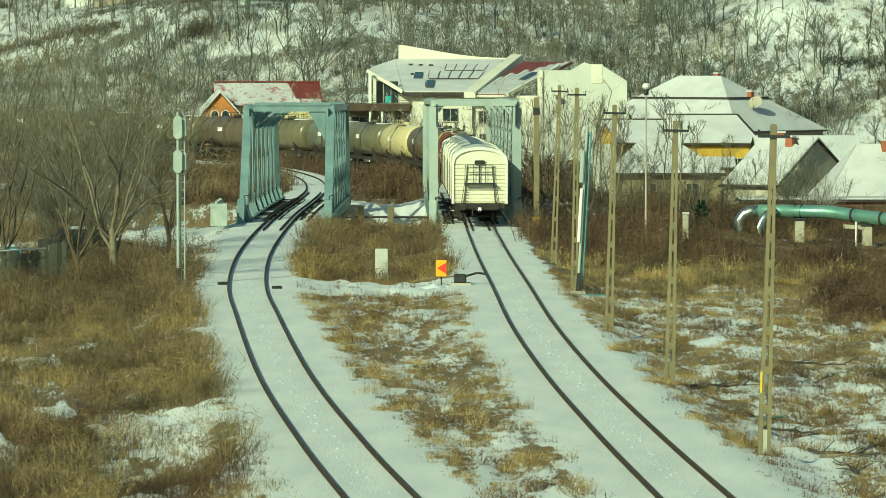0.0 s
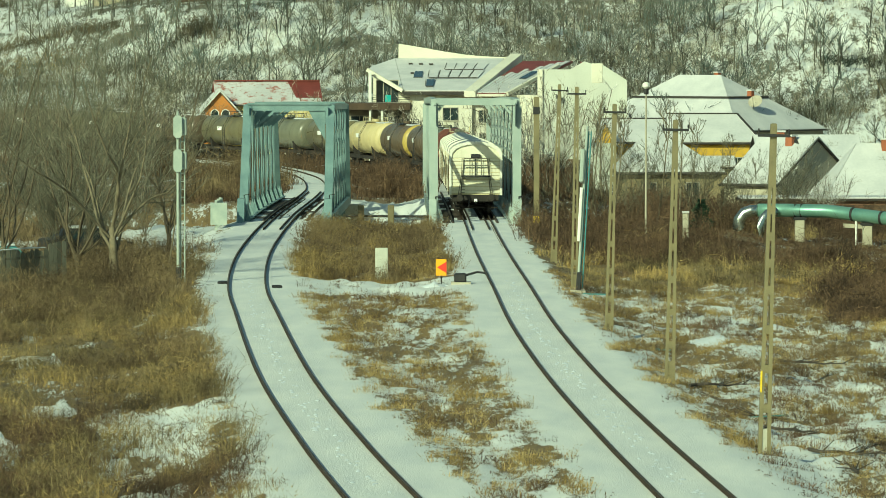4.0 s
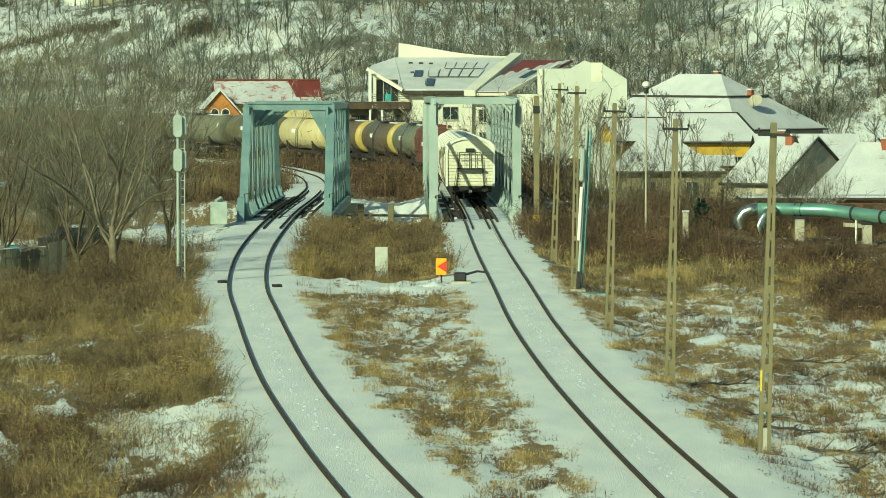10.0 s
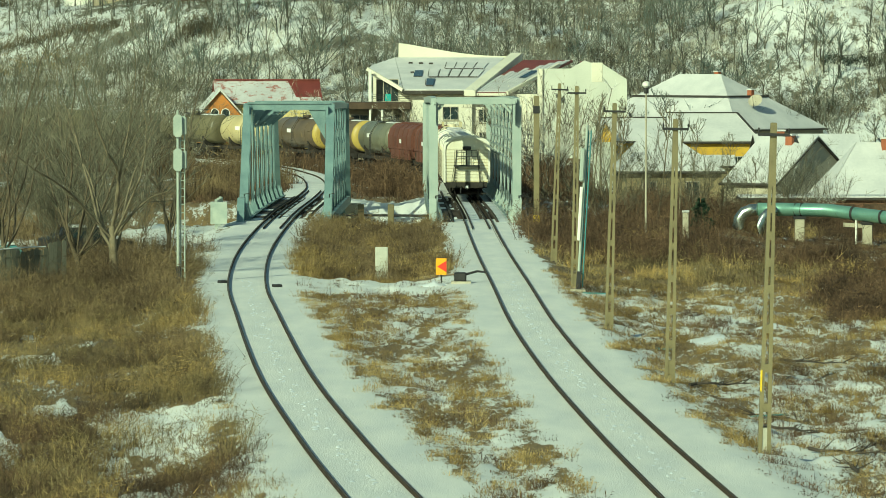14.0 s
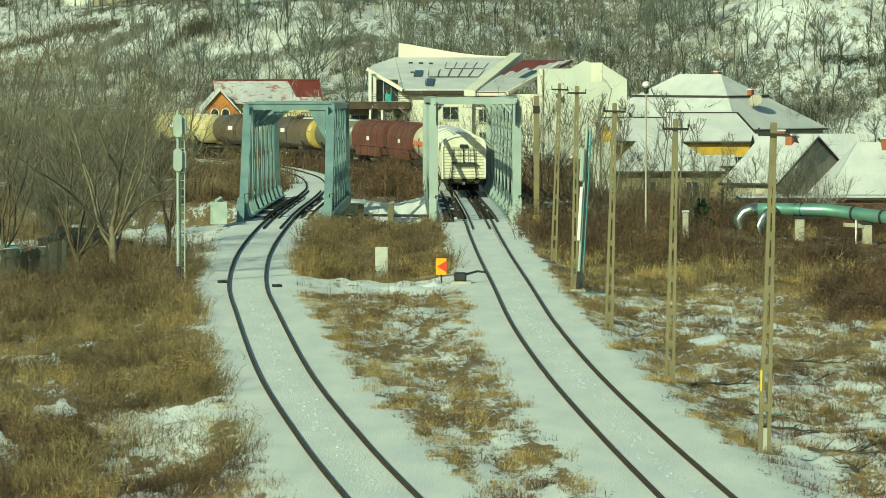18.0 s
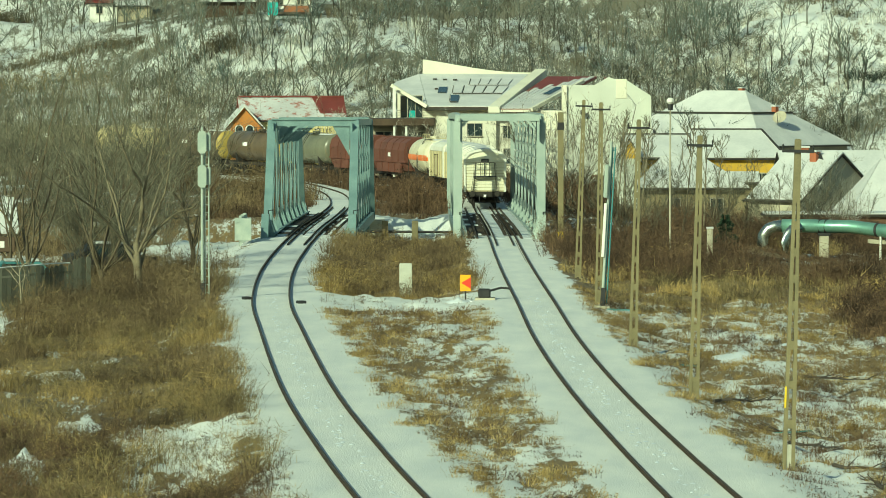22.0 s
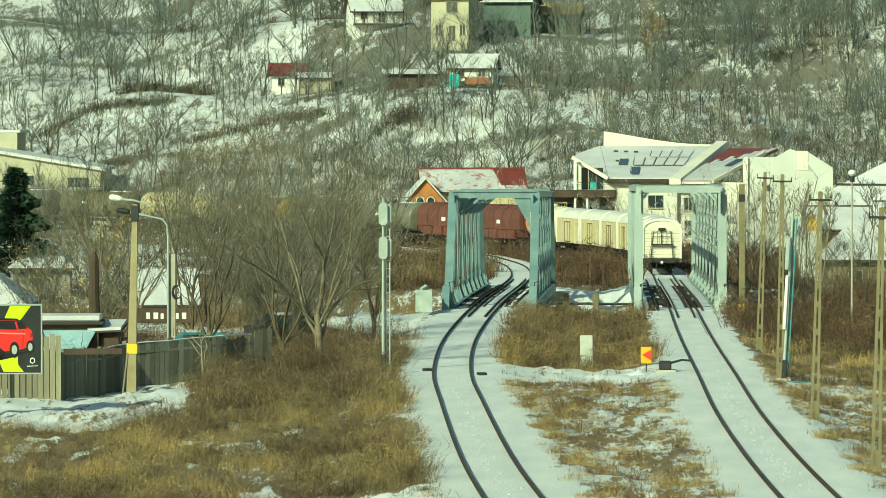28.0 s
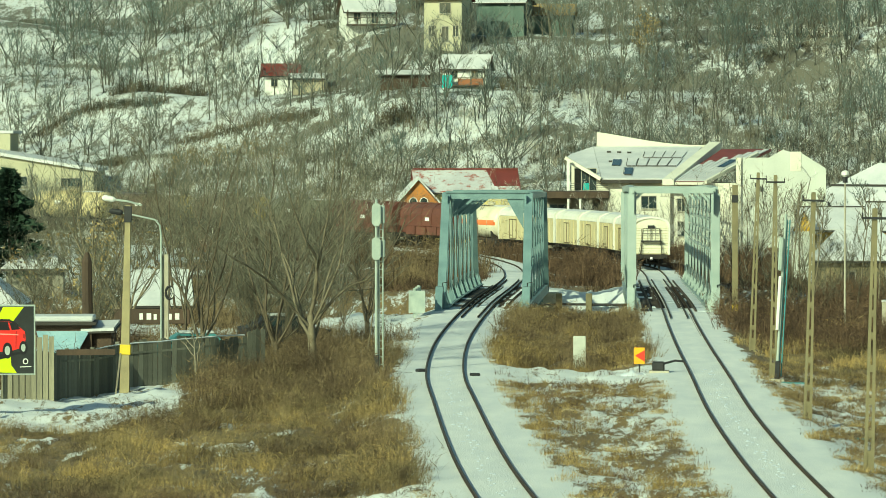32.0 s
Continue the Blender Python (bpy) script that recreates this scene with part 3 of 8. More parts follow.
    rng = random.Random(int(y0))
    for off, w in ((-1.66, 0.32), (-0.02, 0.33), (1.66, 0.32)):
        for k in range(n * 2):
            a, b = k * pan / 2 + 0.02, (k + 1) * pan / 2 - 0.02
            if off == -0.02:
                a += rng.uniform(0, 0.5)
            pl = Shape().sheet([(off - w, a, zz(a) - 0.10), (off + w, a, zz(a) - 0.10), (off + w, b, zz(b) - 0.10), (off - w, b, zz(b) - 0.10)], 0.05)
            part("walkway_plank", pl, WOOD_DARK if off < -1 and rng.random() < 0.6 else SNOW, t, "walkway plank under snow")
    for off in (-0.60, 0.60, -1.0, 1.0):          # snow left lying on the sleepers
        for k in range(n * 3):
            if rng.random() < (0.55 if off > 0 else 0.4):
                a = k * pan / 3 + rng.uniform(0, 0.5)
                b = a + rng.uniform(0.8, 2.1)
                w = rng.uniform(0.05, 0.09) if abs(off) < 0.8 else rng.uniform(0.06, 0.14)
                part("snow_patch", Shape().sheet([(off - w, a, zz(a) - 0.12), (off + w, a, zz(a) - 0.12), (off + w * 0.8, min(b, length), zz(b) - 0.12), (off - w * 0.7, min(b, length), zz(b) - 0.12)], 0.05), SNOW, t, "snow on the sleepers")
    for off in (-1.22, 1.22):
        part("kerb_timber", Shape().tube([(off, y, zz(max(y, 0)) - 0.08) for y in np.linspace(0, length, 14)], 0.08, 4), WOOD_DARK, t)
    for side in (-1, 1):            # low side plates before the end posts
        x = side * (half + 0.05)
        part("grab_rail", Shape().tube([(side * half + 0.10, -0.3 if slanted else -0.26, 0.55), (side * half + 0.10, -0.34 if slanted else -0.26, 1.35), (side * half + 0.38, -0.34 if slanted else -0.26, 1.38)], 0.035, 6), DARK_METAL, t, "dark bent grab rail")
        w = Shape().slab([(-2.6, -0.55), (0.25, -0.55), (0.25, 1.15), (-0.9, 1.15)] if slanted else [(-0.6, -0.6), (0.2, -0.6), (0.2, 1.2), (-0.3, 1.2)], "x", x - 0.2, x + 0.2)
        part("wing_plate", w, paint, t)
    # masonry seats at both ends
    for y, s in ((-1.2, 1), (length + 1.2, -1)):
        part("abutment", Shape().box(-half - 0.9, half + 0.9, min(y, y + s * 2.0), max(y, y + s * 2.0), -6.0, -1.0, 0.05), CONCRETE, t, "weathered concrete abutment")
    return t


bridge("truss_bridge", "grey-green steel truss railway bridge with slanted end posts", 238.0, 291.0, -8.75, 0.1, 2.36, 6.12, True, STEEL)
bridge("truss_bridge", "pale grey-green steel truss railway bridge with upright portal", 235.0, 308.0, 1.77, 0.55, 2.28, 6.50, False, PALE_STEEL, (1,))


# ---- river crossing rail between the bridges ----
def river_rail():
    t = thing("pipe_railing", pose(-2.9, 243.0, -0.35), "dark pipe rail on short concrete posts by the river", "railing")
    part("pipe", Shape().tube([(-2.6, 0, 0.34), (2.4, 0, 0.30)], 0.07, 8), DARK_METAL, t)
    for x in (-1.75, -0.05):
        part("post", Shape().box(x - 0.18, x + 0.18, -0.18, 0.18, -0.6, 0.95, 0.03), POLE, t)


river_rail()


def approach_rail():
    t = thing("steel_railing", pose(-12.2, 234, lz(-12.2, 234)), "pale sheet-metal railing beside the bridge approach", "railing")
    for k in range(3):
        part("panel", Shape().box(-0.05, 0.05, -3.2 + k * 2.1, -1.2 + k * 2.1, 0.35, 1.5, 0.01), GALV, t)
        part("post", Shape().box(-0.07, 0.07, -3.3 + k * 2.1, -3.2 + k * 2.1, -0.4, 1.6), GALV, t)
    part("end_panel", Shape().box(-0.3, 0.6, -3.4, -3.32, 0.25, 1.45, 0.01), GALV, t)


approach_rail()
water = Shape().sheet([(-60, 248, -4.35), (60, 246, -4.35), (60, 288, -4.35), (-60, 290, -4.35)], 0.1)
tagged(part("river_water", water, mat("river_ice", (0.30, 0.38, 0.40), (0.2, 0.27, 0.3), 0.25, 0.4, 6, 0.2)), "cold river between snowy banks", "water", kind="structure")


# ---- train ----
# Sides carry partial shade in their cream; the sunlit ends get a paler copy.
CREAM_LIT = mat("sunlit_end_boards", (0.75, 0.73, 0.59), (0.64, 0.61, 0.47), 0.55, 0.7, 14, 0.15, streak=(1, 1, 0.3), wear=(0.36, 0.32, 0.22), wear_at=0.70)
CREAM_SHADED = mat("shaded_cream_paint", (0.60, 0.53, 0.33), (0.46, 0.40, 0.24), 0.55, 0.7, 14, 0.15, streak=(1, 1, 0.3), wear=(0.30, 0.25, 0.14), wear_at=0.69)
CREAM_ROOF = mat("wagon_roof_paint", (0.78, 0.77, 0.68), (0.62, 0.61, 0.54), 0.5, 0.8, 10, 0.1)
CHASSIS = mat("wagon_chassis", (0.035, 0.030, 0.026), (0.02, 0.018, 0.016), 0.8, 2, 20, 0.3)
RAILING_GREY = mat("worn_grey_railing", (0.15, 0.14, 0.11), (0.08, 0.075, 0.06), 0.7, 3, 30, 0.1)
TANK_WHITE = mat("white_tank_paint", (0.71, 0.66, 0.51), (0.58, 0.53, 0.39), 0.4, 0.6, 12, 0.05)
TANK_ORANGE = mat("orange_tank_band", (0.80, 0.22, 0.08), (0.7, 0.18, 0.06), 0.4, 2, 20, 0.0)
TANK_OLIVE = mat("olive_tank_paint", (0.185, 0.165, 0.095), (0.10, 0.09, 0.056), 0.33, 0.6, 12, 0.1, streak=(1, 1, 0.4), wear=(0.24, 0.20, 0.10), wear_at=0.66)
TANK_BROWN = mat("brown_tank_paint", (0.15, 0.112, 0.074), (0.085, 0.064, 0.044), 0.35, 0.6, 12, 0.1, streak=(1, 1, 0.4))
TANK_GREY = mat("grey_green_tank_paint", (0.19, 0.19, 0.138), (0.115, 0.117, 0.086), 0.33, 0.6, 12, 0.1, streak=(1, 1, 0.4))
TANK_CREAM = mat("cream_tank_paint", (0.62, 0.53, 0.30), (0.48, 0.40, 0.21), 0.45, 0.6, 12, 0.05, streak=(1, 1, 0.4), wear=(0.22, 0.17, 0.08), wear_at=0.70)
TANK_YELLOW = mat("ochre_tank_paint", (0.50, 0.38, 0.11), (0.38, 0.28, 0.08), 0.45, 0.6, 12, 0.05)
HOPPER_RED = mat("oxide_red_wagon_paint", (0.155, 0.058, 0.042), (0.10, 0.038, 0.028), 0.6, 0.6, 12, 0.1, streak=(1, 1, 0.4), wear=(0.14, 0.05, 0.03), wear_at=0.68)
LAMP_WHITE = mat("white_plate", (0.85, 0.86, 0.86), (0.8, 0.8, 0.8), 0.4, 3, 20, 0.0)


def shared(name, shape, material, smooth=False):
    me = shape.mesh(name, smooth)
    me.materials.append(material)
    return me


def wheel_mesh():
    sh = Shape()
    prof = [(0.0, 0.02), (0.10, 0.02), (0.12, 0.06), (0.40, 0.04), (0.42, 0.065), (0.46, 0.065), (0.46, -0.05), (0.485, -0.065), (0.485, -0.08), (0.0, -0.08)]
    n = 20
    v = [(r * math.cos(k * math.tau / n), w, r * math.sin(k * math.tau / n)) for k in range(n) for r, w in prof]
    m = len(prof)
    f = [(k * m + i, k * m + i + 1, ((k + 1) % n) * m + i + 1, ((k + 1) % n) * m + i) for k in range(n) for i in range(m - 1)]
    return shared("wheel", sh.add(v, f), CHASSIS)


WHEEL = wheel_mesh()
BUFFER = shared("buffer", Shape().tube([(0, 0, 0), (0.35, 0, 0), (0.36, 0, 0), (0.56, 0, 0), (0.57, 0, 0), (0.62, 0, 0)], [0.10, 0.10, 0.07, 0.07, 0.21, 0.19], 12), CHASSIS)


def running_gear(t, length, axles):
    """Underframe, wheels, springs, buffers and couplings of a wagon; x runs along it, the rail head is at z = 0."""
    h = length / 2
    fr = Shape()
    for y in (-0.95, 0.95):
        fr.box(-h, h, y - 0.09, y + 0.09, 0.88, 1.16)
    for x in (-h + 0.08, h - 0.08):
        fr.box(x - 0.08, x + 0.08, -1.3, 1.3, 0.82, 1.2)
    for x in np.linspace(-h + 1.5, h - 1.5, 5):
        fr.box(x - 0.07, x + 0.07, -0.95, 0.95, 0.9, 1.12)
    part("underframe", fr, CHASSIS, t)
    for x in axles:
        for y, turn in ((-0.76, 180), (0.76, 0)):
            part("wheel", WHEEL, None, t, m=pose(x, y, 0.46, 0, 0, turn))
        part("axle", Shape().tube([(x, -0.9, 0.46), (x, 0.9, 0.46)], 0.08, 8), CHASSIS, t)
        for y in (-0.98, 0.98):
            sp = Shape().box(x - 0.18, x + 0.18, y - 0.1, y + 0.1, 0.32, 0.64, 0.03)
            sp.add([(x - 0.6, y - 0.05, 0.86), (x, y - 0.05, 0.64), (x + 0.6, y - 0.05, 0.86), (x - 0.6, y + 0.05, 0.86), (x, y + 0.05, 0.64), (x + 0.6, y + 0.05, 0.86),
                    (x, y - 0.05, 0.78), (x, y + 0.05, 0.78)],
                   [(0, 1, 6), (6, 1, 2), (3, 7, 4), (7, 5, 4), (0, 3, 4, 1), (1, 4, 5, 2), (0, 6, 7, 3), (6, 2, 5, 7)])
            part("axle_box", sp, CHASSIS, t)
    for s in (-1, 1):
        for y in (-0.875, 0.875):
            part("buffer", BUFFER, None, t, m=pose(s * h, y, 1.05, 0, 0, 0 if s > 0 else 180))
        part("coupling", Shape().tube([(s * h, 0, 1.0), (s * (h + 0.25), 0, 0.98), (s * (h + 0.45), 0, 0.72)], 0.05, 6), DARK_METAL, t)


def arch_section(w, eave, top, n=10):
    """Half outline of an arched roof from the eave over the crown."""
    out = []
    for k in range(n + 1):
        a = math.pi * k / n
        out.append((w / 2 * math.cos(a), eave + (top - eave) * math.sin(a) ** 0.8))
    return out


def covered_wagon(m, last):
    t = thing("covered_wagon", m, "cream last goods wagon with end railing and tail plate" if last else "cream covered goods wagon with arched pale roof", "wagon", "cream wagons of the train")
    length, w, floor, eave, top = 7.9, 2.82, 1.18, 3.35, 4.12
    h = length / 2
    running_gear(t, length, (-2.3, 2.3))
    sec = arch_section(w, eave, top)
    body = Shape().slab([(w / 2, floor), (w / 2, eave)] + sec[1:-1] + [(-w / 2, eave), (-w / 2, floor)], "x", -h + 0.02, h - 0.02)
    part("body", body, CREAM_SHADED, t)
    roof = Shape()
    outer = [(y * 1.03, z + 0.05) for y, z in sec]
    n = len(outer)
    v, f = [], []
    for x in (-h - 0.06, h + 0.06):
        v += [(x, y, z) for y, z in outer] + [(x, y * 0.985, z - 0.05) for y, z in outer]
    for k in range(n - 1):
        f += [(k, k + 1, 2 * n + k + 1, 2 * n + k), (n + k, 3 * n + k, 3 * n + k + 1, n + k + 1), (k, n + k, n + k + 1, k + 1), (2 * n + k, 2 * n + k + 1, 3 * n + k + 1, 3 * n + k)]
    f += [(0, 2 * n, 3 * n, n), (n - 1, 2 * n - 1, 4 * n - 1, 3 * n - 1)]
    part("roof", roof.add(v, f), CREAM_ROOF, t)
    part("roof_snow", Shape().slab([(y * 0.8, z + 0.02) for y, z in outer[2:-2]] + [(y * 0.8, z + 0.055) for y, z in outer[2:-2]][::-1], "x", -h + 0.1, h - 0.1), ROOF_SNOW, t, "thin snow on the roof")
    for s in (-1, 1):               # sides: posts, door, door rail
        for x in (-h + 0.05, -2.4, -1.0, 1.0, 2.4, h - 0.05):
            part("side_post", Shape().box(x - 0.05, x + 0.05, s * w / 2 - 0.01 * s, s * (w / 2 + 0.05), floor, eave - 0.02), CREAM_SHADED, t)
        door = part("door", Shape().box(-0.95, 0.95, min(s * w / 2, s * (w / 2 + 0.06)), max(s * w / 2, s * (w / 2 + 0.06)), floor + 0.1, eave - 0.25, 0.01), CREAM_SHADED, t)
        fr = Shape()
        y = s * (w / 2 + 0.07)
        for x in (-0.95, 0.0, 0.95):
            fr.box(x - 0.045, x + 0.045, y - 0.02, y + 0.02, floor + 0.1, eave - 0.25)
        fr.box(-0.95, 0.95, y - 0.02, y + 0.02, eave - 0.33, eave - 0.25)
        fr.box(-0.95, 0.95, y - 0.02, y + 0.02, floor + 0.1, floor + 0.18)
        part("door_frame", fr, mat_door, door)
        part("door_rail", Shape().box(-2.4, 2.4, y - 0.03, y + 0.03, floor - 0.05, floor + 0.03), CHASSIS, t)
        for x in (-3.1, 3.1):
            part("hatch", Shape().box(x - 0.35, x + 0.35, y - 0.05, y - 0.01, 2.75, 3.1), CREAM_SHADED, t)
    for s in (-1, 1):
        rim = [(w / 2 + 0.09, floor)] + [(y * 1.07, z + 0.09) for y, z in sec] + [(-w / 2 - 0.09, floor), (-w / 2 + 0.05, floor)] + [(y * 0.97, z - 0.07) for y, z in sec[::-1]] + [(w / 2 - 0.05, floor)]
        part("roof_rim", Shape().slab(rim, "x", min(s * h, s * (h + 0.12)), max(s * h, s * (h + 0.12))), CREAM_ROOF, t)
    for s in (-1, 1):               # end boards, in the cream lightened for sun
        for k in range(11):
            z = floor + 0.1 + k * 0.2
            part("end_board", Shape().box(s * h - 0.02, s * h + 0.03, -w / 2 + 0.05, w / 2 - 0.05, z, z + 0.17, 0.012), CREAM_LIT, t)
        part("end_arch", Shape().slab([(w / 2 - 0.06, floor + 2.27)] + [(y * 0.955, z - 0.03) for y, z in sec if z > floor + 2.27] + [(-w / 2 + 0.06, floor + 2.27)], "x", s * h - 0.02, s * h + 0.026), CREAM_LIT, t)
    if last:
        x = -h - 0.10
        for s in (-1, 1):
            part("ladder_rail", Shape().tube([(x, s * 0.84, floor), (x, s * 0.66, 3.22)], 0.028, 6), RAILING_GREY, t)
            part("grab_rail", Shape().tube([(x - 0.05, s * 1.0, floor - 0.1), (x - 0.05, s * 0.80, 2.3), (x - 0.05, s * 0.76, 3.25)], 0.020, 6), RAILING_GREY, t)
        for k in range(7):
            z = floor + 0.15 + k * 0.16
            part("rung", Shape().tube([(x, 0.82 - k * 0.012, z), (x, 0.62 - k * 0.012, z)], 0.017, 5), RAILING_GREY, t)
        rail = Shape()
        for z in (2.86, 3.25):
            rail.tube([(x - 0.12, -0.68, z), (x - 0.12, 0.68, z)], 0.024, 6)
        for y in (-0.32, 0.32):
            rail.tube([(x - 0.12, y, 2.3), (x - 0.12, y, 3.25)], 0.022, 6)
        part("railing", rail, RAILING_GREY, t)
        part("platform", Shape().box(x - 0.4, x + 0.08, -0.82, 0.82, 2.22, 2.30), DARK_METAL, t)
        part("end_hatch", Shape().box(x - 0.10, x + 0.06, -0.27, 0.27, 3.28, 3.50, 0.03), DARK_METAL, t, "dark hatch under the roof")
        part("brake_stand", Shape().tube([(x - 0.06, 0.02, 2.3), (x - 0.06, 0.02, 3.3)], 0.035, 6), DARK_METAL, t)
        part("tail_plate", Shape().box(x - 0.30, x - 0.26, -0.09, 0.09, 0.80, 0.98, 0.01), LAMP_WHITE, t, "white tail plate")
        part("hose", Shape().tube([(x, 0.35, 0.95), (x - 0.2, 0.38, 0.8), (x - 0.22, 0.4, 0.5)], 0.035, 6), DARK_METAL, t)
        part("steps", Shape().box(x - 0.2, x + 0.05, -1.25, -0.9, 0.45, 0.5).box(x - 0.2, x + 0.05, 0.9, 1.25, 0.45, 0.5), CHASSIS, t)
    return t


mat_door = mat("door_frame_paint", (0.16, 0.12, 0.06), (0.09, 0.07, 0.04), 0.6, 3, 20, 0.1)


def tank_wagon(m, label, body_mat, end_mat=None, band=None, length=10.4, r=1.42, domed=True, ends=0.0):
    t = thing("tank_wagon", m, label, "wagon", "tank wagons of the train")
    h = length / 2 - 0.62
    running_gear(t, length - 1.2, (-length / 2 + 1.75, -length / 2 + 3.45, length / 2 - 3.45, length / 2 - 1.75))
    zc = 2.72
    bulge = [(0.0, 0.0), (0.04, 0.45), (0.13, 0.75), (0.28, 0.93), (0.45, 1.0)]
    xs = [(-h + a, b) for a, b in bulge] + [(h - a, b) for a, b in bulge[::-1]]
    sh = Shape().tube([(x, 0, zc) for x, _ in xs], [max(b * r, 0.03) for _, b in xs], 28)
    me = sh.mesh("tank", True)
    for q in (body_mat, end_mat or body_mat, band or body_mat):
        me.materials.append(q)
    for p in me.polygons:
        c = p.center
        p.material_index = 1 if abs(c.x) > h - ends and ends else (2 if band and abs(c.z - zc + 0.05) < 0.18 and abs(c.x) < h - 0.3 else 0)
    part("tank", me, None, t)
    if band:
        bs = Shape()
        n = 6
        for s in (-1, 1):
            v, f = [], []
            for x in (-h + 0.4, h - 0.4):
                v += [(x, s * (r + 0.012) * math.cos(a), zc + (r + 0.012) * math.sin(a)) for a in np.linspace(-0.17, 0.10, n)]
            f = [(k, k + 1, n + k + 1, n + k) for k in range(n - 1)]
            bs.add(v, f)
        part("band", bs, band, t, "orange stripe round the tank")
    rings = Shape()
    for x in (-h * 0.55, 0.0, h * 0.55):
        v, f = [], []
        n = 28
        for e, rr in ((-0.03, r), (-0.03, r + 0.025), (0.03, r + 0.025), (0.03, r)):
            v += [(x + e, rr * math.cos(k * math.tau / n), zc + rr * math.sin(k * math.tau / n)) for k in range(n)]
        f = [(j * n + k, j * n + (k + 1) % n, (j + 1) * n + (k + 1) % n, (j + 1) * n + k) for j in range(3) for k in range(n)]
        part("strap", Shape().add(v, f), body_mat, t)
    for x in (-h * 0.62, h * 0.62):
        part("saddle", Shape().slab([(-1.1, 1.16), (1.1, 1.16), (1.25, 2.1), (0.9, 1.7), (0.0, 1.38), (-0.9, 1.7), (-1.25, 2.1)], "x", x - 0.15, x + 0.15), CHASSIS, t)
    if domed:
        part("manhole", Shape().tube([(0, 0, zc + r - 0.05), (0, 0, zc + r + 0.22), (0, 0, zc + r + 0.26)], [0.36, 0.36, 0.30], 14), body_mat, t)
    walkway = Shape()
    for s in (-1, 1):
        walkway.box(-1.6, 1.6, s * 0.5 - 0.18, s * 0.5 + 0.18, zc + r + 0.04, zc + r + 0.08)
        walkway.tube([(-1.6, s * 0.7, zc + r + 0.06), (-1.5, s * 0.7, zc + r + 0.42), (1.5, s * 0.7, zc + r + 0.42), (1.6, s * 0.7, zc + r + 0.06)], 0.025, 5)
        for x in (-0.8, 0, 0.8):
            walkway.tube([(x, s * 0.7, zc + r + 0.06), (x, s * 0.7, zc + r + 0.42)], 0.02, 5)
    part("walkway", walkway, CREAM_SHADED if body_mat in (TANK_CREAM, TANK_WHITE) else DARK_METAL, t)
    part("roof_snow", Shape().slab([(-0.5, zc + r - 0.08), (0.5, zc + r - 0.08), (0.42, zc + r + 0.01), (0, zc + r + 0.03), (-0.42, zc + r + 0.01)], "x", -h + 0.7, -1.8), ROOF_SNOW, t, "strip of snow on top")
    for s in (-1, 1):
        y = s * 1.44
        part("data_panel", Shape().box(0.6, 1.5, min(y, y - s * 0.12), max(y, y - s * 0.12), 2.75, 3.1), LAMP_WHITE, t, "pale lettering panel")
        lad = Shape()
        for x in (-0.22, 0.22):
            lad.tube([(x, s * 1.5, 0.9), (x, s * 1.5, 3.0), (x, s * 0.75, zc + r + 0.05)], 0.025, 5)
        for k in range(8):
            lad.tube([(-0.22, s * 1.5, 1.0 + 0.25 * k), (0.22, s * 1.5, 1.0 + 0.25 * k)], 0.018, 5)
        part("ladder", lad, DARK_METAL, t)
    return t


def hopper_wagon(m, length=13.3):
    t = thing("hopper_wagon", m, "oxide-red hopper wagon with curved roof and ribbed sides", "wagon", "red hopper wagons of the train")
    running_gear(t, length - 1.2, (-length / 2 + 1.7, -length / 2 + 3.5, length / 2 - 3.5, length / 2 - 1.7))
    h = length / 2 - 0.75
    sec = [(1.1, 1.3), (1.42, 2.05), (1.45, 3.1), (1.25, 3.75), (0.75, 4.1), (0, 4.18), (-0.75, 4.1), (-1.25, 3.75), (-1.45, 3.1), (-1.42, 2.05), (-1.1, 1.3)]
    part("body", Shape().slab(sec, "x", -h + 0.25, h - 0.25), HOPPER_RED, t)
    for x in np.linspace(-h + 0.25, h - 0.25, 6):
        rib = [(y * 1.035, z if z < 4 else z + 0.05) for y, z in sec]
        part("rib", Shape().slab(rib, "x", x - 0.05, x + 0.05), HOPPER_RED, t)
    for s in (-1, 1):
        part("side_sill", Shape().box(-h, h, s * 1.38 - 0.06, s * 1.38 + 0.1, 2.0, 2.14), HOPPER_RED, t)
        for x in (-3.4, -1.2, 1.2, 3.4):
            part("discharge_flap", Shape().slab([(s * 1.25, 1.15), (s * 1.50, 1.15), (s * 1.46, 1.95), (s * 1.38, 1.95)], "x", x - 0.95, x + 0.95), HOPPER_RED, t)
        part("data_panel", Shape().box(-0.6, 0.2, s * 1.47 - 0.02, s * 1.47 + 0.02, 2.5, 2.85), LAMP_WHITE, t, "pale lettering panel")
    for s in (-1, 1):
        end = Shape()
        for y in (-1.2, -0.4, 0.4, 1.2):
            end.tube([(s * (h + 0.35), y, 1.1), (s * (h + 0.05), y, 3.4)], 0.04, 6)
        end.box(min(s * h, s * (h + 0.6)), max(s * h, s * (h + 0.6)), -1.2, 1.2, 1.14, 1.2)
        part("end_platform", end, CHASSIS, t)
    part("roof_hatch", Shape().box(-h + 0.6, h - 0.6, -0.35, 0.35, 4.14, 4.26, 0.03), HOPPER_RED, t)
    return t


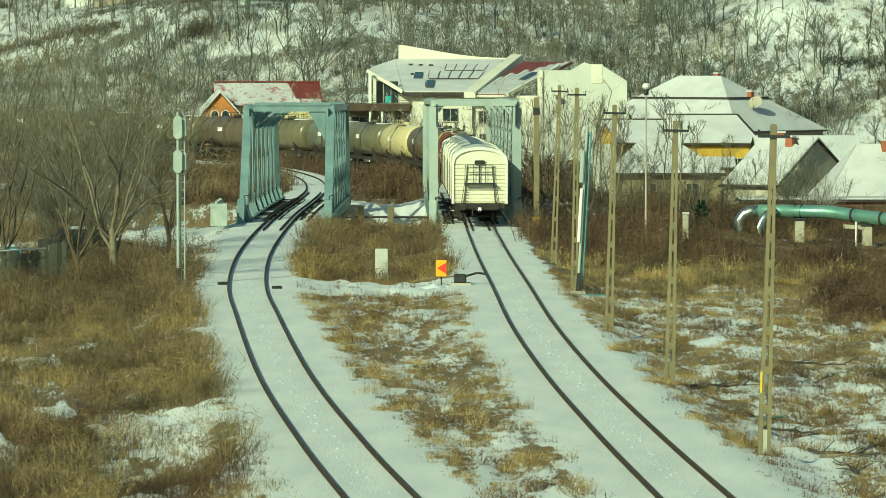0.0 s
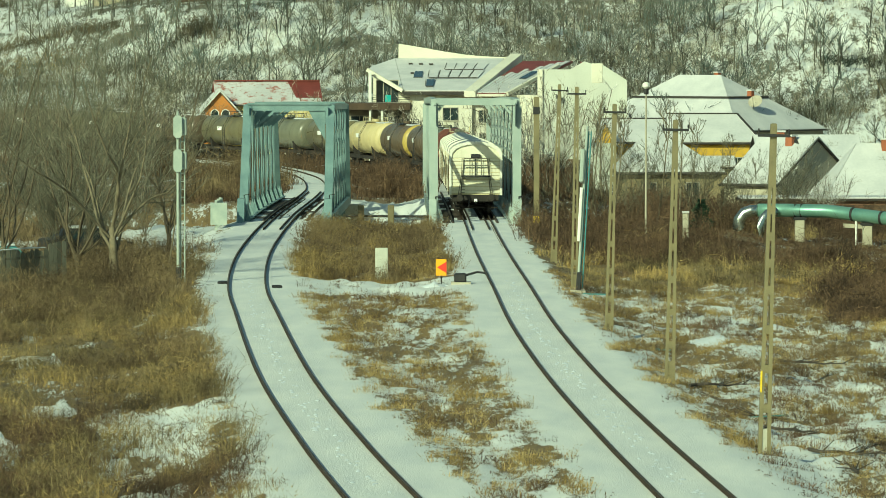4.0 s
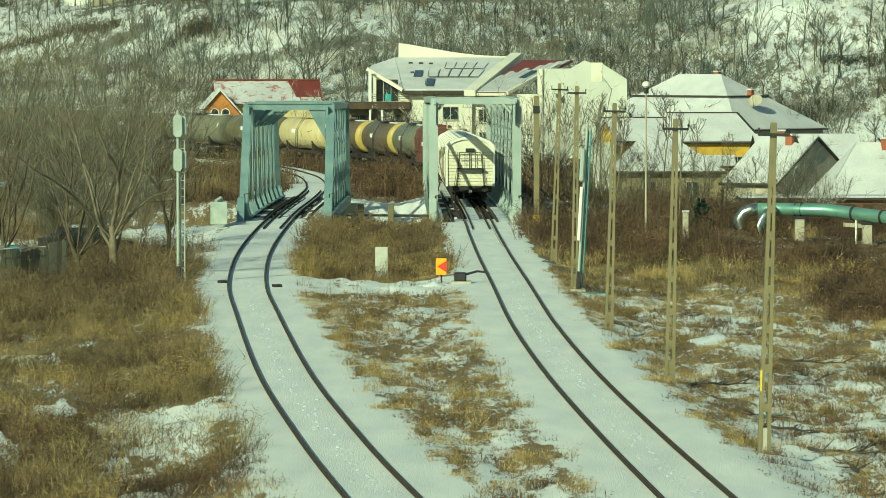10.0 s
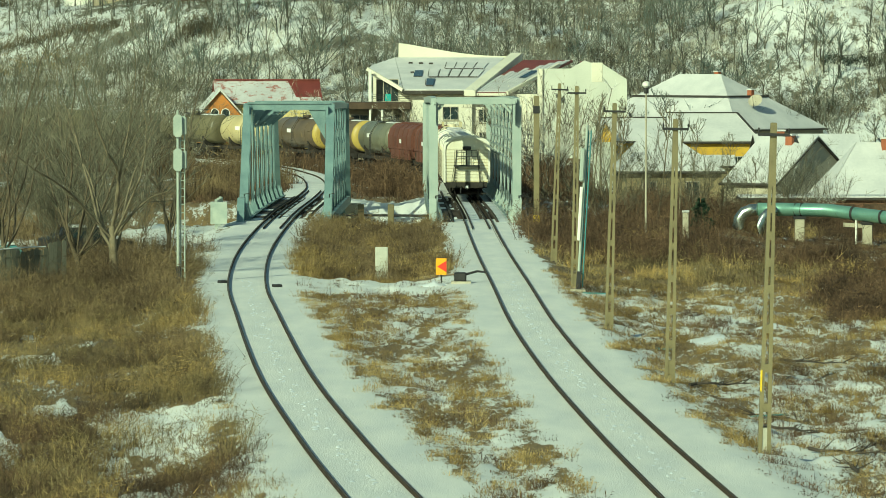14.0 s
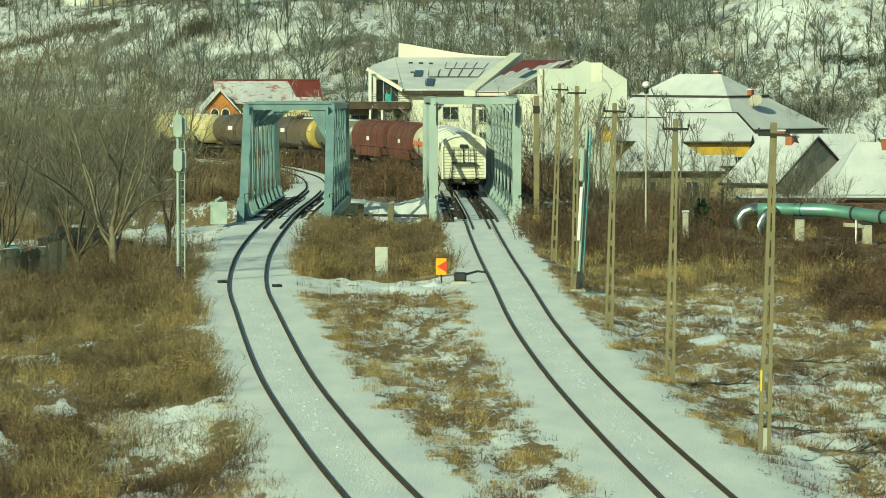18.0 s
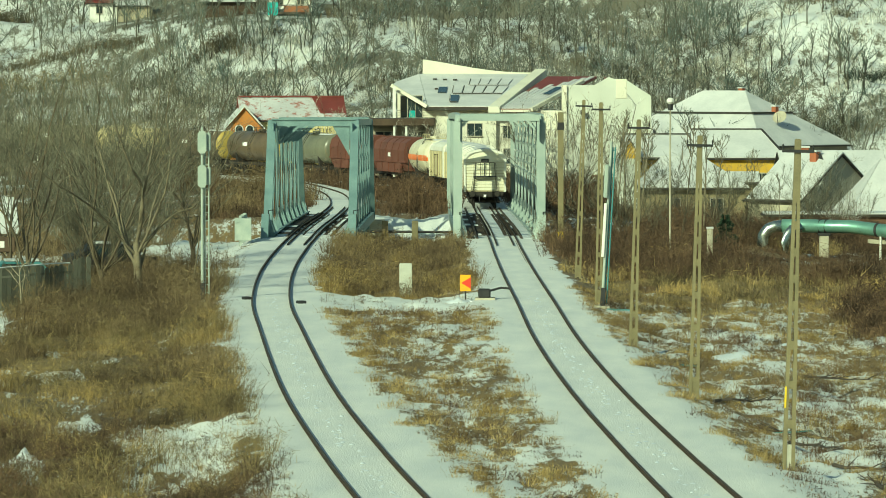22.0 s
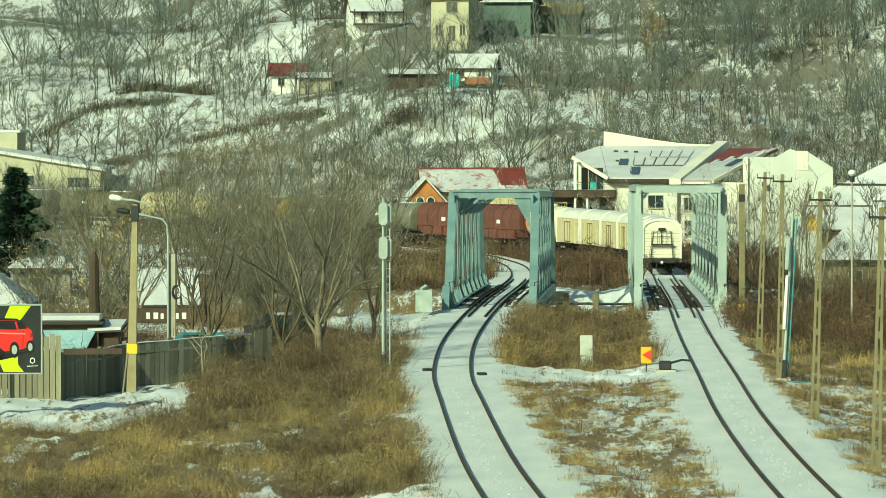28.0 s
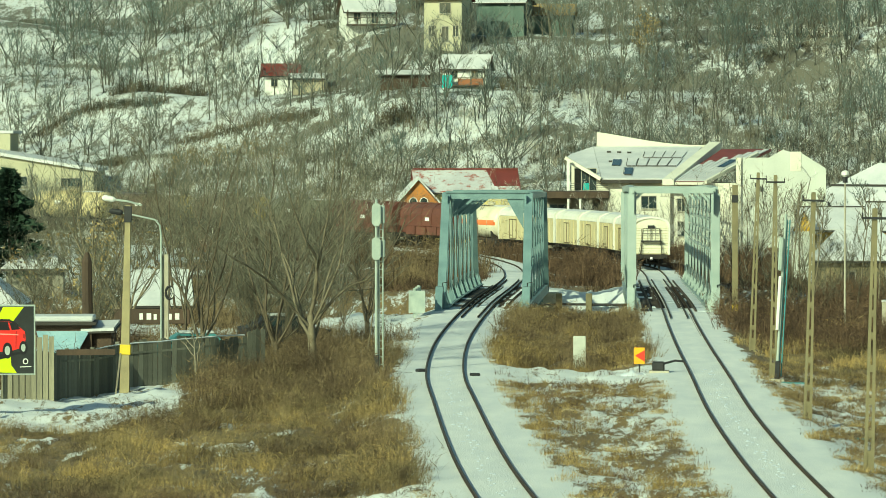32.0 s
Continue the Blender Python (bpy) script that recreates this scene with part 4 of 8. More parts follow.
def train_plan():
    """The wagons from the rear: offset of the centre from the rear end, half wheelbase, builder."""
    out, o = [], 0.0
    for k in range(7):
        out.append((o + 4.45, 2.4, covered_wagon(Matrix.Identity(4), k == 0)))
        o += 8.86
    one = Matrix.Identity(4)
    out.append((o + 5.2, 3.0, tank_wagon(one, "white gas tank wagon with an orange stripe", TANK_WHITE, band=TANK_ORANGE, length=10.3, r=1.50)))
    o += 10.4
    for k in range(2):
        out.append((o + 6.65, 4.3, hopper_wagon(one)))
        o += 13.3
    kinds = [("grey-green tank wagon with worn paint", TANK_GREY, None, 0.0), ("brown tank wagon with ochre ends", TANK_BROWN, TANK_YELLOW, 1.9),
             ("brown tank wagon with one ochre end section", TANK_BROWN, TANK_YELLOW, 1.5), ("cream tank wagon with top railing", TANK_CREAM, None, 0.0),
             ("olive tank wagon, weathered", TANK_OLIVE, None, 0.0), ("grey-green tank wagon with worn paint", TANK_GREY, None, 0.0),
             ("olive tank wagon, weathered", TANK_OLIVE, TANK_YELLOW, 0.0), ("dark brown tank wagon", TANK_BROWN, None, 0.0),
             ("olive tank wagon, weathered", TANK_OLIVE, None, 0.0), ("dark brown tank wagon", TANK_BROWN, None, 0.0),
             ("olive tank wagon, weathered", TANK_OLIVE, None, 0.0), ("grey-green tank wagon with worn paint", TANK_GREY, None, 0.0),
             ("dark brown tank wagon", TANK_BROWN, None, 0.0)]
    for label, body, end, e in kinds:
        out.append((o + 6.15, 3.6, tank_wagon(one, label, body, end, length=12.0, ends=e)))
        o += 12.3
    return out


TRAIN = train_plan()


def run(t):
    """How far the train's rear end has gone from the bridge's near end."""
    return 3.05 * t + 0.0135 * t * t


def wagon_pose(s, half):
    def at(u):
        x, y = right_line(u)
        return Vector((x, y, float(rail_z(y))))
    a, b = at(s - half), at(s + half)
    return Matrix.Translation((a + b) / 2) @ (b - a).to_track_quat("X", "Z").to_matrix().to_4x4()


# ---- lineside things ----
POLE_WASH = mat("worn_whitewash", (0.50, 0.49, 0.42), (0.34, 0.33, 0.27), 0.85, 1.5, 20, 0.1)


def telegraph_pole(x, y, top, lean, label, hang=0, mark=False):
    """Two-legged concrete pole up to the height top, leaning by so many degrees, with a short crossarm."""
    z = lz(x, y) - 0.05
    height = top - z
    t = thing("telegraph_pole", pose(x, y, z, 0, lean, 0), label, "pole", "poles along the line")
    split = height - 1.35
    for s in (-1, 1):
        b, e = 0.105, 0.036
        p = Shape().add([(s * b - 0.045, -0.10, -0.3), (s * b + 0.045, -0.10, -0.3), (s * b + 0.045, 0.10, -0.3), (s * b - 0.045, 0.10, -0.3),
                         (s * e - 0.036, -0.08, height), (s * e + 0.036, -0.08, height), (s * e + 0.036, 0.08, height), (s * e - 0.036, 0.08, height)],
                        [(3, 2, 1, 0), (4, 5, 6, 7), (0, 1, 5, 4), (1, 2, 6, 5), (2, 3, 7, 6), (3, 0, 4, 7)])
        part("leg", p, POLE, t)
    k, zz = 0, 0.1
    while zz < split:
        b = 0.105 - 0.07 * zz / height
        part("spacer", Shape().box(-b, b, -0.08, 0.08, zz, zz + (0.55 if k == 0 else 0.20)), POLE_WASH if mark and k == 0 else POLE, t)
        k += 1
        zz += 0.92 if k < 5 else 0.62
    part("head_block", Shape().box(-0.045, 0.045, -0.088, 0.088, split, height + 0.01), POLE, t)
    part("crossarm", Shape().beam((-0.37, -0.12, height - 0.27), (0.37, -0.12, height - 0.27), 0.06, 0.07), DARK_METAL, t)
    for x2 in (-0.35, 0.35):
        part("insulator", Shape().tube([(x2, -0.12, height - 0.24), (x2, -0.12, height - 0.15), (x2, -0.12, height - 0.11)], [0.012, 0.026, 0.012], 8), DARK_METAL, t)
    if hang:
        part("loose_bracket", Shape().beam((0.37, -0.12, height - 0.27), (0.52, -0.10, height - 0.36), 0.015, 0.015).add(
            [(0.50, -0.1, height - 0.26), (0.47, -0.1, height - 0.42), (0.60, -0.1, height - 0.46), (0.52, -0.05, height - 0.4)], [(0, 1, 2), (0, 3, 1), (0, 2, 3), (1, 3, 2)]), DARK_METAL, t, "loose dark bracket")
    if mark:
        part("yellow_mark", Shape().box(-0.145, -0.10, -0.115, -0.101, 1.5, 2.0), YELLOW, t, "yellow painted mark")
    return t


def banded_pole(x, y, height, label):
    t = thing("concrete_post", pose(x, y, lz(x, y) - 0.05), label, "post")
    part("shaft", Shape().beam((0, 0, -0.3), (0, 0, height), 0.30, 0.30, up=(0, 1, 0)), POLE, t)
    part("yellow_band", Shape().box(-0.17, 0.17, -0.17, 0.17, 0.45, 0.85), YELLOW, t, "yellow painted band")
    part("cap", Shape().box(-0.18, 0.18, -0.18, 0.18, height - 0.95, height - 0.55), DARK_METAL, t)


def signal_mast(x, y, height, label, lean, boxes, ladder_paint, plate=False):
    t = thing("signal_mast", pose(x, y, lz(x, y), 0, lean, 0), label, "signal")
    part("foot", Shape().box(-0.3, 0.3, -0.3, 0.3, -0.3, 0.10, 0.03), CONCRETE, t)
    part("lower_sleeve", Shape().box(-0.08, 0.10, -0.08, 0.10, 0.08, 0.80, 0.02), DARK_METAL, t, "black lower sleeve")
    part("mast", Shape().tube([(0, 0, 0.80), (0, 0, height)], [0.065, 0.055] if not plate else [0.06, 0.05], 10), GALV, t)
    e0, e1 = (0.07, 0.17) if plate else (0.10, 0.26)
    for e in (e0, e1):
        part("ladder_rail", Shape().tube([(e, 0.10, 0.2), (e, 0.10, height - 0.2)], 0.030, 6), ladder_paint, t)
    for k in range(int(height / 0.32) - 1):
        part("rung", Shape().tube([(e0, 0.10, 0.4 + 0.32 * k), (e1, 0.10, 0.4 + 0.32 * k)], 0.018, 5), ladder_paint, t)
    for z0, z1 in boxes:
        oct8 = [(-0.17, z0 + 0.11), (-0.08, z0), (0.10, z0), (0.18, z0 + 0.11), (0.18, z1 - 0.11), (0.10, z1), (-0.08, z1), (-0.17, z1 - 0.11)]
        h = part("signal_head", Shape().slab(oct8, "y", -0.16, -0.11), GALV, t, "octagonal backboard of a signal head")
        part("lamp_box", Shape().box(-0.02, 0.34, 0.0, 0.30, z0 + 0.1, z1 - 0.1, 0.03), ladder_paint, h)
    if plate:
        part("number_plate", Shape().box(-0.15, -0.03, -0.14, -0.10, 2.0, 4.1, 0.02), WHITE_PAINT, t, "long pale plate on the mast")
        part("lamp_hood", Shape().box(-0.20, -0.02, -0.2, 0.1, 4.3, 5.6, 0.05), GALV, t, "teal back of the lamp unit")
    return t


telegraph_pole(7.46, 99.5, 7.43, 1.5, "lattice concrete telegraph pole with a yellow mark and short crossarm", 1, True)
telegraph_pole(6.40, 121, 7.20, 1.2, "lattice concrete telegraph pole with a short crossarm")
telegraph_pole(5.57, 144, 7.40, 1.4, "lattice concrete telegraph pole with a loose bracket on its crossarm", 1)
telegraph_pole(5.18, 169, 7.80, 0.6, "lattice concrete telegraph pole with a short crossarm")
telegraph_pole(4.95, 192, 7.76, 1.9, "lattice concrete telegraph pole with a short crossarm")
banded_pole(5.05, 232, 7.3, "solid concrete pole with a yellow band")
signal_mast(-10.62, 172, 7.05, "pale signal mast with two octagonal heads and a ladder", 0, [(5.98, 6.88), (4.62, 5.52)], GALV)
signal_mast(5.25, 167, 6.5, "leaning pale signal mast with a teal ladder", 3.2, [], TEAL, True)


def marker_sign():
    x, y = -0.07, 172.0
    t = thing("marker_sign", pose(x, y, -0.40), "small square yellow and red marker board on a post", "sign")
    part("post", Shape().tube([(0, 0.03, -0.4), (0, 0.03, 1.3)], 0.03, 6), DARK_METAL, t)
    board = part("board", Shape().box(-0.21, 0.21, -0.03, 0.0, 0.62, 1.28), ORANGE_REF, t)
    part("red_arrow", Shape().slab([(-0.17, 0.95), (0.21, 0.72), (0.21, 1.18)], "y", -0.036, -0.03), RED_REF, board)
    part("snow_cap", Shape().slab([(-0.5, -0.1), (0.6, -0.1), (0.5, 0.18), (0.1, 0.32), (-0.3, 0.2)], "y", -0.9, -0.3), SNOW, t)


BOARD_GREY = mat("board_paint", (0.55, 0.56, 0.49), (0.44, 0.45, 0.40), 0.7, 2.5, 20, 0.2)


def white_board():
    x, y = -2.62, 183.0
    t = thing("white_marker_board", pose(x, y, lz(x, y)), "plain pale grey upright marker board among dry grass", "board")
    part("panel", Shape().box(-0.27, 0.27, -0.06, 0.06, -0.2, 1.35, 0.02), BOARD_GREY, t)


def point_machine():
    x, y = 0.62, 172.0
    t = thing("point_box", pose(x, y, lz(x, y) + 0.05), "dark iron point lever box beside the rail", "railway equipment")
    part("box", Shape().box(-0.18, 0.32, -0.3, 0.3, 0.02, 0.38, 0.05), DARK_METAL, t)
    part("lever", Shape().tube([(0.3, 0, 0.3), (0.75, 0.1, 0.42), (1.1, 0.1, 0.38)], 0.05, 6), DARK_METAL, t)
    part("base", Shape().box(-0.3, 0.5, -0.4, 0.4, -0.3, 0.03), CONCRETE, t)


def cable(name, label, pts, r, m):
    ob = part(name, Shape().tube(pts, r, 6), m)
    tagged(ob, label, "cable")


marker_sign()
white_board()
point_machine()
cable("ground_cable", "dark cable lying by the rail", [(-9.9, 173, -0.3), (-9.4, 172.5, -0.28), (-9.0, 172, -0.2), (-8.65, 172, -0.08)], 0.05, DARK_METAL)
for i, (x, y) in enumerate(((-8.85, 172), (-6.55, 169))):
    b = part("rail_joint_box", Shape().box(-0.16, 0.18, -0.16, 0.16, -0.02, 0.11, 0.03), DARK_METAL, m=pose(x, y, lz(x, y), 0, 0, 25))
    tagged(b, "small dark iron box beside the rail", "railway equipment")


# ---- litter and heaps on the open ground ----
def snow_mound(x, y, w, h, seed, label):
    rng = np.random.default_rng(seed)
    sh = Shape()
    n = 14
    v = [(0, 0, h)]
    for i in range(1, 5):
        for k in range(n):
            a = k * math.tau / n
            r = w / 2 * i / 4 * (0.8 + 0.35 * float(vnoise(k * 0.7, i * 0.9, seed)))
            v.append((r * math.cos(a), r * math.sin(a) * 1.2, h * math.cos(i / 4 * math.pi / 2) ** 0.8 * (0.7 + 0.5 * float(vnoise(k * 1.3, i * 1.1, seed + 3))) - 0.12))
    f = [(0, 1 + k, 1 + (k + 1) % n) for k in range(n)]
    f += [(1 + (i - 1) * n + k, 1 + i * n + k, 1 + i * n + (k + 1) % n, 1 + (i - 1) * n + (k + 1) % n) for i in range(1, 4) for k in range(n)]
    ob = part("snow_mound", sh.add(v, f), SNOW, None, m=pose(x, y, lz(x, y)), smooth=True)
    tagged(ob, label, "snow heap")


snow_mound(-12.3, 103.5, 2.4, 0.75, 3, "lumpy heap of snow-covered rubble in the weeds")
snow_mound(-14.1, 102.0, 1.6, 0.45, 5, "low heap of snow-covered rubble in the weeds")
snow_mound(-10.8, 104.5, 1.0, 0.35, 6, "low heap of snow-covered rubble in the weeds")
snow_mound(-12.0, 132.0, 0.75, 0.42, 7, "small snow-capped stone among brown weeds")
snow_mound(-0.35, 171.0, 1.3, 0.28, 8, "small snowdrift under the marker board")
snow_mound(9.2, 143, 2.6, 0.24, 9, "low snowdrift among grass tufts")
snow_mound(11.6, 150, 3.0, 0.26, 10, "low snowdrift among grass tufts")
snow_mound(7.2, 151, 2.0, 0.2, 11, "low snowdrift among grass tufts")


def scrap_sheet(x, y, turn, w, d):
    ob = part("plastic_sheet", Shape().sheet([(-w / 2, -d / 2, 0.05), (w / 2, -d / 2, 0.07), (w / 2 - 0.03, d / 2, 0.10), (-w / 2 + 0.03, d / 2, 0.05)], 0.02), TEAL, None, m=pose(x, y, lz(x, y), 0, 0, turn))
    tagged(ob, "crumpled teal plastic sheet half under snow", "litter")


scrap_sheet(7.0, 139.0, 50, 0.14, 1.1)
scrap_sheet(8.6, 113.0, -70, 0.25, 1.0)
scrap_sheet(5.9, 166.0, 80, 0.2, 1.0)


def fallen_branch(x, y, turn, length, seed):
    rng = np.random.default_rng(seed)
    t = thing("fallen_branch", pose(x, y, lz(x, y) + 0.1, 0, 0, turn), "dark fallen branch lying in the snow", "branch")
    part("stem", Shape().tube([(k * length / 6, rng.normal(0, 0.08), 0.03 + rng.normal(0, 0.03)) for k in range(7)], [0.05 - 0.006 * k for k in range(7)], 6), WOOD_DARK, t)
    for k in range(9):
        u = rng.uniform(0.1, 1) * length
        part("twig", Shape().tube([(u, 0, 0.03), (u + rng.uniform(0, 0.5), rng.uniform(-0.5, 0.5), rng.uniform(0.05, 0.3))], [0.018, 0.006], 4), WOOD_DARK, t)


for i, (x, y, a, l) in enumerate(((8.0, 108, -60, 2.6), (8.8, 103, -35, 2.2), (9.4, 112, 120, 2.4), (9.6, 98, 100, 2.0), (10.3, 132, -30, 2.4), (6.9, 120, 10, 1.6))):
    fallen_branch(x, y, a, l, 90 + i)


# ---- buildings ----
PLASTER = mat("white_plaster", (0.74, 0.72, 0.61), (0.62, 0.60, 0.51), 0.85, 0.4, 10, 0.15)
GREY_PLASTER = mat("pale_plaster", (0.62, 0.64, 0.58), (0.53, 0.55, 0.50), 0.85, 0.4, 10, 0.15)
YELLOW_WALL = mat("yellow_plaster", (0.62, 0.40, 0.06), (0.50, 0.31, 0.05), 0.85, 0.4, 10, 0.15)
PALE_YELLOW = mat("pale_yellow_plaster", (0.66, 0.56, 0.25), (0.55, 0.46, 0.20), 0.85, 0.4, 10, 0.15)
ORANGE_WALL = mat("orange_wall", (0.52, 0.22, 0.06), (0.40, 0.16, 0.05), 0.85, 0.8, 12, 0.15)
RED_ROOF = mat("red_roof_sheet", (0.20, 0.046, 0.038), (0.14, 0.035, 0.03), 0.5, 0.8, 12, 0.1)
DARK_WOOD = mat("dark_wood", (0.09, 0.06, 0.04), (0.05, 0.035, 0.025), 0.8, 1, 20, 0.3, streak=(1, 1, 0.2))
GREY_WOOD = mat("weathered_boards", (0.40, 0.35, 0.25), (0.23, 0.21, 0.16), 0.85, 1.2, 16, 0.4, streak=(3, 3, 0.3), vary=0.25)
GATE_WOOD = mat("gate_boards", (0.30, 0.275, 0.19), (0.17, 0.16, 0.115), 0.85, 1.2, 16, 0.4, streak=(3, 3, 0.3), vary=0.25)
FENCE_WOOD = mat("fence_boards", (0.20, 0.195, 0.15), (0.10, 0.105, 0.085), 0.85, 1.2, 16, 0.4, streak=(3, 3, 0.3), vary=0.35)
BRICK = mat("brick_wall", (0.22, 0.12, 0.075), (0.14, 0.075, 0.05), 0.85, 1.2, 16, 0.4)
CHIMNEY = mat("chimney_brick", (0.36, 0.12, 0.06), (0.26, 0.09, 0.05), 0.85, 1.2, 16, 0.4)
BEIGE_WALL = mat("beige_render", (0.31, 0.26, 0.155), (0.21, 0.175, 0.105), 0.85, 0.8, 14, 0.3)
DULL_WALL = mat("dull_grey_plaster", (0.52, 0.48, 0.37), (0.42, 0.39, 0.30), 0.85, 0.8, 14, 0.2)
BUILDING_YELLOW = mat("faded_yellow_plaster", (0.50, 0.47, 0.33), (0.40, 0.38, 0.27), 0.85, 0.4, 10, 0.15)
GREY_WALL = mat("grey_render", (0.30, 0.28, 0.22), (0.22, 0.20, 0.16), 0.85, 0.8, 14, 0.3)
GUTTER = mat("dark_gutter", (0.045, 0.04, 0.035), None, 0.6, 2, 20, 0.1)
GLASS = mat("window_glass", (0.03, 0.05, 0.055), (0.02, 0.03, 0.035), 0.08, 2, 20, 0.0, spec=0.8)
FRAME = mat("window_frame", (0.42, 0.40, 0.34), (0.34, 0.32, 0.27), 0.6, 2, 20, 0.1)
TURQ = mat("turquoise_cloth", (0.05, 0.42, 0.40), (0.03, 0.32, 0.3), 0.8, 2, 20, 0.1)
PIPE = mat("pipe_cladding", (0.24, 0.43, 0.36), (0.16, 0.31, 0.27), 0.35, 0.7, 10, 0.15, metal=0.5, wear=(0.16, 0.2, 0.16), wear_at=0.66)
PIPE_BRIGHT = mat("pipe_foil", (0.55, 0.58, 0.55), (0.3, 0.34, 0.33), 0.25, 2.5, 12, 0.5, metal=0.9)


def window(parent, x, y, z, w, h, bars=1, sill=True, m=None):
    """A window in a wall that faces -y at depth y: recessed pane, frame, bar, sill."""
    f = Shape()
    t = 0.07
    for a, b in ((x - w / 2, x - w / 2 + t), (x + w / 2 - t, x + w / 2)):
        f.box(a, b, y - 0.05, y + 0.03, z, z + h)
    f.box(x - w / 2 + t, x + w / 2 - t, y - 0.05, y + 0.03, z, z + t)
    f.box(x - w / 2 + t, x + w / 2 - t, y - 0.05, y + 0.03, z + h - t, z + h)
    for k in range(bars):
        c = x - w / 2 + w * (k + 1) / (bars + 1)
        f.box(c - 0.03, c + 0.03, y - 0.045, y + 0.02, z + t, z + h - t)
    win = part("window", f, FRAME, parent)
    part("pane", Shape().box(x - w / 2 + t, x + w / 2 - t, y - 0.012, y + 0.0, z + t, z + h - t), GLASS, win)
    if sill:
        part("sill", Shape().box(x - w / 2 - 0.08, x + w / 2 + 0.08, y - 0.14, y - 0.005, z - 0.06, z - 0.004), CONCRETE, win)
    return win


def chimney(parent, x, y, z0, z1, w=0.55, cap=True):
    c = part("chimney", Shape().box(x - w / 2, x + w / 2, y - w / 2, y + w / 2, z0, z1, 0.02), CHIMNEY, parent, "brick chimney")
    part("chimney_cap", Shape().box(x - w / 2 - 0.06, x + w / 2 + 0.06, y - w / 2 - 0.06, y + w / 2 + 0.06, z1, z1 + 0.12), ROOF_SNOW if cap else CONCRETE, c)


def roof_faces(parent, kind, w, d, eave, ridge, over=0.4, hip=0.0, snow=ROOF_SNOW, under=RED_ROOF, thick=0.12, ends=None):
    """A pitched roof over a plan w by d (ridge along x): gabled for hip 0, hipped for a larger inset; a thick snow sheet on each slope."""
    a, b = w / 2 + over, d / 2 + over
    r = w / 2 + over - hip
    lo, hi = ends or (-r, r)
    drop = eave - over * (ridge - eave) / (d / 2)
    for s in (-1, 1):
        sl = Shape().sheet([(-a, s * b, drop), (a, s * b, drop), (hi, 0, ridge), (lo, 0, ridge)][::s], 0.10)
        sheet = part("roof", sl, under, parent)
        i = 0.10
        up = Vector((0, 0, thick))
        part("roof_snow", Shape().sheet([Vector((-a + i, s * (b - i), drop + thick)), Vector((a - i, s * (b - i), drop + thick)), Vector((hi - i * 0.4, s * 0.03, ridge + thick)), Vector((lo + i * 0.4, s * 0.03, ridge + thick))][::s], thick - 0.01), snow, sheet)
        part("gutter", Shape().tube([(-a, s * (b + 0.06), drop - 0.06), (a, s * (b + 0.06), drop - 0.06)], 0.08, 6), GUTTER, parent)
    if hip or ends:
        for s, e in ((-1, lo), (1, hi)):
            r = e * s
            sl = Shape().add([(s * a, -b, drop), (s * a, b, drop), (s * r, 0, ridge), (s * a, -b, drop - 0.1), (s * a, b, drop - 0.1), (s * r, 0, ridge - 0.1)],
                             [(0, 1, 2), (5, 4, 3), (0, 3, 4, 1), (1, 4, 5, 2), (2, 5, 3, 0)])
            sheet = part("hip_roof", sl, under, parent)
            q = Shape().add([(s * (a - 0.08), -b + 0.1, drop + thick), (s * (a - 0.08), b - 0.1, drop + thick), (s * (r - 0.02), 0, ridge + thick),
                             (s * (a - 0.08), -b + 0.1, drop + 0.01), (s * (a - 0.08), b - 0.1, drop + 0.01), (s * (r - 0.02), 0, ridge + 0.01)],
                            [(0, 1, 2), (5, 4, 3), (0, 3, 4, 1), (1, 4, 5, 2), (2, 5, 3, 0)])
            part("roof_snow", q, snow, sheet)


def house(x, y, turn, w, d, eave, ridge, wall, label, hip=0.0, base=None, over=0.4, wins=(), chims=(), under=RED_ROOF, snow=ROOF_SNOW, z=None, ends=None, capped=False):
    z0 = lz(x, y) if z is None else z
    t = thing("house", pose(x, y, 0, 0, 0, turn), label, "house")
    if hip or ends:
        body = Shape().box(-w / 2, w / 2, -d / 2, d / 2, z0 - 2.5, eave)
    else:
        body = Shape().slab([(-d / 2, z0 - 2.5), (d / 2, z0 - 2.5), (d / 2, eave), (0, ridge - 0.12), (-d / 2, eave)], "x", -w / 2, w / 2)
    part("wall", body, wall, t)
    roof_faces(t, "", w, d, eave, ridge, over, hip, snow, under, ends=ends)
    if capped:
        lo, hi = ends or (-w / 2 - over, w / 2 + over)
        part("ridge_cap", Shape().beam((lo, 0, ridge + 0.16), (hi, 0, ridge + 0.16), 0.26, 0.09), GUTTER, t, "dark ridge clear of snow")
        for s, e in ((-1, lo), (1, hi)):
            if ends and abs(e) < w / 2 - 0.1:
                drop = eave - over * (ridge - eave) / (d / 2)
                part("hip_cap", Shape().beam((e, 0, ridge + 0.15), (s * (w / 2 + over), -d / 2 - over, drop + 0.14), 0.16, 0.07), GUTTER, t)
    for wx, wz, ww, wh in wins:
        window(t, wx, -d / 2 - 0.005, wz, ww, wh)
    for cx, cy, h in chims:
        chimney(t, cx, cy, eave, ridge + h)
    return t


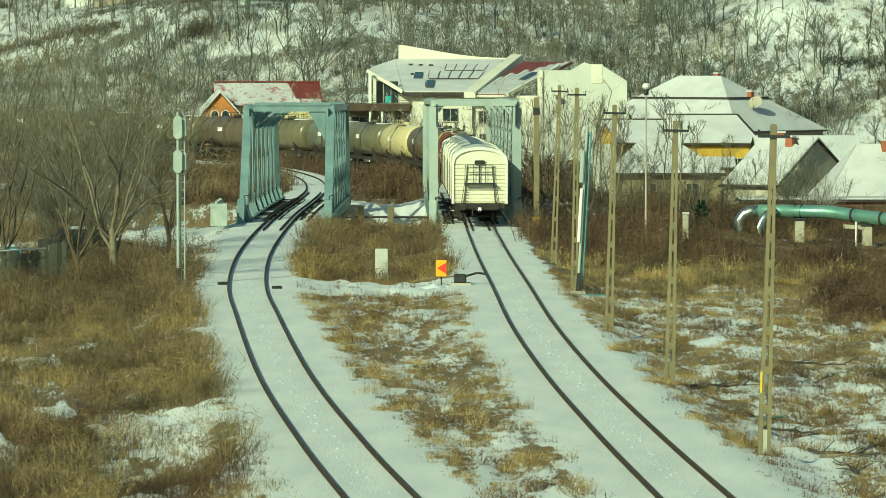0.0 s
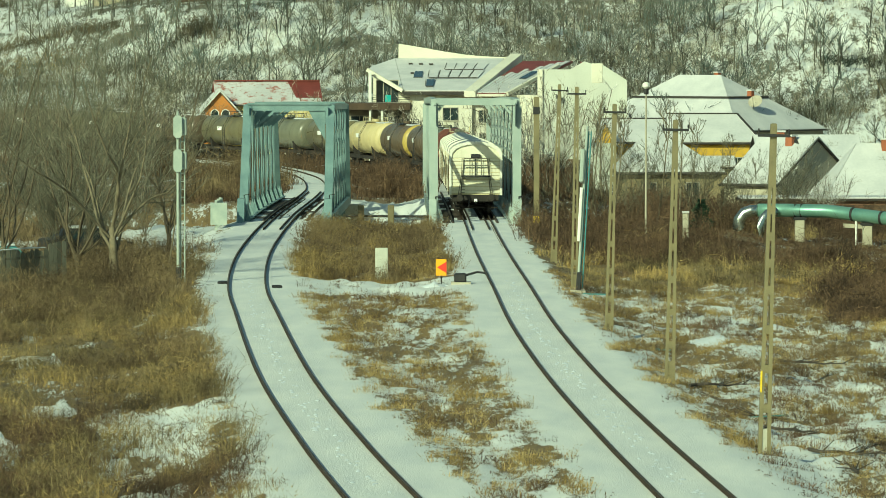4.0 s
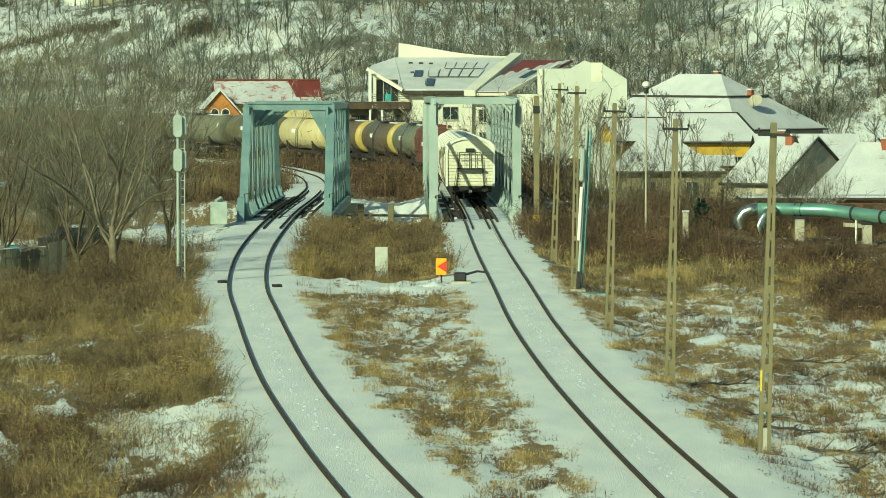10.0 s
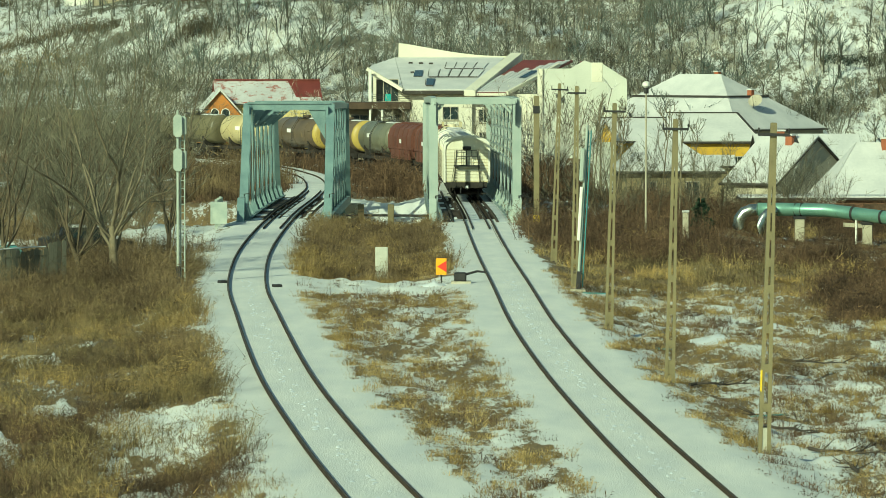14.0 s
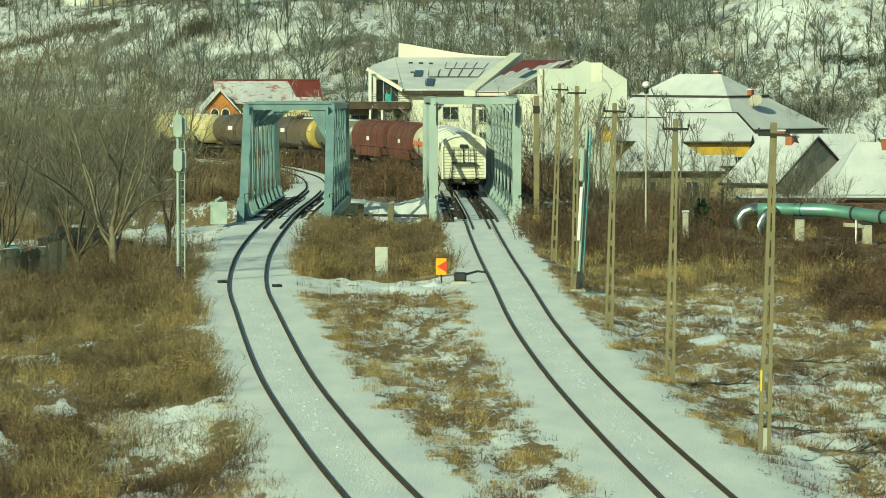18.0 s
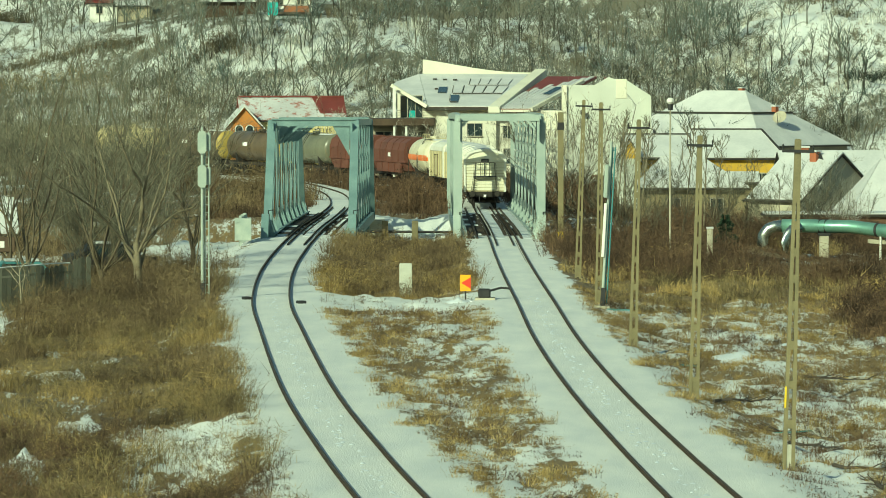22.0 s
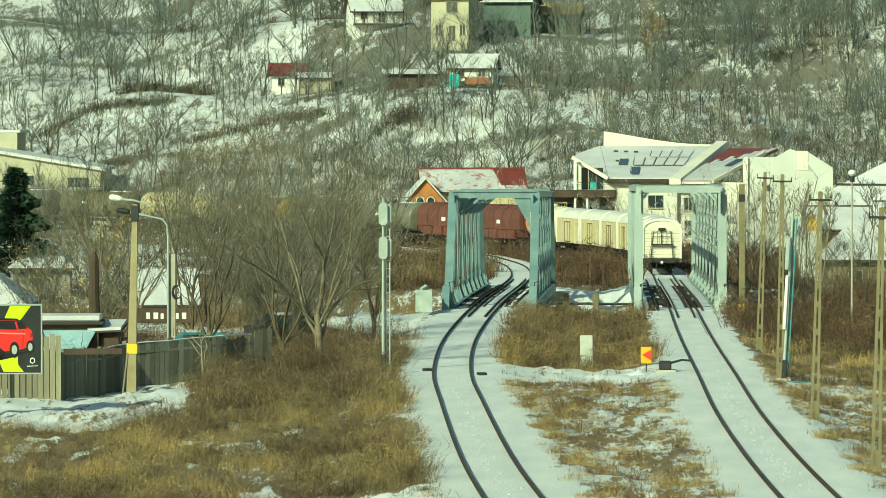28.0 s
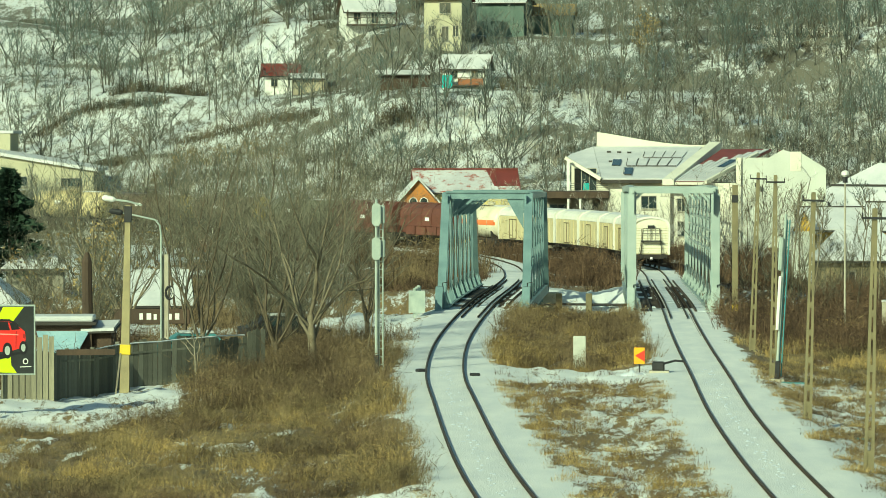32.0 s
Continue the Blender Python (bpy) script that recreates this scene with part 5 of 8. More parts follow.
def white_building():
    """Large modern white house with two sloping snowy roofs, fins and a curved parapet."""
    y = 430.0
    t = thing("modern_building", pose(0, y, 0), "large modern white building with sloping snowy roofs and solar panels", "building")
    g = -1.5
    part("wall", Shape().box(-3.1, 2.9, 0, 15, g, 5.55), PLASTER, t)
    part("wall", Shape().box(2.9, 9.6, 0.6, 15, g, 5.2), PLASTER, t)
    part("wall", Shape().box(-7.0, -3.1, 1.2, 14, g, 5.9), PLASTER, t)
    part("wall", Shape().box(9.6, 18.4, -0.6, 13, g, 6.2), GREY_PLASTER, t)
    part("gable_wall", Shape().slab([(9.75, 6.2), (18.4, 6.2), (18.35, 6.7), (15.9, 8.25), (14.9, 8.3), (14.1, 8.55), (12.75, 7.75), (9.75, 7.75)], "y", -0.6, 0.0), GREY_PLASTER, t)
    part("side_roof", Shape().sheet([(14.1, 0.0, 8.5), (18.4, 0.0, 6.65), (18.4, 13, 6.65), (14.1, 13, 8.5)], 0.15), RED_ROOF, t)
    part("chimney_block", Shape().box(14.85, 15.95, -0.65, 0.8, 6.4, 8.35, 0.03), PLASTER, t)
    part("corner_pier", Shape().box(9.45, 9.95, -0.9, 0.2, g, 7.75, 0.02), PLASTER, t)
    # left roof, a single slope that rises away
    left = part("roof", Shape().sheet([(-4.0, -0.9, 5.55), (3.0, -0.9, 5.55), (6.4, 15, 8.75), (-5.0, 15, 8.75)], 0.25), DARK_WOOD, t)
    part("roof_snow", Shape().sheet([(-3.95, -0.85, 5.68), (2.95, -0.85, 5.68), (6.3, 14.9, 8.86), (-4.95, 14.9, 8.86)], 0.12), ROOF_SNOW, left)
    part("fascia", Shape().box(-4.0, 2.6, -1.0, -0.905, 5.22, 5.5), GUTTER, t)
    wing = part("roof", Shape().sheet([(-7.7, 10.0, 7.60), (-4.03, -0.9, 5.55), (-5.0, 15, 8.75), (-7.4, 15, 7.95)], 0.25), DARK_WOOD, t)
    part("roof_snow", Shape().sheet([(-7.65, 10.0, 7.72), (-4.0, -0.85, 5.68), (-4.98, 14.9, 8.86), (-7.35, 14.9, 8.06)], 0.12), ROOF_SNOW, wing)
    part("wing_gable", Shape().slab([(-7.0, 5.9), (-4.3, 5.9), (-7.0, 7.45)], "y", 1.2, 1.5), PLASTER, t)
    part("barge_board", Shape().beam((-7.6, 1.0, 7.72), (-4.0, -0.95, 5.6), 0.28, 0.34), PLASTER, t, "white sloping fascia")

    def on_roof(u, v, lift):
        a = Vector((-4.0, -0.9, 5.68)).lerp(Vector((3.0, -0.9, 5.68)), u)
        b = Vector((-5.0, 15, 8.86)).lerp(Vector((6.4, 15, 8.86)), u)
        return a.lerp(b, v) + Vector((0, 0, lift))
    for r, (v0, v1, cols) in enumerate(((0.62, 0.80, (0.50, 0.60, 0.70, 0.80)), (0.36, 0.58, (0.34, 0.46, 0.58, 0.70, 0.82)), (0.10, 0.30, (0.32,)))):
        for u in cols:
            w = 0.10
            part("solar_panel", Shape().sheet([on_roof(u, v0, 0.12), on_roof(u + w, v0, 0.12), on_roof(u + w, v1, 0.12), on_roof(u, v1, 0.12)], 0.06), ROOF_SNOW if r < 2 else GLASS, t, "solar panel under snow" if r < 2 else "dark uncovered solar panel")
            part("panel_edge", Shape().beam(on_roof(u - 0.008, v0, 0.13), on_roof(u - 0.008, v1, 0.13), 0.06, 0.06), GUTTER, t)
        part("panel_rail", Shape().beam(on_roof(cols[0], v0 - 0.015, 0.12), on_roof(cols[-1] + 0.1, v0 - 0.015, 0.12), 0.09, 0.10 if r else 0.06), GUTTER, t)
    for u, v in ((0.12, 0.80), (0.22, 0.79), (0.32, 0.78), (0.13, 0.5)):
        part("roof_vent", Shape().beam(on_roof(u, v, 0.05), on_roof(u + 0.04, v, 0.05), 0.2, 0.25), GUTTER, t)
    part("roof_window", Shape().sheet([on_roof(0.16, 0.38, 0.1), on_roof(0.26, 0.38, 0.1), on_roof(0.27, 0.56, 0.1), on_roof(0.18, 0.56, 0.1)], 0.08), GLASS, t)
    # curved parapet behind
    n = 14
    top = [(-4.6 + 12.4 * k / n, 10.35 - 1.35 * math.sin(min(1, k / n * 1.15) * math.pi / 2) ** 1.2) for k in range(n + 1)]
    part("parapet", Shape().slab([(-4.6, 6.0)] + top + [(7.8, 6.0)], "y", 15.0, 15.6), PLASTER, t)
    # fin between the roofs
    fin = Shape().slab([(-1.2, 5.0), (-1.2, 5.6), (15.4, 9.35), (15.4, 8.4)], "x", 0, 1.15)
    ob = part("fin_wall", fin, PLASTER, t)
    ob.data.transform(Matrix(((1, 0.30, 0, 2.45), (0, 1, 0, 0), (0, 0, 1, 0), (0, 0, 0, 1))))
    # right roof, red sheet under melting snow
    right = part("roof", Shape().sheet([(3.2, -0.9, 5.35), (6.3, -0.9, 5.35), (13.4, 14, 8.6), (8.3, 14, 8.6)], 0.25), RED_ROOF, t)
    for k in range(9):
        u0, u1 = k / 9 + 0.008, (k + 1) / 9 - 0.012
        end = (0.50, 0.62, 0.58, 0.72, 0.66, 0.80, 0.88, 0.93, 0.97)[k]

        def q(u, v):
            return Vector((3.2, -0.9, 5.35)).lerp(Vector((6.3, -0.9, 5.35)), u).lerp(Vector((8.3, 14, 8.6)).lerp(Vector((13.4, 14, 8.6)), u), v) + Vector((0, 0, 0.1))
        part("roof_snow", Shape().sheet([q(u0, 0.01), q(u1, 0.01), q(u1, end), q(u0, end)], 0.09), ROOF_SNOW, right)
    part("roof_window", Shape().sheet([q(0.62, 0.40), q(0.80, 0.40), q(0.80, 0.62), q(0.62, 0.62)], 0.02).mesh("roof_window"), GLASS, t).location.z = 0.08
    part("fascia", Shape().box(3.2, 6.3, -1.0, -0.905, 5.05, 5.3), PLASTER, t)
    part("barge_board", Shape().beam((6.4, -0.9, 5.3), (11.9, 11, 8.1), 0.3, 0.35), PLASTER, t)
    # openings
    window(t, -5.6, 1.19, 4.4, 2.3, 2.3, 2)
    window(t, 0.75, -0.005, 2.6, 1.6, 1.35, 1)
    window(t, 4.05, 0.595, 2.35, 1.0, 1.35, 1)
    window(t, 1.3, -0.005, -0.2, 1.3, 1.4, 1)
    window(t, 4.3, 0.595, -0.2, 1.4, 1.6, 1)
    bal = part("balcony", Shape().box(-7.2, -3.2, -0.3, 1.18, 4.15, 4.35), CONCRETE, t)
    for k in range(4):
        part("balcony_rail", Shape().box(-7.1, -3.3, -0.27, -0.23, 4.5 + 0.22 * k, 4.54 + 0.22 * k), DARK_METAL, bal)
    part("balcony_post", Shape().box(-7.45, -7.15, -0.45, -0.1, g, 7.6), WHITE_PAINT, t)
    part("turquoise_blanket", Shape().box(-5.8, -5.2, -0.34, -0.28, 4.5, 5.2), TURQ, t)
    part("downpipe", Shape().tube([(4.95, 0.5, g), (4.95, 0.5, 5.1)], 0.06, 6), CONCRETE, t)
    part("floodlight", Shape().tube([(11.5, -0.62, 5.2), (11.2, -1.1, 5.25)], 0.03, 6).box(11.3, 11.75, -1.4, -1.0, 4.8, 5.2, 0.04), DARK_METAL, t)


white_building()


def pergola():
    t = thing("flat_canopy", pose(-6.4, 414, -1.2), "dark brown flat-roofed canopy before the white building", "canopy")
    part("roof", Shape().box(-3.3, 3.3, -2, 6, 5.1, 5.75, 0.03), DARK_WOOD, t)
    for x in (-2.8, -0.6, 0.55, 2.6):
        part("post", Shape().box(x - 0.1, x + 0.1, -1.8, -1.6, 0, 5.1), WHITE_PAINT if x in (-0.6, 0.55) else DARK_WOOD, t)
    part("back_wall", Shape().box(-3.2, 3.2, 4, 4.2, 0, 5.1), GREY_WALL, t)
    for x in (-1.7, 1.5):
        window(t, x, 3.995, 2.6, 1.8, 1.9, 1)


pergola()
# houses beyond the river
def left_house():
    t = house(-18.6, 452, 6, 10.4, 9, 4.2, 6.35, PALE_YELLOW, "house with red tiled roof half under snow and an orange gable", under=RED_ROOF, snow=RED_SNOW, z=-0.5)
    g = part("gable", Shape().slab([(-2.4, 0.0), (2.4, 0.0), (2.4, 2.6), (0, 5.3), (-2.4, 2.6)], "y", -6.6, -4.6), ORANGE_WALL, t, "orange brick dormer gable")
    g.location = (-5.2, 0, 0.0)
    for s in (-1, 1):
        p = part("gable_roof", Shape().sheet([(0, -7.0, 5.55), (s * 3.0, -7.0, 2.2), (s * 3.0, 0.5, 2.2), (0, 0.5, 5.55)][::s], 0.14), WHITE_PAINT, t)
        p.location = (-5.2, 0, 0)
        q = part("roof_snow", Shape().sheet([(0, -6.9, 5.66), (s * 2.95, -6.9, 2.35), (s * 2.95, 0.45, 2.35), (0, 0.45, 5.66)][::s], 0.08), ROOF_SNOW, p)
    for x in (-5.75, -4.65):
        arch = [(x + 0.36 * math.cos(k * math.pi / 8), 3.15 + 0.36 * math.sin(k * math.pi / 8)) for k in range(9)]
        rim = [(x + 0.45 * math.cos(k * math.pi / 8), 3.15 + 0.45 * math.sin(k * math.pi / 8)) for k in range(9)]
        w = part("arched_window", Shape().slab([(x - 0.45, 2.3), (x + 0.45, 2.3)] + rim, "y", -6.64, -6.58), WHITE_PAINT, t, "small arched window in the gable")
        part("pane", Shape().slab([(x - 0.36, 2.38), (x + 0.36, 2.38)] + arch, "y", -6.65, -6.62), GLASS, w)
    part("ridge_tiles", Shape().beam((-5.5, -0.1, 6.50), (5.6, -0.1, 6.50), 0.5, 0.14), RED_ROOF, t, "row of red ridge tiles")
    bare = Shape().sheet([(3.2, -4.95, 4.03), (5.65, -4.95, 4.03), (5.6, -0.1, 6.5), (2.2, -0.1, 6.5)], 0.02)
    part("bare_tiles", bare, RED_ROOF, t, "red tiles clear of snow")


left_house()
big_house = house(27.2, 455, -40, 21.0, 15.4, 1.62, 6.98, GREY_WALL, "large house with wide hipped snowy roof and two chimneys", ends=(-2.8, 2.8), chims=((2.0, 0.4, 0.35), (6.2, 0.6, -1.55)), z=-1.0, under=GUTTER)
part("snow_guard", Shape().beam((-6.3, -3.55, 4.78), (6.3, -3.55, 4.78), 0.14, 0.20), GUTTER, big_house, "dark snow guard across the roof")
part("snow_guard", Shape().beam((6.35, -3.5, 4.78), (6.35, 3.5, 4.78), 0.14, 0.20), GUTTER, big_house, "dark snow guard across the roof")
house(20.5, 330, 1, 6.7, 8, 2.62, 4.5, YELLOW_WALL, "ochre-yellow house with snowy roof, hipped at one end", ends=(-3.35, 2.1), wins=((1.8, 0.1, 1.2, 1.3),), z=-1.4, under=GUTTER, over=0.3, capped=True)
house(14.75, 330.3, 1, 5.2, 8, 2.62, 4.12, YELLOW_WALL, "lower wing of the ochre house under snow", z=-1.4, under=GUTTER, over=0.28, capped=True)
gable = house(12.15, 323.5, 90, 3.0, 1.55, 2.75, 4.1, YELLOW_WALL, "small ochre gable with dark eaves", z=-1.4, under=GUTTER, over=0.25, wins=())
part("lower_wall", Shape().box(-1.53, 1.53, -0.80, 0.80, -3.5, 2.55), GREY_PLASTER, gable, "pale lower wall")
house(15.8, 302, 1, 6.9, 7, 1.15, 2.95, BEIGE_WALL, "low beige house with a snowy hipped roof", ends=(-2.2, 0.8), wins=((-1.5, -0.9, 1.0, 1.2), (1.5, -0.9, 1.0, 1.2)), z=-1.5, under=GUTTER)
house(19.8, 310, 1, 2.0, 3, 1.2, 1.75, BEIGE_WALL, "beige lean-to with a small snowy roof", z=-1.5, under=GUTTER, over=0.3)
house(23.6, 292, -39, 4.3, 9.4, 0.55, 3.5, DULL_WALL, "dull grey-walled house with steep snowy gabled roof and chimney", chims=((0.6, -0.8, 0.1),), z=-1.5, under=GUTTER, over=0.22)
house(25.6, 303, 4, 6.8, 7, 1.2, 3.4, GREY_PLASTER, "low house with snowy roof behind the others", chims=((-1.9, -0.5, 0.3),), z=-1.5, under=GUTTER)
house(29.7, 283, 3, 9.6, 8, 0.05, 3.2, GREY_WALL, "house with snowy hipped roof and a capped chimney", ends=(-2.5, 2.6), chims=((-0.6, -0.4, 0.35),), z=-1.5, under=GUTTER)


def satellite_dish():
    t = thing("satellite_dish", pose(32.6, 448.4, 4.35, 55, 0, -25), "pale satellite dish mounted on a snowy roof", "satellite dish")
    rings = []
    n = 20
    v, f = [], []
    for i, (r, z) in enumerate(((0.02, -0.16), (0.32, -0.12), (0.56, -0.05), (0.76, 0.05))):
        v += [(r * math.cos(k * math.tau / n), r * math.sin(k * math.tau / n), z) for k in range(n)]
    f = [(i * n + k, i * n + (k + 1) % n, (i + 1) * n + (k + 1) % n, (i + 1) * n + k) for i in range(3) for k in range(n)]
    part("bowl", Shape().add(v, f), CONCRETE, t)
    part("arm", Shape().tube([(0, -0.9, 0), (0, -0.1, 0.9)], 0.03, 6), DARK_METAL, t)
    part("bracket", Shape().tube([(0, 0, -0.15), (0, 0.3, -0.9)], 0.05, 6), DARK_METAL, t)


satellite_dish()


def garage_row():
    t = thing("garage_row", pose(24.6, 274, -1.6), "row of low brick sheds with snowy flat tops", "shed")
    part("wall", Shape().box(-5.6, 9, -1.5, 2.0, -0.5, 1.45), BRICK, t)
    part("roof", Shape().box(-5.8, 9.2, -1.8, 2.2, 1.45, 1.58), GUTTER, t)
    part("roof_snow", Shape().box(-5.7, 9.1, -1.7, 2.1, 1.582, 1.70, 0.03), ROOF_SNOW, t)
    for x in (-4.2, -1.8, 0.6, 3.0):
        part("door", Shape().box(x - 0.9, x + 0.9, -1.56, -1.505, -0.4, 1.2), DARK_WOOD, t)


garage_row()


def heating_pipe():
    t = thing("district_heating_pipe", pose(0, 240, 0), "large elevated grey-green clad heating pipe with foil bends", "pipe")
    main = [(17.6, 0, 0.42), (19.0, 0, 0.42), (21.5, 0, 0.37), (24.3, -4, 0.12), (27.5, -9, -0.1), (31, -14, -0.3)]
    part("main_pipe", Shape().tube(main, 0.37, 16), PIPE, t, smooth=True)
    bend = [(16.5, 0.1, -1.7), (16.5, 0.1, -0.55), (16.58, 0.08, -0.1), (16.85, 0.05, 0.25), (17.2, 0.02, 0.39), (17.65, 0, 0.42)]
    part("foil_bend", Shape().tube(bend, 0.33, 14), PIPE_BRIGHT, t, "wrinkled silver foil bend", smooth=True)
    bend2 = [(17.75, -0.75, -1.7), (17.75, -0.75, -0.5), (17.85, -0.72, 0.0), (18.1, -0.6, 0.25), (18.6, -0.4, 0.36)]
    part("foil_bend", Shape().tube(bend2, 0.26, 14), PIPE_BRIGHT, t, "wrinkled silver foil bend", smooth=True)
    for x, y in ((19.75, 0), (20.1, 0), (22.8, -1.9), (24.2, -3.9), (26.0, -6.6)):
        z = float(np.interp(x, [p[0] for p in main], [p[2] for p in main]))
        part("strap", Shape().tube([(x - 0.06, y + 0.05, z), (x + 0.06, y - 0.05, z)], 0.39, 16), DARK_METAL, t)
    for x, y in ((19.95, 0), (23.45, -2.8), (26.8, -7.8)):
        z = float(np.interp(x, [p[0] for p in main], [p[2] for p in main]))
        part("support", Shape().box(x - 0.26, x + 0.26, y - 0.26, y + 0.26, -2.6, z - 0.52, 0.03), CONCRETE, t)
        part("saddle", Shape().box(x - 0.35, x + 0.35, y - 0.3, y + 0.3, z - 0.52, z - 0.36, 0.02), DARK_METAL, t)
        part("snow_cap", Shape().box(x - 0.24, x + 0.24, y - 0.29, y - 0.27, z - 0.50, z - 0.40), SNOW, t)
    for x, y in ((22.9, -2.2), (25.3, -5.4)):
        part("thin_post", Shape().tube([(x, y, -2.4), (x, y, 0.0)], 0.06, 8), WHITE_PAINT, t, "pale slim pipe prop")
        part("cross_bar", Shape().beam((x - 0.7, y + 0.1, -0.35), (x + 0.8, y + 0.1, -0.45), 0.12, 0.22), CONCRETE, t)


heating_pipe()


def slim_lamp(x, y, height, label):
    t = thing("street_lamp", pose(x, y, lz(x, y)), label, "street lamp")
    part("pole", Shape().tube([(0, 0, -0.2), (0, 0, height)], [0.06, 0.04], 8), CONCRETE, t)
    part("collar", Shape().tube([(0, 0, height - 0.35), (0, 0, height - 0.05)], 0.13, 8), DARK_METAL, t)
    part("globe", Shape().tube([(0, 0, height - 0.05), (0, 0, height + 0.05), (0, 0, height + 0.2), (0, 0, height + 0.28)], [0.1, 0.2, 0.19, 0.06], 12), WHITE_PAINT, t)


slim_lamp(10.4, 220, 8.05, "tall slim lamp post with a pale globe")


def stub_post(x, y, h):
    t = thing("concrete_stub", pose(x, y, lz(x, y)), "short weathered concrete post in brown scrub", "post")
    part("shaft", Shape().box(-0.15, 0.15, -0.15, 0.15, -0.2, h, 0.03), CONCRETE, t)
    part("cap", Shape().box(-0.18, 0.18, -0.18, 0.18, h, h + 0.1, 0.02), ROOF_SNOW, t)


stub_post(12.1, 214, 1.7)


# ---- the yard beside the road ----
def lamp_pole():
    x, y = -20.9, 173.0
    z = lz(x, y)
    t = thing("street_lamp", pose(x, y, z, 0, 1.2, 0), "concrete lamp pole with yellow band and a long white lamp arm", "street lamp")
    part("shaft", Shape().add([(-0.2, -0.15, -0.4), (0.2, -0.15, -0.4), (0.2, 0.15, -0.4), (-0.2, 0.15, -0.4), (-0.10, -0.09, 7.6), (0.10, -0.09, 7.6), (0.10, 0.09, 7.6), (-0.10, 0.09, 7.6)],
                              [(3, 2, 1, 0), (4, 5, 6, 7), (0, 1, 5, 4), (1, 2, 6, 5), (2, 3, 7, 6), (3, 0, 4, 7)]), LAMP_CONCRETE, t)
    part("yellow_band", Shape().box(-0.215, 0.215, -0.17, 0.17, 1.55, 1.95), YELLOW, t, "yellow painted band")
    part("bracket", Shape().box(-0.14, 0.14, -0.13, 0.13, 6.9, 7.55), DARK_METAL, t)
    part("arm", Shape().tube([(-0.55, -0.1, 7.8), (0.0, -0.1, 7.75), (0.55, 0, 7.6)], 0.045, 6), GALV, t)
    part("lamp_head", Shape().tube([(-0.5, -0.1, 7.8), (-0.6, -0.1, 7.82), (-0.95, -0.1, 7.87), (-1.05, -0.1, 7.87)], [0.05, 0.11, 0.13, 0.05], 10), WHITE_PAINT, t)
    part("brace", Shape().beam((-0.35, -0.2, -0.2), (-0.18, -0.15, 1.6), 0.06, 0.06), GREY_WOOD, t)


lamp_pole()


def curved_lamp():
    x, y = -21.0, 185.0
    t = thing("street_lamp", pose(x, y, lz(x, y)), "slender white lamp post with a curved arm and a cable coil", "street lamp")
    part("pole", Shape().tube([(0.25, 0, -0.3), (0.25, 0, 6.2), (0.2, 0, 6.65), (0.0, 0, 6.9), (-0.9, 0, 7.1), (-1.5, 0, 7.2)], [0.055, 0.045, 0.042, 0.04, 0.038, 0.035], 8), GALV, t)
    part("lamp_head", Shape().tube([(-1.4, 0, 7.2), (-1.5, 0, 7.22), (-1.9, 0, 7.28), (-2.0, 0, 7.28)], [0.05, 0.12, 0.12, 0.05], 8), DARK_METAL, t)
    part("wooden_post", Shape().box(0.22, 0.55, 0.1, 0.35, -0.3, 5.4), CONCRETE, t)
    part("cable_coil", Shape().tube([(0.62 + 0.16 * math.cos(a), -0.1, 3.75 + 0.27 * math.sin(a)) for a in np.linspace(0, math.tau, 17)], 0.065, 6), DARK_METAL, t, "coil of black cable")
    part("coil_tape", Shape().tube([(0.66 + 0.13 * math.cos(a), -0.18, 3.75 + 0.24 * math.sin(a)) for a in np.linspace(-1.2, 1.3, 7)], 0.03, 6), WHITE_PAINT, t, "pale tape on the coil")


curved_lamp()


def fence():
    """Board fence along the yard."""
    pts = [(-24.9, 167), (-23.3, 170), (-21.4, 175), (-18.5, 177.5), (-15.7, 180)]
    t = thing("board_fence", Matrix.Identity(4), "weathered grey board fence round a yard, snow on its top", "fence")
    line = resample(np.array(pts, float), 0.24)
    rng = random.Random(5)
    meshes = []
    for k in range(5):
        h = 1.72 + 0.10 * rng.random()
        meshes.append(shared("board", Shape().slab([(-0.11, -0.4), (0.11, -0.4), (0.11, h - rng.random() * 0.06), (0.0, h + 0.03), (-0.11, h - 0.02)], "y", -0.014, 0.014), FENCE_WOOD))
    for i, (a, b) in enumerate(zip(line, line[1:])):
        ang = math.degrees(math.atan2(b[1] - a[1], b[0] - a[0]))
        part("board", meshes[rng.randrange(5)], None, t, m=pose(a[0], a[1], lz(*a) + 0.1 + rng.uniform(-0.03, 0.03), 0, rng.uniform(-1.2, 1.2), ang))
    for a, b in zip(line[::9], line[9::9]):
        za, zb = lz(*a), lz(*b)
        part("rail", Shape().beam((a[0] + 0.05, a[1] + 0.05, za + 1.5), (b[0] + 0.05, b[1] + 0.05, zb + 1.5), 0.05, 0.09), FENCE_WOOD, t)
        part("snow_ridge", Shape().tube([(a[0], a[1], za + 1.88), ((a[0] + b[0]) / 2, (a[1] + b[1]) / 2, (za + zb) / 2 + 1.9), (b[0], b[1], zb + 1.88)], 0.03, 6), SNOW, t)
        part("post", Shape().box(a[0] - 0.07, a[0] + 0.07, a[1] + 0.03, a[1] + 0.17, za - 0.3, za + 2.0), FENCE_WOOD, t)


fence()


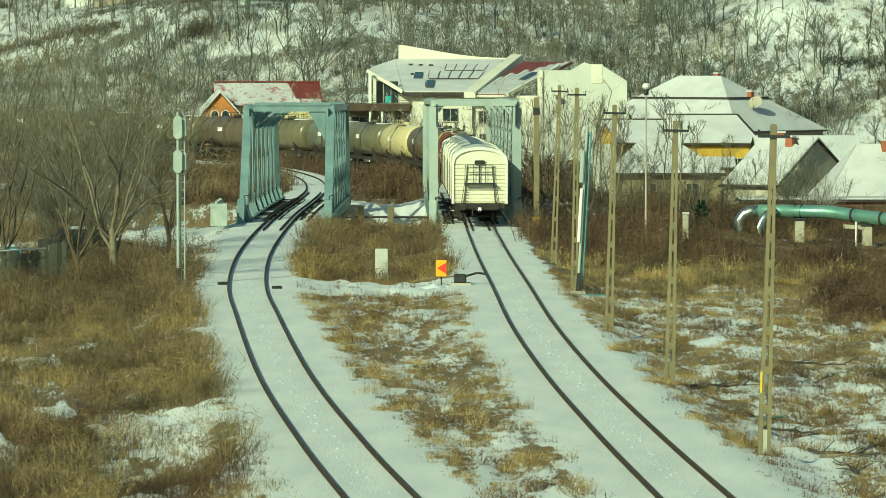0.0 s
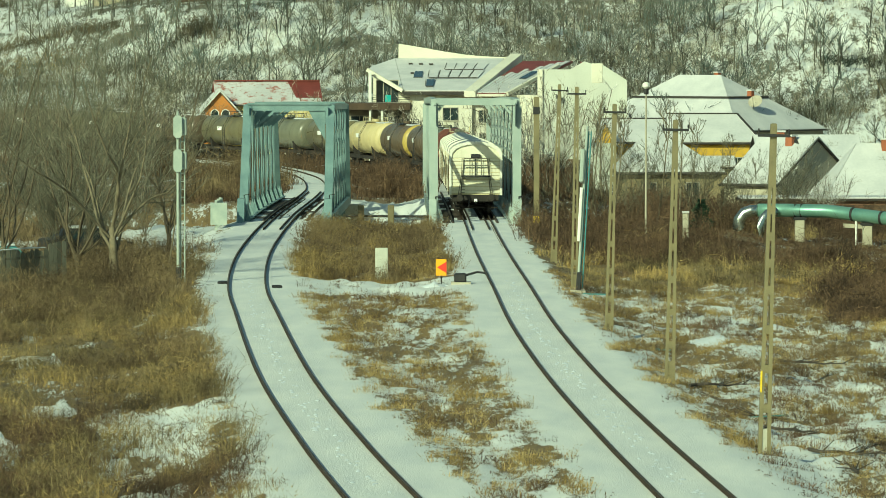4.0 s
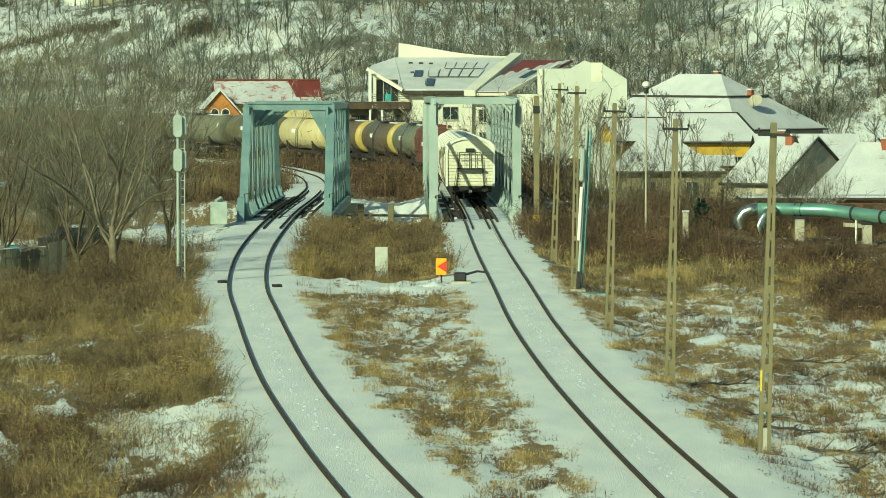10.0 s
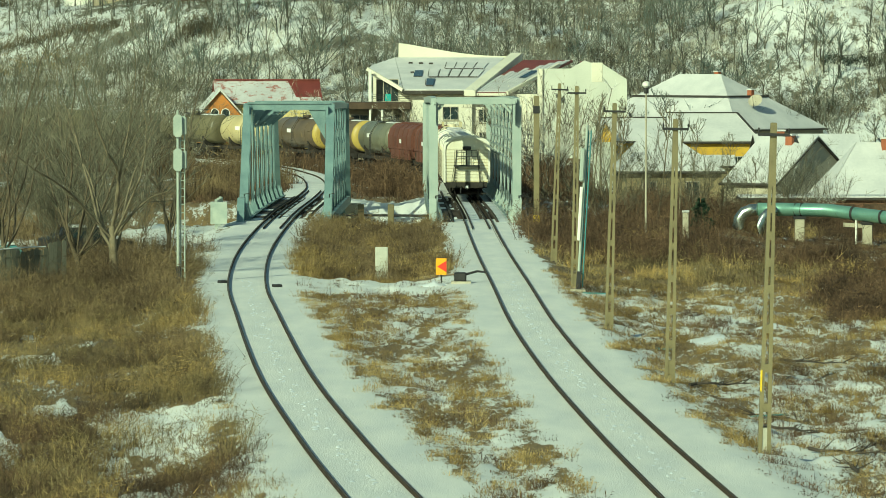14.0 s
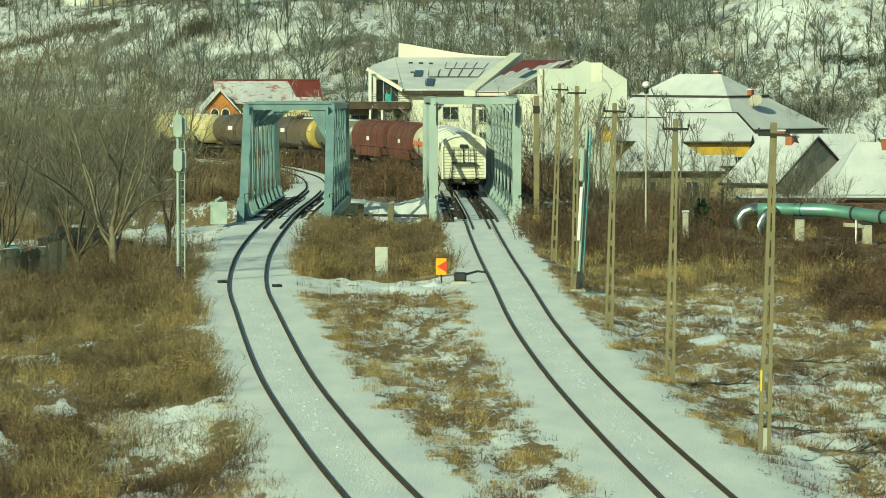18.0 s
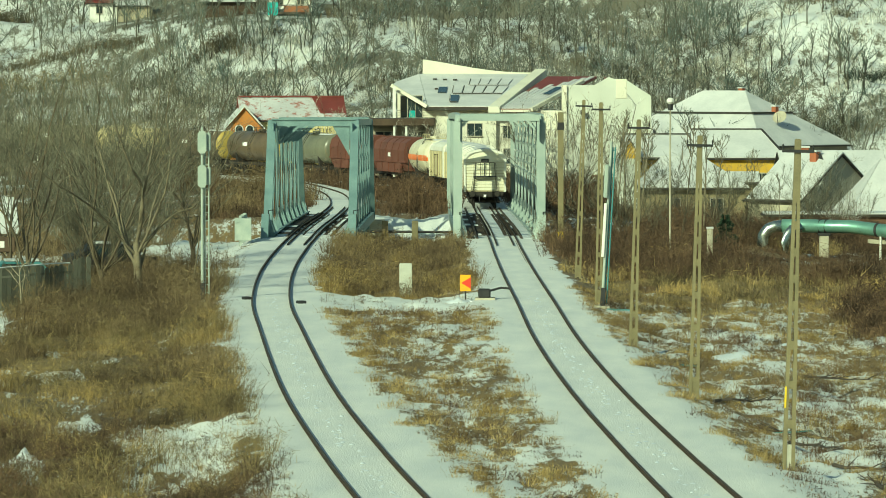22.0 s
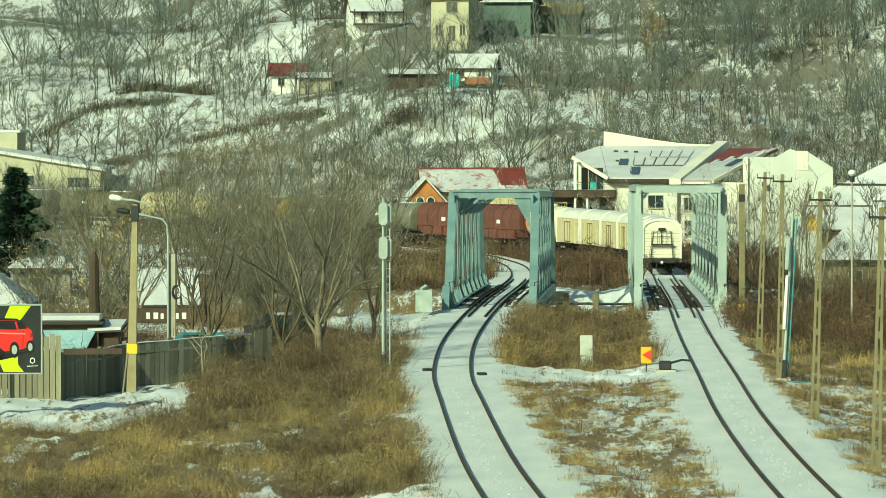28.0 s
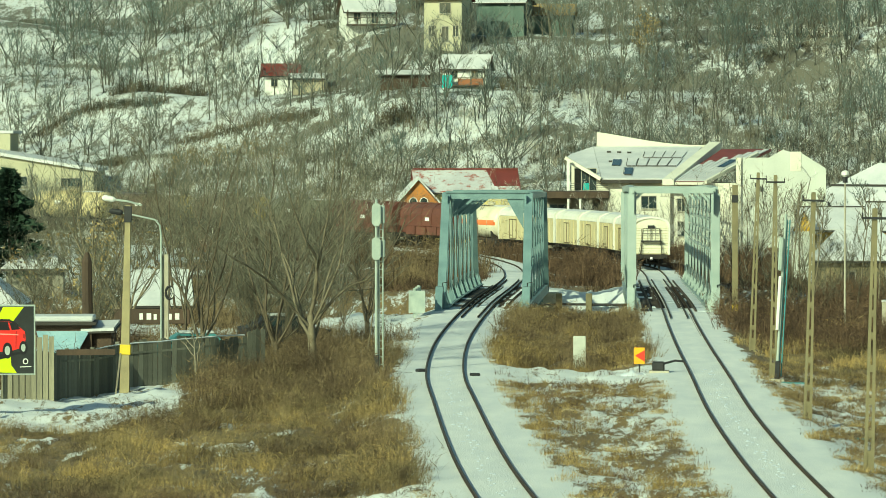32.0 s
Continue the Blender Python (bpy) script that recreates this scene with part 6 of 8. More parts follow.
def gate_boards():
    t = thing("gate_panel", pose(-23.5, 167.4, lz(-23.5, 167.4), 0, 0, 12), "tall weathered planks beside low pale boards of the fence", "planks")
    rng = random.Random(8)
    for k in range(4):
        x = -0.3 + k * 0.23
        part("plank", Shape().box(x - 0.1, x + 0.1, -0.03, 0.03, -0.2, 2.55 - 0.12 * rng.random()), GATE_WOOD, t)
    for k in range(8):
        x = -2.2 + k * 0.24
        part("plank", Shape().box(x - 0.1, x + 0.1, -0.03, 0.03, -0.2, 1.1 - 0.1 * rng.random()), GATE_WOOD, t)
    part("top_rail", Shape().box(0.6, 2.9, -0.02, 0.10, 1.72, 1.95), DARK_WOOD, t)


gate_boards()


def sheds():
    t = thing("shed", pose(-24.2, 180, lz(-24.2, 180), 0, 0, 5), "dark patched shed with snow on its flat roof", "shed")
    part("wall", Shape().box(-1.3, 1.1, -1.2, 1.2, -0.3, 2.35), DARK_WOOD, t)
    part("roof", Shape().box(-1.7, 1.3, -1.5, 1.4, 2.35, 2.48), GUTTER, t)
    part("roof_snow", Shape().box(-1.65, 1.2, -1.45, 1.35, 2.484, 2.72, 0.06), ROOF_SNOW, t)
    part("tarpaulin", Shape().sheet([(-0.9, -2.1, 1.35), (0.5, -2.1, 1.15), (1.0, -1.22, 2.1), (-1.2, -1.22, 2.1)], 0.04), mat("blue_tarp", (0.34, 0.50, 0.55), (0.22, 0.36, 0.42), 0.5, 1, 10, 0.2), t, "pale blue sheet leaning on the front")
    a = thing("lean_to", pose(-22.9, 180, lz(-22.9, 180)), "small dark lean-to with a snowy sheet roof", "shed")
    part("wall", Shape().box(-0.5, 0.7, -0.8, 0.8, -0.3, 2.0), DARK_WOOD, a)
    part("roof", Shape().sheet([(-0.6, -1.2, 2.05), (0.9, -1.2, 2.1), (0.9, 1.0, 2.35), (-0.6, 1.0, 2.3)], 0.06), GUTTER, a)
    part("roof_snow", Shape().sheet([(-0.55, -1.15, 2.2), (0.85, -1.15, 2.25), (0.85, 0.95, 2.5), (-0.55, 0.95, 2.45)], 0.13), ROOF_SNOW, a)


sheds()


def billboard():
    """Advertising hoarding: dark poster with lime bands and a red car."""
    x, y = -23.7, 156.5
    t = thing("billboard", pose(x + 0.42, y, lz(x, y) + 0.62, 0, 0, 6), "dark billboard poster with lime bands and a red car", "billboard")
    w = 2.6
    part("frame", Shape().box(-w, 1.08, -0.04, 0.06, 1.0, 3.58, 0.01), GALV, t)
    face = part("poster", Shape().box(-w + 0.06, 1.02, -0.055, -0.042, 1.06, 3.52), mat("poster_black", (0.03, 0.035, 0.035), (0.02, 0.022, 0.022), 0.35, 1, 8, 0.0), t)
    lime = mat("poster_lime", (0.62, 0.80, 0.03), (0.55, 0.72, 0.03), 0.35, 1, 8, 0.0)
    red = mat("poster_red", (0.75, 0.03, 0.03), (0.62, 0.02, 0.02), 0.35, 1, 8, 0.0)
    black = mat("poster_dark", (0.015, 0.015, 0.018), None, 0.35, 1, 8, 0.0)

    def flat(name, pts, m, layer):
        part(name, Shape().slab(pts, "y", -0.055 - 0.004 * layer, -0.052 - 0.004 * layer), m, face)
    flat("lime_band", [(-0.35, 2.95), (0.25, 2.95), (0.66, 3.50), (-0.10, 3.50)], lime, 1)
    flat("lime_band", [(-1.4, 2.7), (-0.9, 2.7), (-0.55, 3.5), (-1.2, 3.5)], lime, 1)
    flat("lime_band", [(-0.50, 1.50), (0.18, 1.66), (0.20, 1.35), (0.40, 1.08), (-0.35, 1.10)], lime, 1)
    flat("car_body", [(-2.3, 1.9), (-0.5, 1.83), (0.2, 1.88), (0.62, 2.02), (0.73, 2.3), (0.70, 2.60), (0.52, 2.74), (0.32, 2.94), (0.05, 3.05), (-0.9, 3.05), (-1.4, 2.8), (-2.3, 2.6)], red, 2)
    flat("car_window", [(-0.95, 2.66), (0.10, 2.64), (0.55, 2.68), (0.36, 2.87), (0.08, 2.97), (-0.75, 2.98)], black, 3)
    flat("car_sill", [(-2.3, 1.62), (-0.4, 1.55), (-0.25, 1.80), (-0.5, 2.0), (-1.0, 1.9), (-2.3, 1.9)], black, 3)
    flat("car_pillar", [(0.16, 2.63), (0.22, 2.63), (0.14, 2.92), (0.08, 2.93)], red, 4)
    flat("car_roof_line", [(-1.0, 3.0), (0.1, 2.98), (0.40, 2.84), (0.50, 2.72), (0.42, 2.90), (0.14, 3.05), (-1.0, 3.07)], black, 4)
    flat("car_light", [(0.62, 2.36), (0.71, 2.34), (0.70, 2.52), (0.63, 2.52)], mat("poster_dark_red", (0.30, 0.02, 0.02), None, 0.35, 1, 8, 0.0), 4)
    flat("car_shine", [(-0.9, 2.50), (0.46, 2.46), (0.46, 2.50), (-0.9, 2.56)], mat("poster_pink", (0.85, 0.28, 0.24), None, 0.35, 1, 8, 0.0), 4)
    flat("car_door_line", [(0.36, 2.0), (0.375, 2.0), (0.39, 2.62), (0.375, 2.62)], black, 5)
    flat("road_shade", [(-2.3, 1.50), (-0.5, 1.52), (0.5, 1.78), (0.62, 1.86), (-0.3, 1.75), (-2.3, 1.7)], black, 3)
    for cx, cz, r in ((0.06, 1.90, 0.30), (0.64, 2.0, 0.25)):
        flat("car_wheel", [(cx + 0.6 * r * math.cos(a), cz + r * math.sin(a)) for a in np.linspace(0, math.tau, 16)[:-1]], black, 4)
        flat("car_hub", [(cx + 0.34 * r * math.cos(a), cz + 0.58 * r * math.sin(a)) for a in np.linspace(0, math.tau, 12)[:-1]], GALV, 5)
    flat("round_emblem", [(0.72 + 0.10 * math.cos(a), 1.50 + 0.11 * math.sin(a)) for a in np.linspace(0, math.tau, 16)[:-1]], WHITE_PAINT, 1)
    flat("round_emblem", [(0.72 + 0.065 * math.cos(a), 1.50 + 0.075 * math.sin(a)) for a in np.linspace(0, math.tau, 16)[:-1]], black, 2)
    flat("text_bar", [(0.52, 1.28), (0.92, 1.30), (0.92, 1.32), (0.52, 1.31)], WHITE_PAINT, 1)
    for x2 in (-2.2, -1.2):
        part("leg", Shape().box(x2 - 0.08, x2 + 0.08, 0.08, 0.22, -1.0, 3.4), GREY_WOOD, t)


billboard()


# ---- low town behind the yard ----
house(-35.8, 222, 4, 7.0, 8, 0.9, 3.3, GREY_PLASTER, "low house with a pale snowy roof by the road", ends=(-3.9, 0.6), z=-1.6, under=GUTTER)
house(-42.5, 300, 6, 4.0, 5, 0.5, 1.5, GREY_WALL, "dark low house under a thick snowy roof", hip=1.5, z=-1.6, under=GUTTER)
house(-28.2, 250, 12, 3.0, 5, -0.1, 1.6, GREY_WALL, "grey house with broad snowy roof behind the trees", z=-1.4, under=GUTTER)


def street_sign():
    t = thing("shop_sign", pose(-23.2, 203, -0.9), "long dark sign board with pale worn lettering", "sign")
    part("board", Shape().box(-1.8, 1.8, -0.06, 0.06, 1.4, 2.1, 0.02), DARK_WOOD, t)
    for k, (w, h) in enumerate(((0.16, 0.30), (0.22, 0.30), (0.14, 0.26), (0.20, 0.30), (0.18, 0.28), (0.2, 0.3))):
        x = -0.6 + 0.34 * k
        part("pale_bar", Shape().box(x, x + w, -0.075, -0.062, 1.6, 1.6 + h), WHITE_PAINT, t)
    for x in (-1.5, 1.5):
        part("post", Shape().box(x - 0.06, x + 0.06, 0.07, 0.19, -0.4, 2.1), DARK_WOOD, t)


street_sign()


def parked_car(x, y, turn, paint, label):
    t = thing("parked_car", pose(x, y, lz(x, y), 0, 0, turn), label, "car")
    part("body", Shape().slab([(-2.1, 0.35), (2.1, 0.35), (2.15, 0.75), (1.3, 0.88), (0.75, 1.4), (-0.9, 1.42), (-1.7, 0.95), (-2.1, 0.9)], "y", -0.85, 0.85), paint, t)
    part("windscreen", Shape().slab([(0.72, 1.33), (1.22, 0.9), (1.26, 0.9), (0.78, 1.36)], "y", -0.72, 0.72), GLASS, t)
    for s in (-1, 1):
        part("side_window", Shape().slab([(-1.4, 0.95), (1.0, 0.95), (0.65, 1.32), (-0.85, 1.34)], "y", min(s * 0.845, s * 0.865), max(s * 0.845, s * 0.865)), GLASS, t)
        for wx in (-1.3, 1.3):
            wheel = part("wheel", Shape().tube([(wx, s * 0.66, 0.32), (wx, s * 0.88, 0.32)], 0.32, 14), DARK_METAL, t)
    part("roof_snow", Shape().box(-0.85, 0.7, -0.7, 0.7, 1.425, 1.52, 0.03), ROOF_SNOW, t)


parked_car(-20.2, 195, 10, TEAL, "turquoise parked car with snow on its roof")
parked_car(-17.0, 204, 20, DARK_METAL, "dark parked car with snow on its roof")


def dead_trunk():
    t = thing("tree_stump", pose(-24.25, 187, lz(-24.25, 187)), "tall dark lopped tree trunk", "tree trunk")
    part("trunk", Shape().tube([(0, 0, -0.3), (0.03, 0, 2.5), (0, 0, 4.9), (0.02, 0, 5.3)], [0.27, 0.24, 0.22, 0.08], 9), DARK_WOOD, t)


dead_trunk()

# ---- on the hillside ----
def long_building():
    t = thing("warehouse", pose(0, 503, 0), "long pale yellow building with a snowy sloping roof", "building")
    part("wall", Shape().slab([(-84, -2), (-64.4, -2), (-64.4, 6.1), (-84, 9.3)], "y", 0, 9), BUILDING_YELLOW, t)
    part("roof_snow", Shape().sheet([(-85, -0.5, 9.7), (-63.8, -0.5, 6.25), (-63.8, 9.5, 6.45), (-85, 9.5, 9.9)], 0.38), ROOF_SNOW, t)
    part("upper_block", Shape().box(-84, -75.6, 9.2, 16, -2, 10.4), BUILDING_YELLOW, t)
    part("upper_roof", Shape().box(-84.5, -75.2, 9.1, 16.5, 10.4, 10.75, 0.05), ROOF_SNOW, t)
    window(t, -67.0, -0.005, 3.9, 2.6, 1.25, 2)
    window(t, -73.5, -0.005, 4.1, 2.6, 1.25, 2)


long_building()


def hill_house(x, y, turn, w, d, h, rise, wall, label, under, snow=ROOF_SNOW, wins=(), porch=False):
    z = lz(x, y)
    t = thing("hillside_house", pose(x, y, z, 0, 0, turn), label, "house")
    part("wall", Shape().slab([(-d / 2, -2), (d / 2, -2), (d / 2, h), (0, h + rise - 0.1), (-d / 2, h)], "x", -w / 2, w / 2), wall, t)
    roof_faces(t, "", w, d, h, h + rise, 0.45, 0.0, snow, under)
    for a in wins:
        window(t, a[0], -d / 2 - 0.005, a[1], a[2], a[3])
    if porch:
        p = part("porch_deck", Shape().box(-w / 2, w / 2, -d / 2 - 1.4, -d / 2, 0.2, 0.4), DARK_WOOD, t)
        for k in range(6):
            px = -w / 2 + k * w / 5
            part("porch_post", Shape().box(px - 0.07, px + 0.07, -d / 2 - 1.4, -d / 2 - 1.26, 0.4, h if k in (0, 5) else 1.3), DARK_WOOD, p)
        part("porch_rail", Shape().box(-w / 2, w / 2, -d / 2 - 1.38, -d / 2 - 1.30, 1.2, 1.3), DARK_WOOD, p)
    return t


DARK_GREEN = mat("dark_green_boards", (0.12, 0.17, 0.145), (0.08, 0.12, 0.10), 0.8, 0.8, 12, 0.15)
RED_BOARD = mat("reddish_boards", (0.33, 0.13, 0.06), (0.24, 0.09, 0.045), 0.8, 0.8, 12, 0.15)
OCHRE_BOARD = mat("ochre_roof_boards", (0.36, 0.25, 0.11), (0.26, 0.18, 0.08), 0.8, 0.8, 12, 0.15)
hill_house(-47.2, 562, 8, 4.4, 3.6, 2.5, 1.25, WHITE_PAINT, "small white hut with a bare dark red roof", RED_ROOF, RED_ROOF, ((-1, 0.8, 0.9, 1.0),))
hut = hill_house(-21.6, 533, -6, 5.4, 4.6, 2.6, 1.5, WHITE_PAINT, "white hut with snowy roof, reddish parapet and porch", DARK_WOOD, ROOF_SNOW, ((-1.3, 1.3, 0.9, 0.9), (1.3, 1.3, 0.9, 0.9)), True)
part("parapet", Shape().box(-0.6, 2.6, -3.75, -3.68, 0.4, 1.15), RED_BOARD, hut, "reddish brown board parapet")
part("hanging_sheet", Shape().box(-2.6, -1.3, -3.76, -3.70, 0.0, 1.6), TURQ, hut, "turquoise sheet hung on the porch")
hill_house(-36.9, 577, 14, 6.6, 5.4, 2.3, 2.0, WHITE_PAINT, "white chalet with dark wooden porch and snowy roof", DARK_WOOD, ROOF_SNOW, ((-1.8, 1.0, 1.0, 1.2), (0.6, 0.5, 1.0, 1.9)), True)
hill_house(-25.3, 562, -10, 5.0, 6, 6.0, 1.5, BUILDING_YELLOW, "tall pale yellow house with two storeys and red eaves", RED_ROOF, ROOF_SNOW, ((0.3, 3.9, 1.6, 1.5), (-1.5, 0.9, 0.9, 1.5), (0.3, 0.2, 1.0, 2.1), (1.7, 0.9, 0.8, 1.5)))
hill_house(-18.2, 572, -10, 6.4, 6, 4.2, 1.0, DARK_GREEN, "dark green house wing partly hidden by trees", DARK_WOOD, ROOF_SNOW)
hill_house(-11.8, 576, -4, 5.4, 5, 2.8, 1.3, DARK_GREEN, "dark green hut with an ochre board roof", OCHRE_BOARD, OCHRE_BOARD)
hill_house(-43.2, 556, 4, 4.2, 3.2, 1.9, 0.5, GREY_WOOD, "low grey wooden garden shed", DARK_WOOD, ROOF_SNOW)
hill_house(-29.6, 536, 2, 6.5, 3.0, 1.8, 0.4, DARK_WOOD, "long low dark wooden shed with snow along its roof", DARK_WOOD, ROOF_SNOW)
hill_house(54.5, 555, 2, 3.2, 3.0, 2.2, 0.3, GREY_WALL, "tiny pale hut on the snowy slope", DARK_WOOD, ROOF_SNOW)


def evergreen_bush():
    x, y = 13.6, 226.0
    t = thing("evergreen_bush", pose(x, y, lz(x, y)), "small dark green bush in brown scrub", "bush")
    part("stem", Shape().tube([(0, 0, -0.2), (0.02, 0, 0.9), (0, 0, 1.7)], [0.06, 0.04, 0.015], 6), DARK_WOOD, t)
    rng = np.random.default_rng(6)
    n = 1400
    h = rng.uniform(0.25, 2.1, n)
    r = np.sqrt(rng.random(n)) * (1.05 - 0.42 * h) * (0.8 + 0.3 * np.sin(h * 9))
    a = rng.uniform(0, math.tau, n)
    p = np.stack([r * np.cos(a), r * np.sin(a), h], 1)
    d = np.stack([np.cos(a), np.sin(a), rng.uniform(-0.2, 0.7, n)], 1) * rng.uniform(0.08, 0.2, n)[:, None]
    w = rng.normal(0, 0.03, (n, 3))
    part("leaves", big_mesh("leaves", np.stack([p - w, p + w, p + d], 1).reshape(-1, 3), np.arange(3 * n).reshape(-1, 3), PINE), None, t)


evergreen_bush()


# ---- plants ----
def limb(rng, out, p, d, length, r, r_end, steps, level, wander, lift):
    """One bending branch in so many steps; gives its points and directions."""
    spots = [(p, d)]
    for k in range(steps):
        d = (d + Vector(rng.normal(0, wander, 3)) + Vector((0, 0, lift))).normalized()
        q = p + d * (length / steps)
        out.append((*p, *q, r + (r_end - r) * k / steps, r + (r_end - r) * (k + 1) / steps, level))
        p = q
        spots.append((p, d))
    return spots


def along(spots, u):
    k = min(len(spots) - 2, int(u * (len(spots) - 1)))
    f = u * (len(spots) - 1) - k
    return spots[k][0].lerp(spots[k + 1][0], f), spots[k][1]


def sideways(rng, d, open_by, lift):
    a = rng.uniform(0, math.tau)
    return (d * (1 - open_by) + Vector((math.cos(a), math.sin(a), rng.uniform(-0.2, 0.6))) * open_by + Vector((0, 0, lift))).normalized()


def fan_tree(rng, height, fork=0.2, limbs=5, boughs=6, twigs=6, sprays=3, r0=0.13, spread=0.55, leader=False, thin=0.008):
    """Branch pieces of a bare tree: a short trunk, a fan of limbs, boughs, twigs and fine sprays."""
    out = []
    stem = height * (0.85 if leader else fork)
    trunk = limb(rng, out, Vector((0, 0, -0.3)), Vector((rng.normal(0, 0.06), rng.normal(0, 0.06), 1)).normalized(), stem + 0.3, r0, r0 * (0.2 if leader else 0.62), 6 if leader else 5, 0, 0.05, 0.03)
    for i in range(limbs):
        u = rng.uniform(0.25, 0.98) if leader else rng.uniform(0.42, 1.0)
        p, d = along(trunk, u)
        a = i * math.tau / limbs + rng.uniform(-0.4, 0.4)
        tilt = spread * rng.uniform(0.3, 1.1)
        d = Vector((math.cos(a) * tilt, math.sin(a) * tilt, 1.0)).normalized()
        length = (height * (1 - u * 0.8) * 0.55 if leader else (height - stem * u) * rng.uniform(0.72, 1.12) / max(d.z, 0.55) ** 0.5)
        rl = r0 * (0.35 if leader else rng.uniform(0.22, 0.42))
        a1 = limb(rng, out, p, d, length, rl, thin * 1.6, 8, 1, 0.17, 0.04)
        for j in range(boughs):
            w = rng.uniform(0.22, 1.0)
            p2, d2 = along(a1, w)
            l2 = length * rng.uniform(0.28, 0.5) * (1.25 - 0.6 * w)
            a2 = limb(rng, out, p2, sideways(rng, d2, 0.5, 0.12), l2, max(rl * 0.4 * (1.1 - w), thin * 1.5), thin, 3, 2, 0.16, 0.05)
            for k in range(twigs):
                p3, d3 = along(a2, rng.uniform(0.2, 1.0))
                l3 = l2 * rng.uniform(0.25, 0.55)
                a3 = limb(rng, out, p3, sideways(rng, d3, 0.5, 0.12), l3, thin * 1.1, thin * 0.8, 2, 3, 0.2, 0.04)
                for e in range(sprays):
                    p4, d4 = along(a3, rng.uniform(0.2, 1.0))
                    limb(rng, out, p4, sideways(rng, d4, 0.5, 0.1), l3 * rng.uniform(0.3, 0.7), thin * 0.8, thin * 0.5, 1, 4, 0.2, 0.02)
    return np.array(out)


def prisms(b, k=3):
    """Triangular bars for branch pieces, all in one array."""
    p, q, ra, rb = b[:, 0:3], b[:, 3:6], b[:, 6], b[:, 7]
    d = q - p
    d /= np.linalg.norm(d, axis=1)[:, None] + 1e-9
    ref = np.where(np.abs(d[:, 2:3]) > 0.9, np.array([[1.0, 0, 0]]), np.array([[0, 0, 1.0]]))
    s = np.cross(d, ref)
    s /= np.linalg.norm(s, axis=1)[:, None]
    u = np.cross(s, d)
    rings = []
    for c, r in ((p, ra), (q, rb)):
        for i in range(k):
            a = i * math.tau / k
            rings.append(c + (s * math.cos(a) + u * math.sin(a)) * r[:, None])
    v = np.stack(rings, 1).reshape(-1, 3)
    o = np.arange(len(b))[:, None] * 2 * k
    f = np.concatenate([o + np.array([[i, (i + 1) % k, k + (i + 1) % k, k + i]]) for i in range(k)])
    return v, f


def blades(b):
    """Thin three-cornered slivers for the finest twigs."""
    p, q, r = b[:, 0:3], b[:, 3:6], b[:, 6]
    w = np.random.default_rng(len(b)).normal(0, 1, (len(b), 3))
    w *= (r / np.linalg.norm(w, axis=1))[:, None] * 1.5
    return np.stack([p - w, p + w, q], 1).reshape(-1, 3), np.arange(3 * len(b)).reshape(-1, 3)


def tree_meshes(seed, bark, twig, leaf=None, **kw):
    b = fan_tree(np.random.default_rng(seed), **kw)
    t, c = b[b[:, 8] < 2], b[b[:, 8] >= 2]
    v1, f1 = prisms(c[c[:, 8] < 3], 3)
    f1 = np.concatenate([f1[:, [0, 1, 2]], f1[:, [0, 2, 3]]])
    v2, f2 = blades(c[c[:, 8] >= 3])
    out = [("trunk", big_mesh("trunk", *prisms(t, 6), bark)), ("crown", big_mesh("crown", np.concatenate([v1, v2]), np.concatenate([f1, f2 + len(v1)]), twig))]
    if leaf:
        rng = np.random.default_rng(seed + 1)
        tips = c[c[:, 8] >= 3]
        tips = tips[rng.random(len(tips)) < 0.6]
        p = tips[:, 3:6][:, None, :] + rng.normal(0, 0.10, (len(tips), 3, 3))
        out.append(("dry_leaves", big_mesh("dry_leaves", p.reshape(-1, 3), np.arange(3 * len(tips)).reshape(-1, 3), leaf)))
    return out


def bare_tree(x, y, meshes, label, scale=1.0, turn=0.0, group=""):
    t = thing("bare_tree", pose(x, y, lz(x, y), 0, 0, turn), label, "tree", group)
    for name, me in meshes:
        o = part(name, me, None, t)
        o.scale = (scale,) * 3
    return t


BIG = tree_meshes(23, PALE_BARK, TWIG, height=8.6, fork=0.27, limbs=8, boughs=11, twigs=5, sprays=2, r0=0.195, spread=0.95, thin=0.0075)
BIG2 = tree_meshes(12, BARK, TWIG, height=8.4, fork=0.16, limbs=7, boughs=9, twigs=5, sprays=2, r0=0.15, spread=1.0, thin=0.0075)
BUSHY = tree_meshes(18, BARK, TWIG, height=5.4, fork=0.06, limbs=9, boughs=7, twigs=6, sprays=3, r0=0.07, spread=0.7, thin=0.0095)
SLIM = tree_meshes(13, PALE_BARK, TWIG, height=6.5, limbs=9, boughs=4, twigs=4, sprays=3, r0=0.06, leader=True, spread=0.55, thin=0.008)
FROST = tree_meshes(14, BARK, SNOW_TWIG, height=5.5, fork=0.10, limbs=8, boughs=7, twigs=6, sprays=3, r0=0.065, spread=0.65, thin=0.0105)
SMALL = tree_meshes(15, GREY_WOOD, PALE_BARK, height=3.2, limbs=8, boughs=3, twigs=3, sprays=0, r0=0.07, leader=True, spread=1.1, thin=0.012)
OAK = tree_meshes(16, BARK, TWIG, GRASS, height=8.0, fork=0.18, limbs=6, boughs=7, twigs=6, sprays=3, r0=0.15, spread=0.8, thin=0.018)
bare_tree(-13.6, 177, BIG, "large bare tree with pale forking limbs beside the track", 1.12, 30)
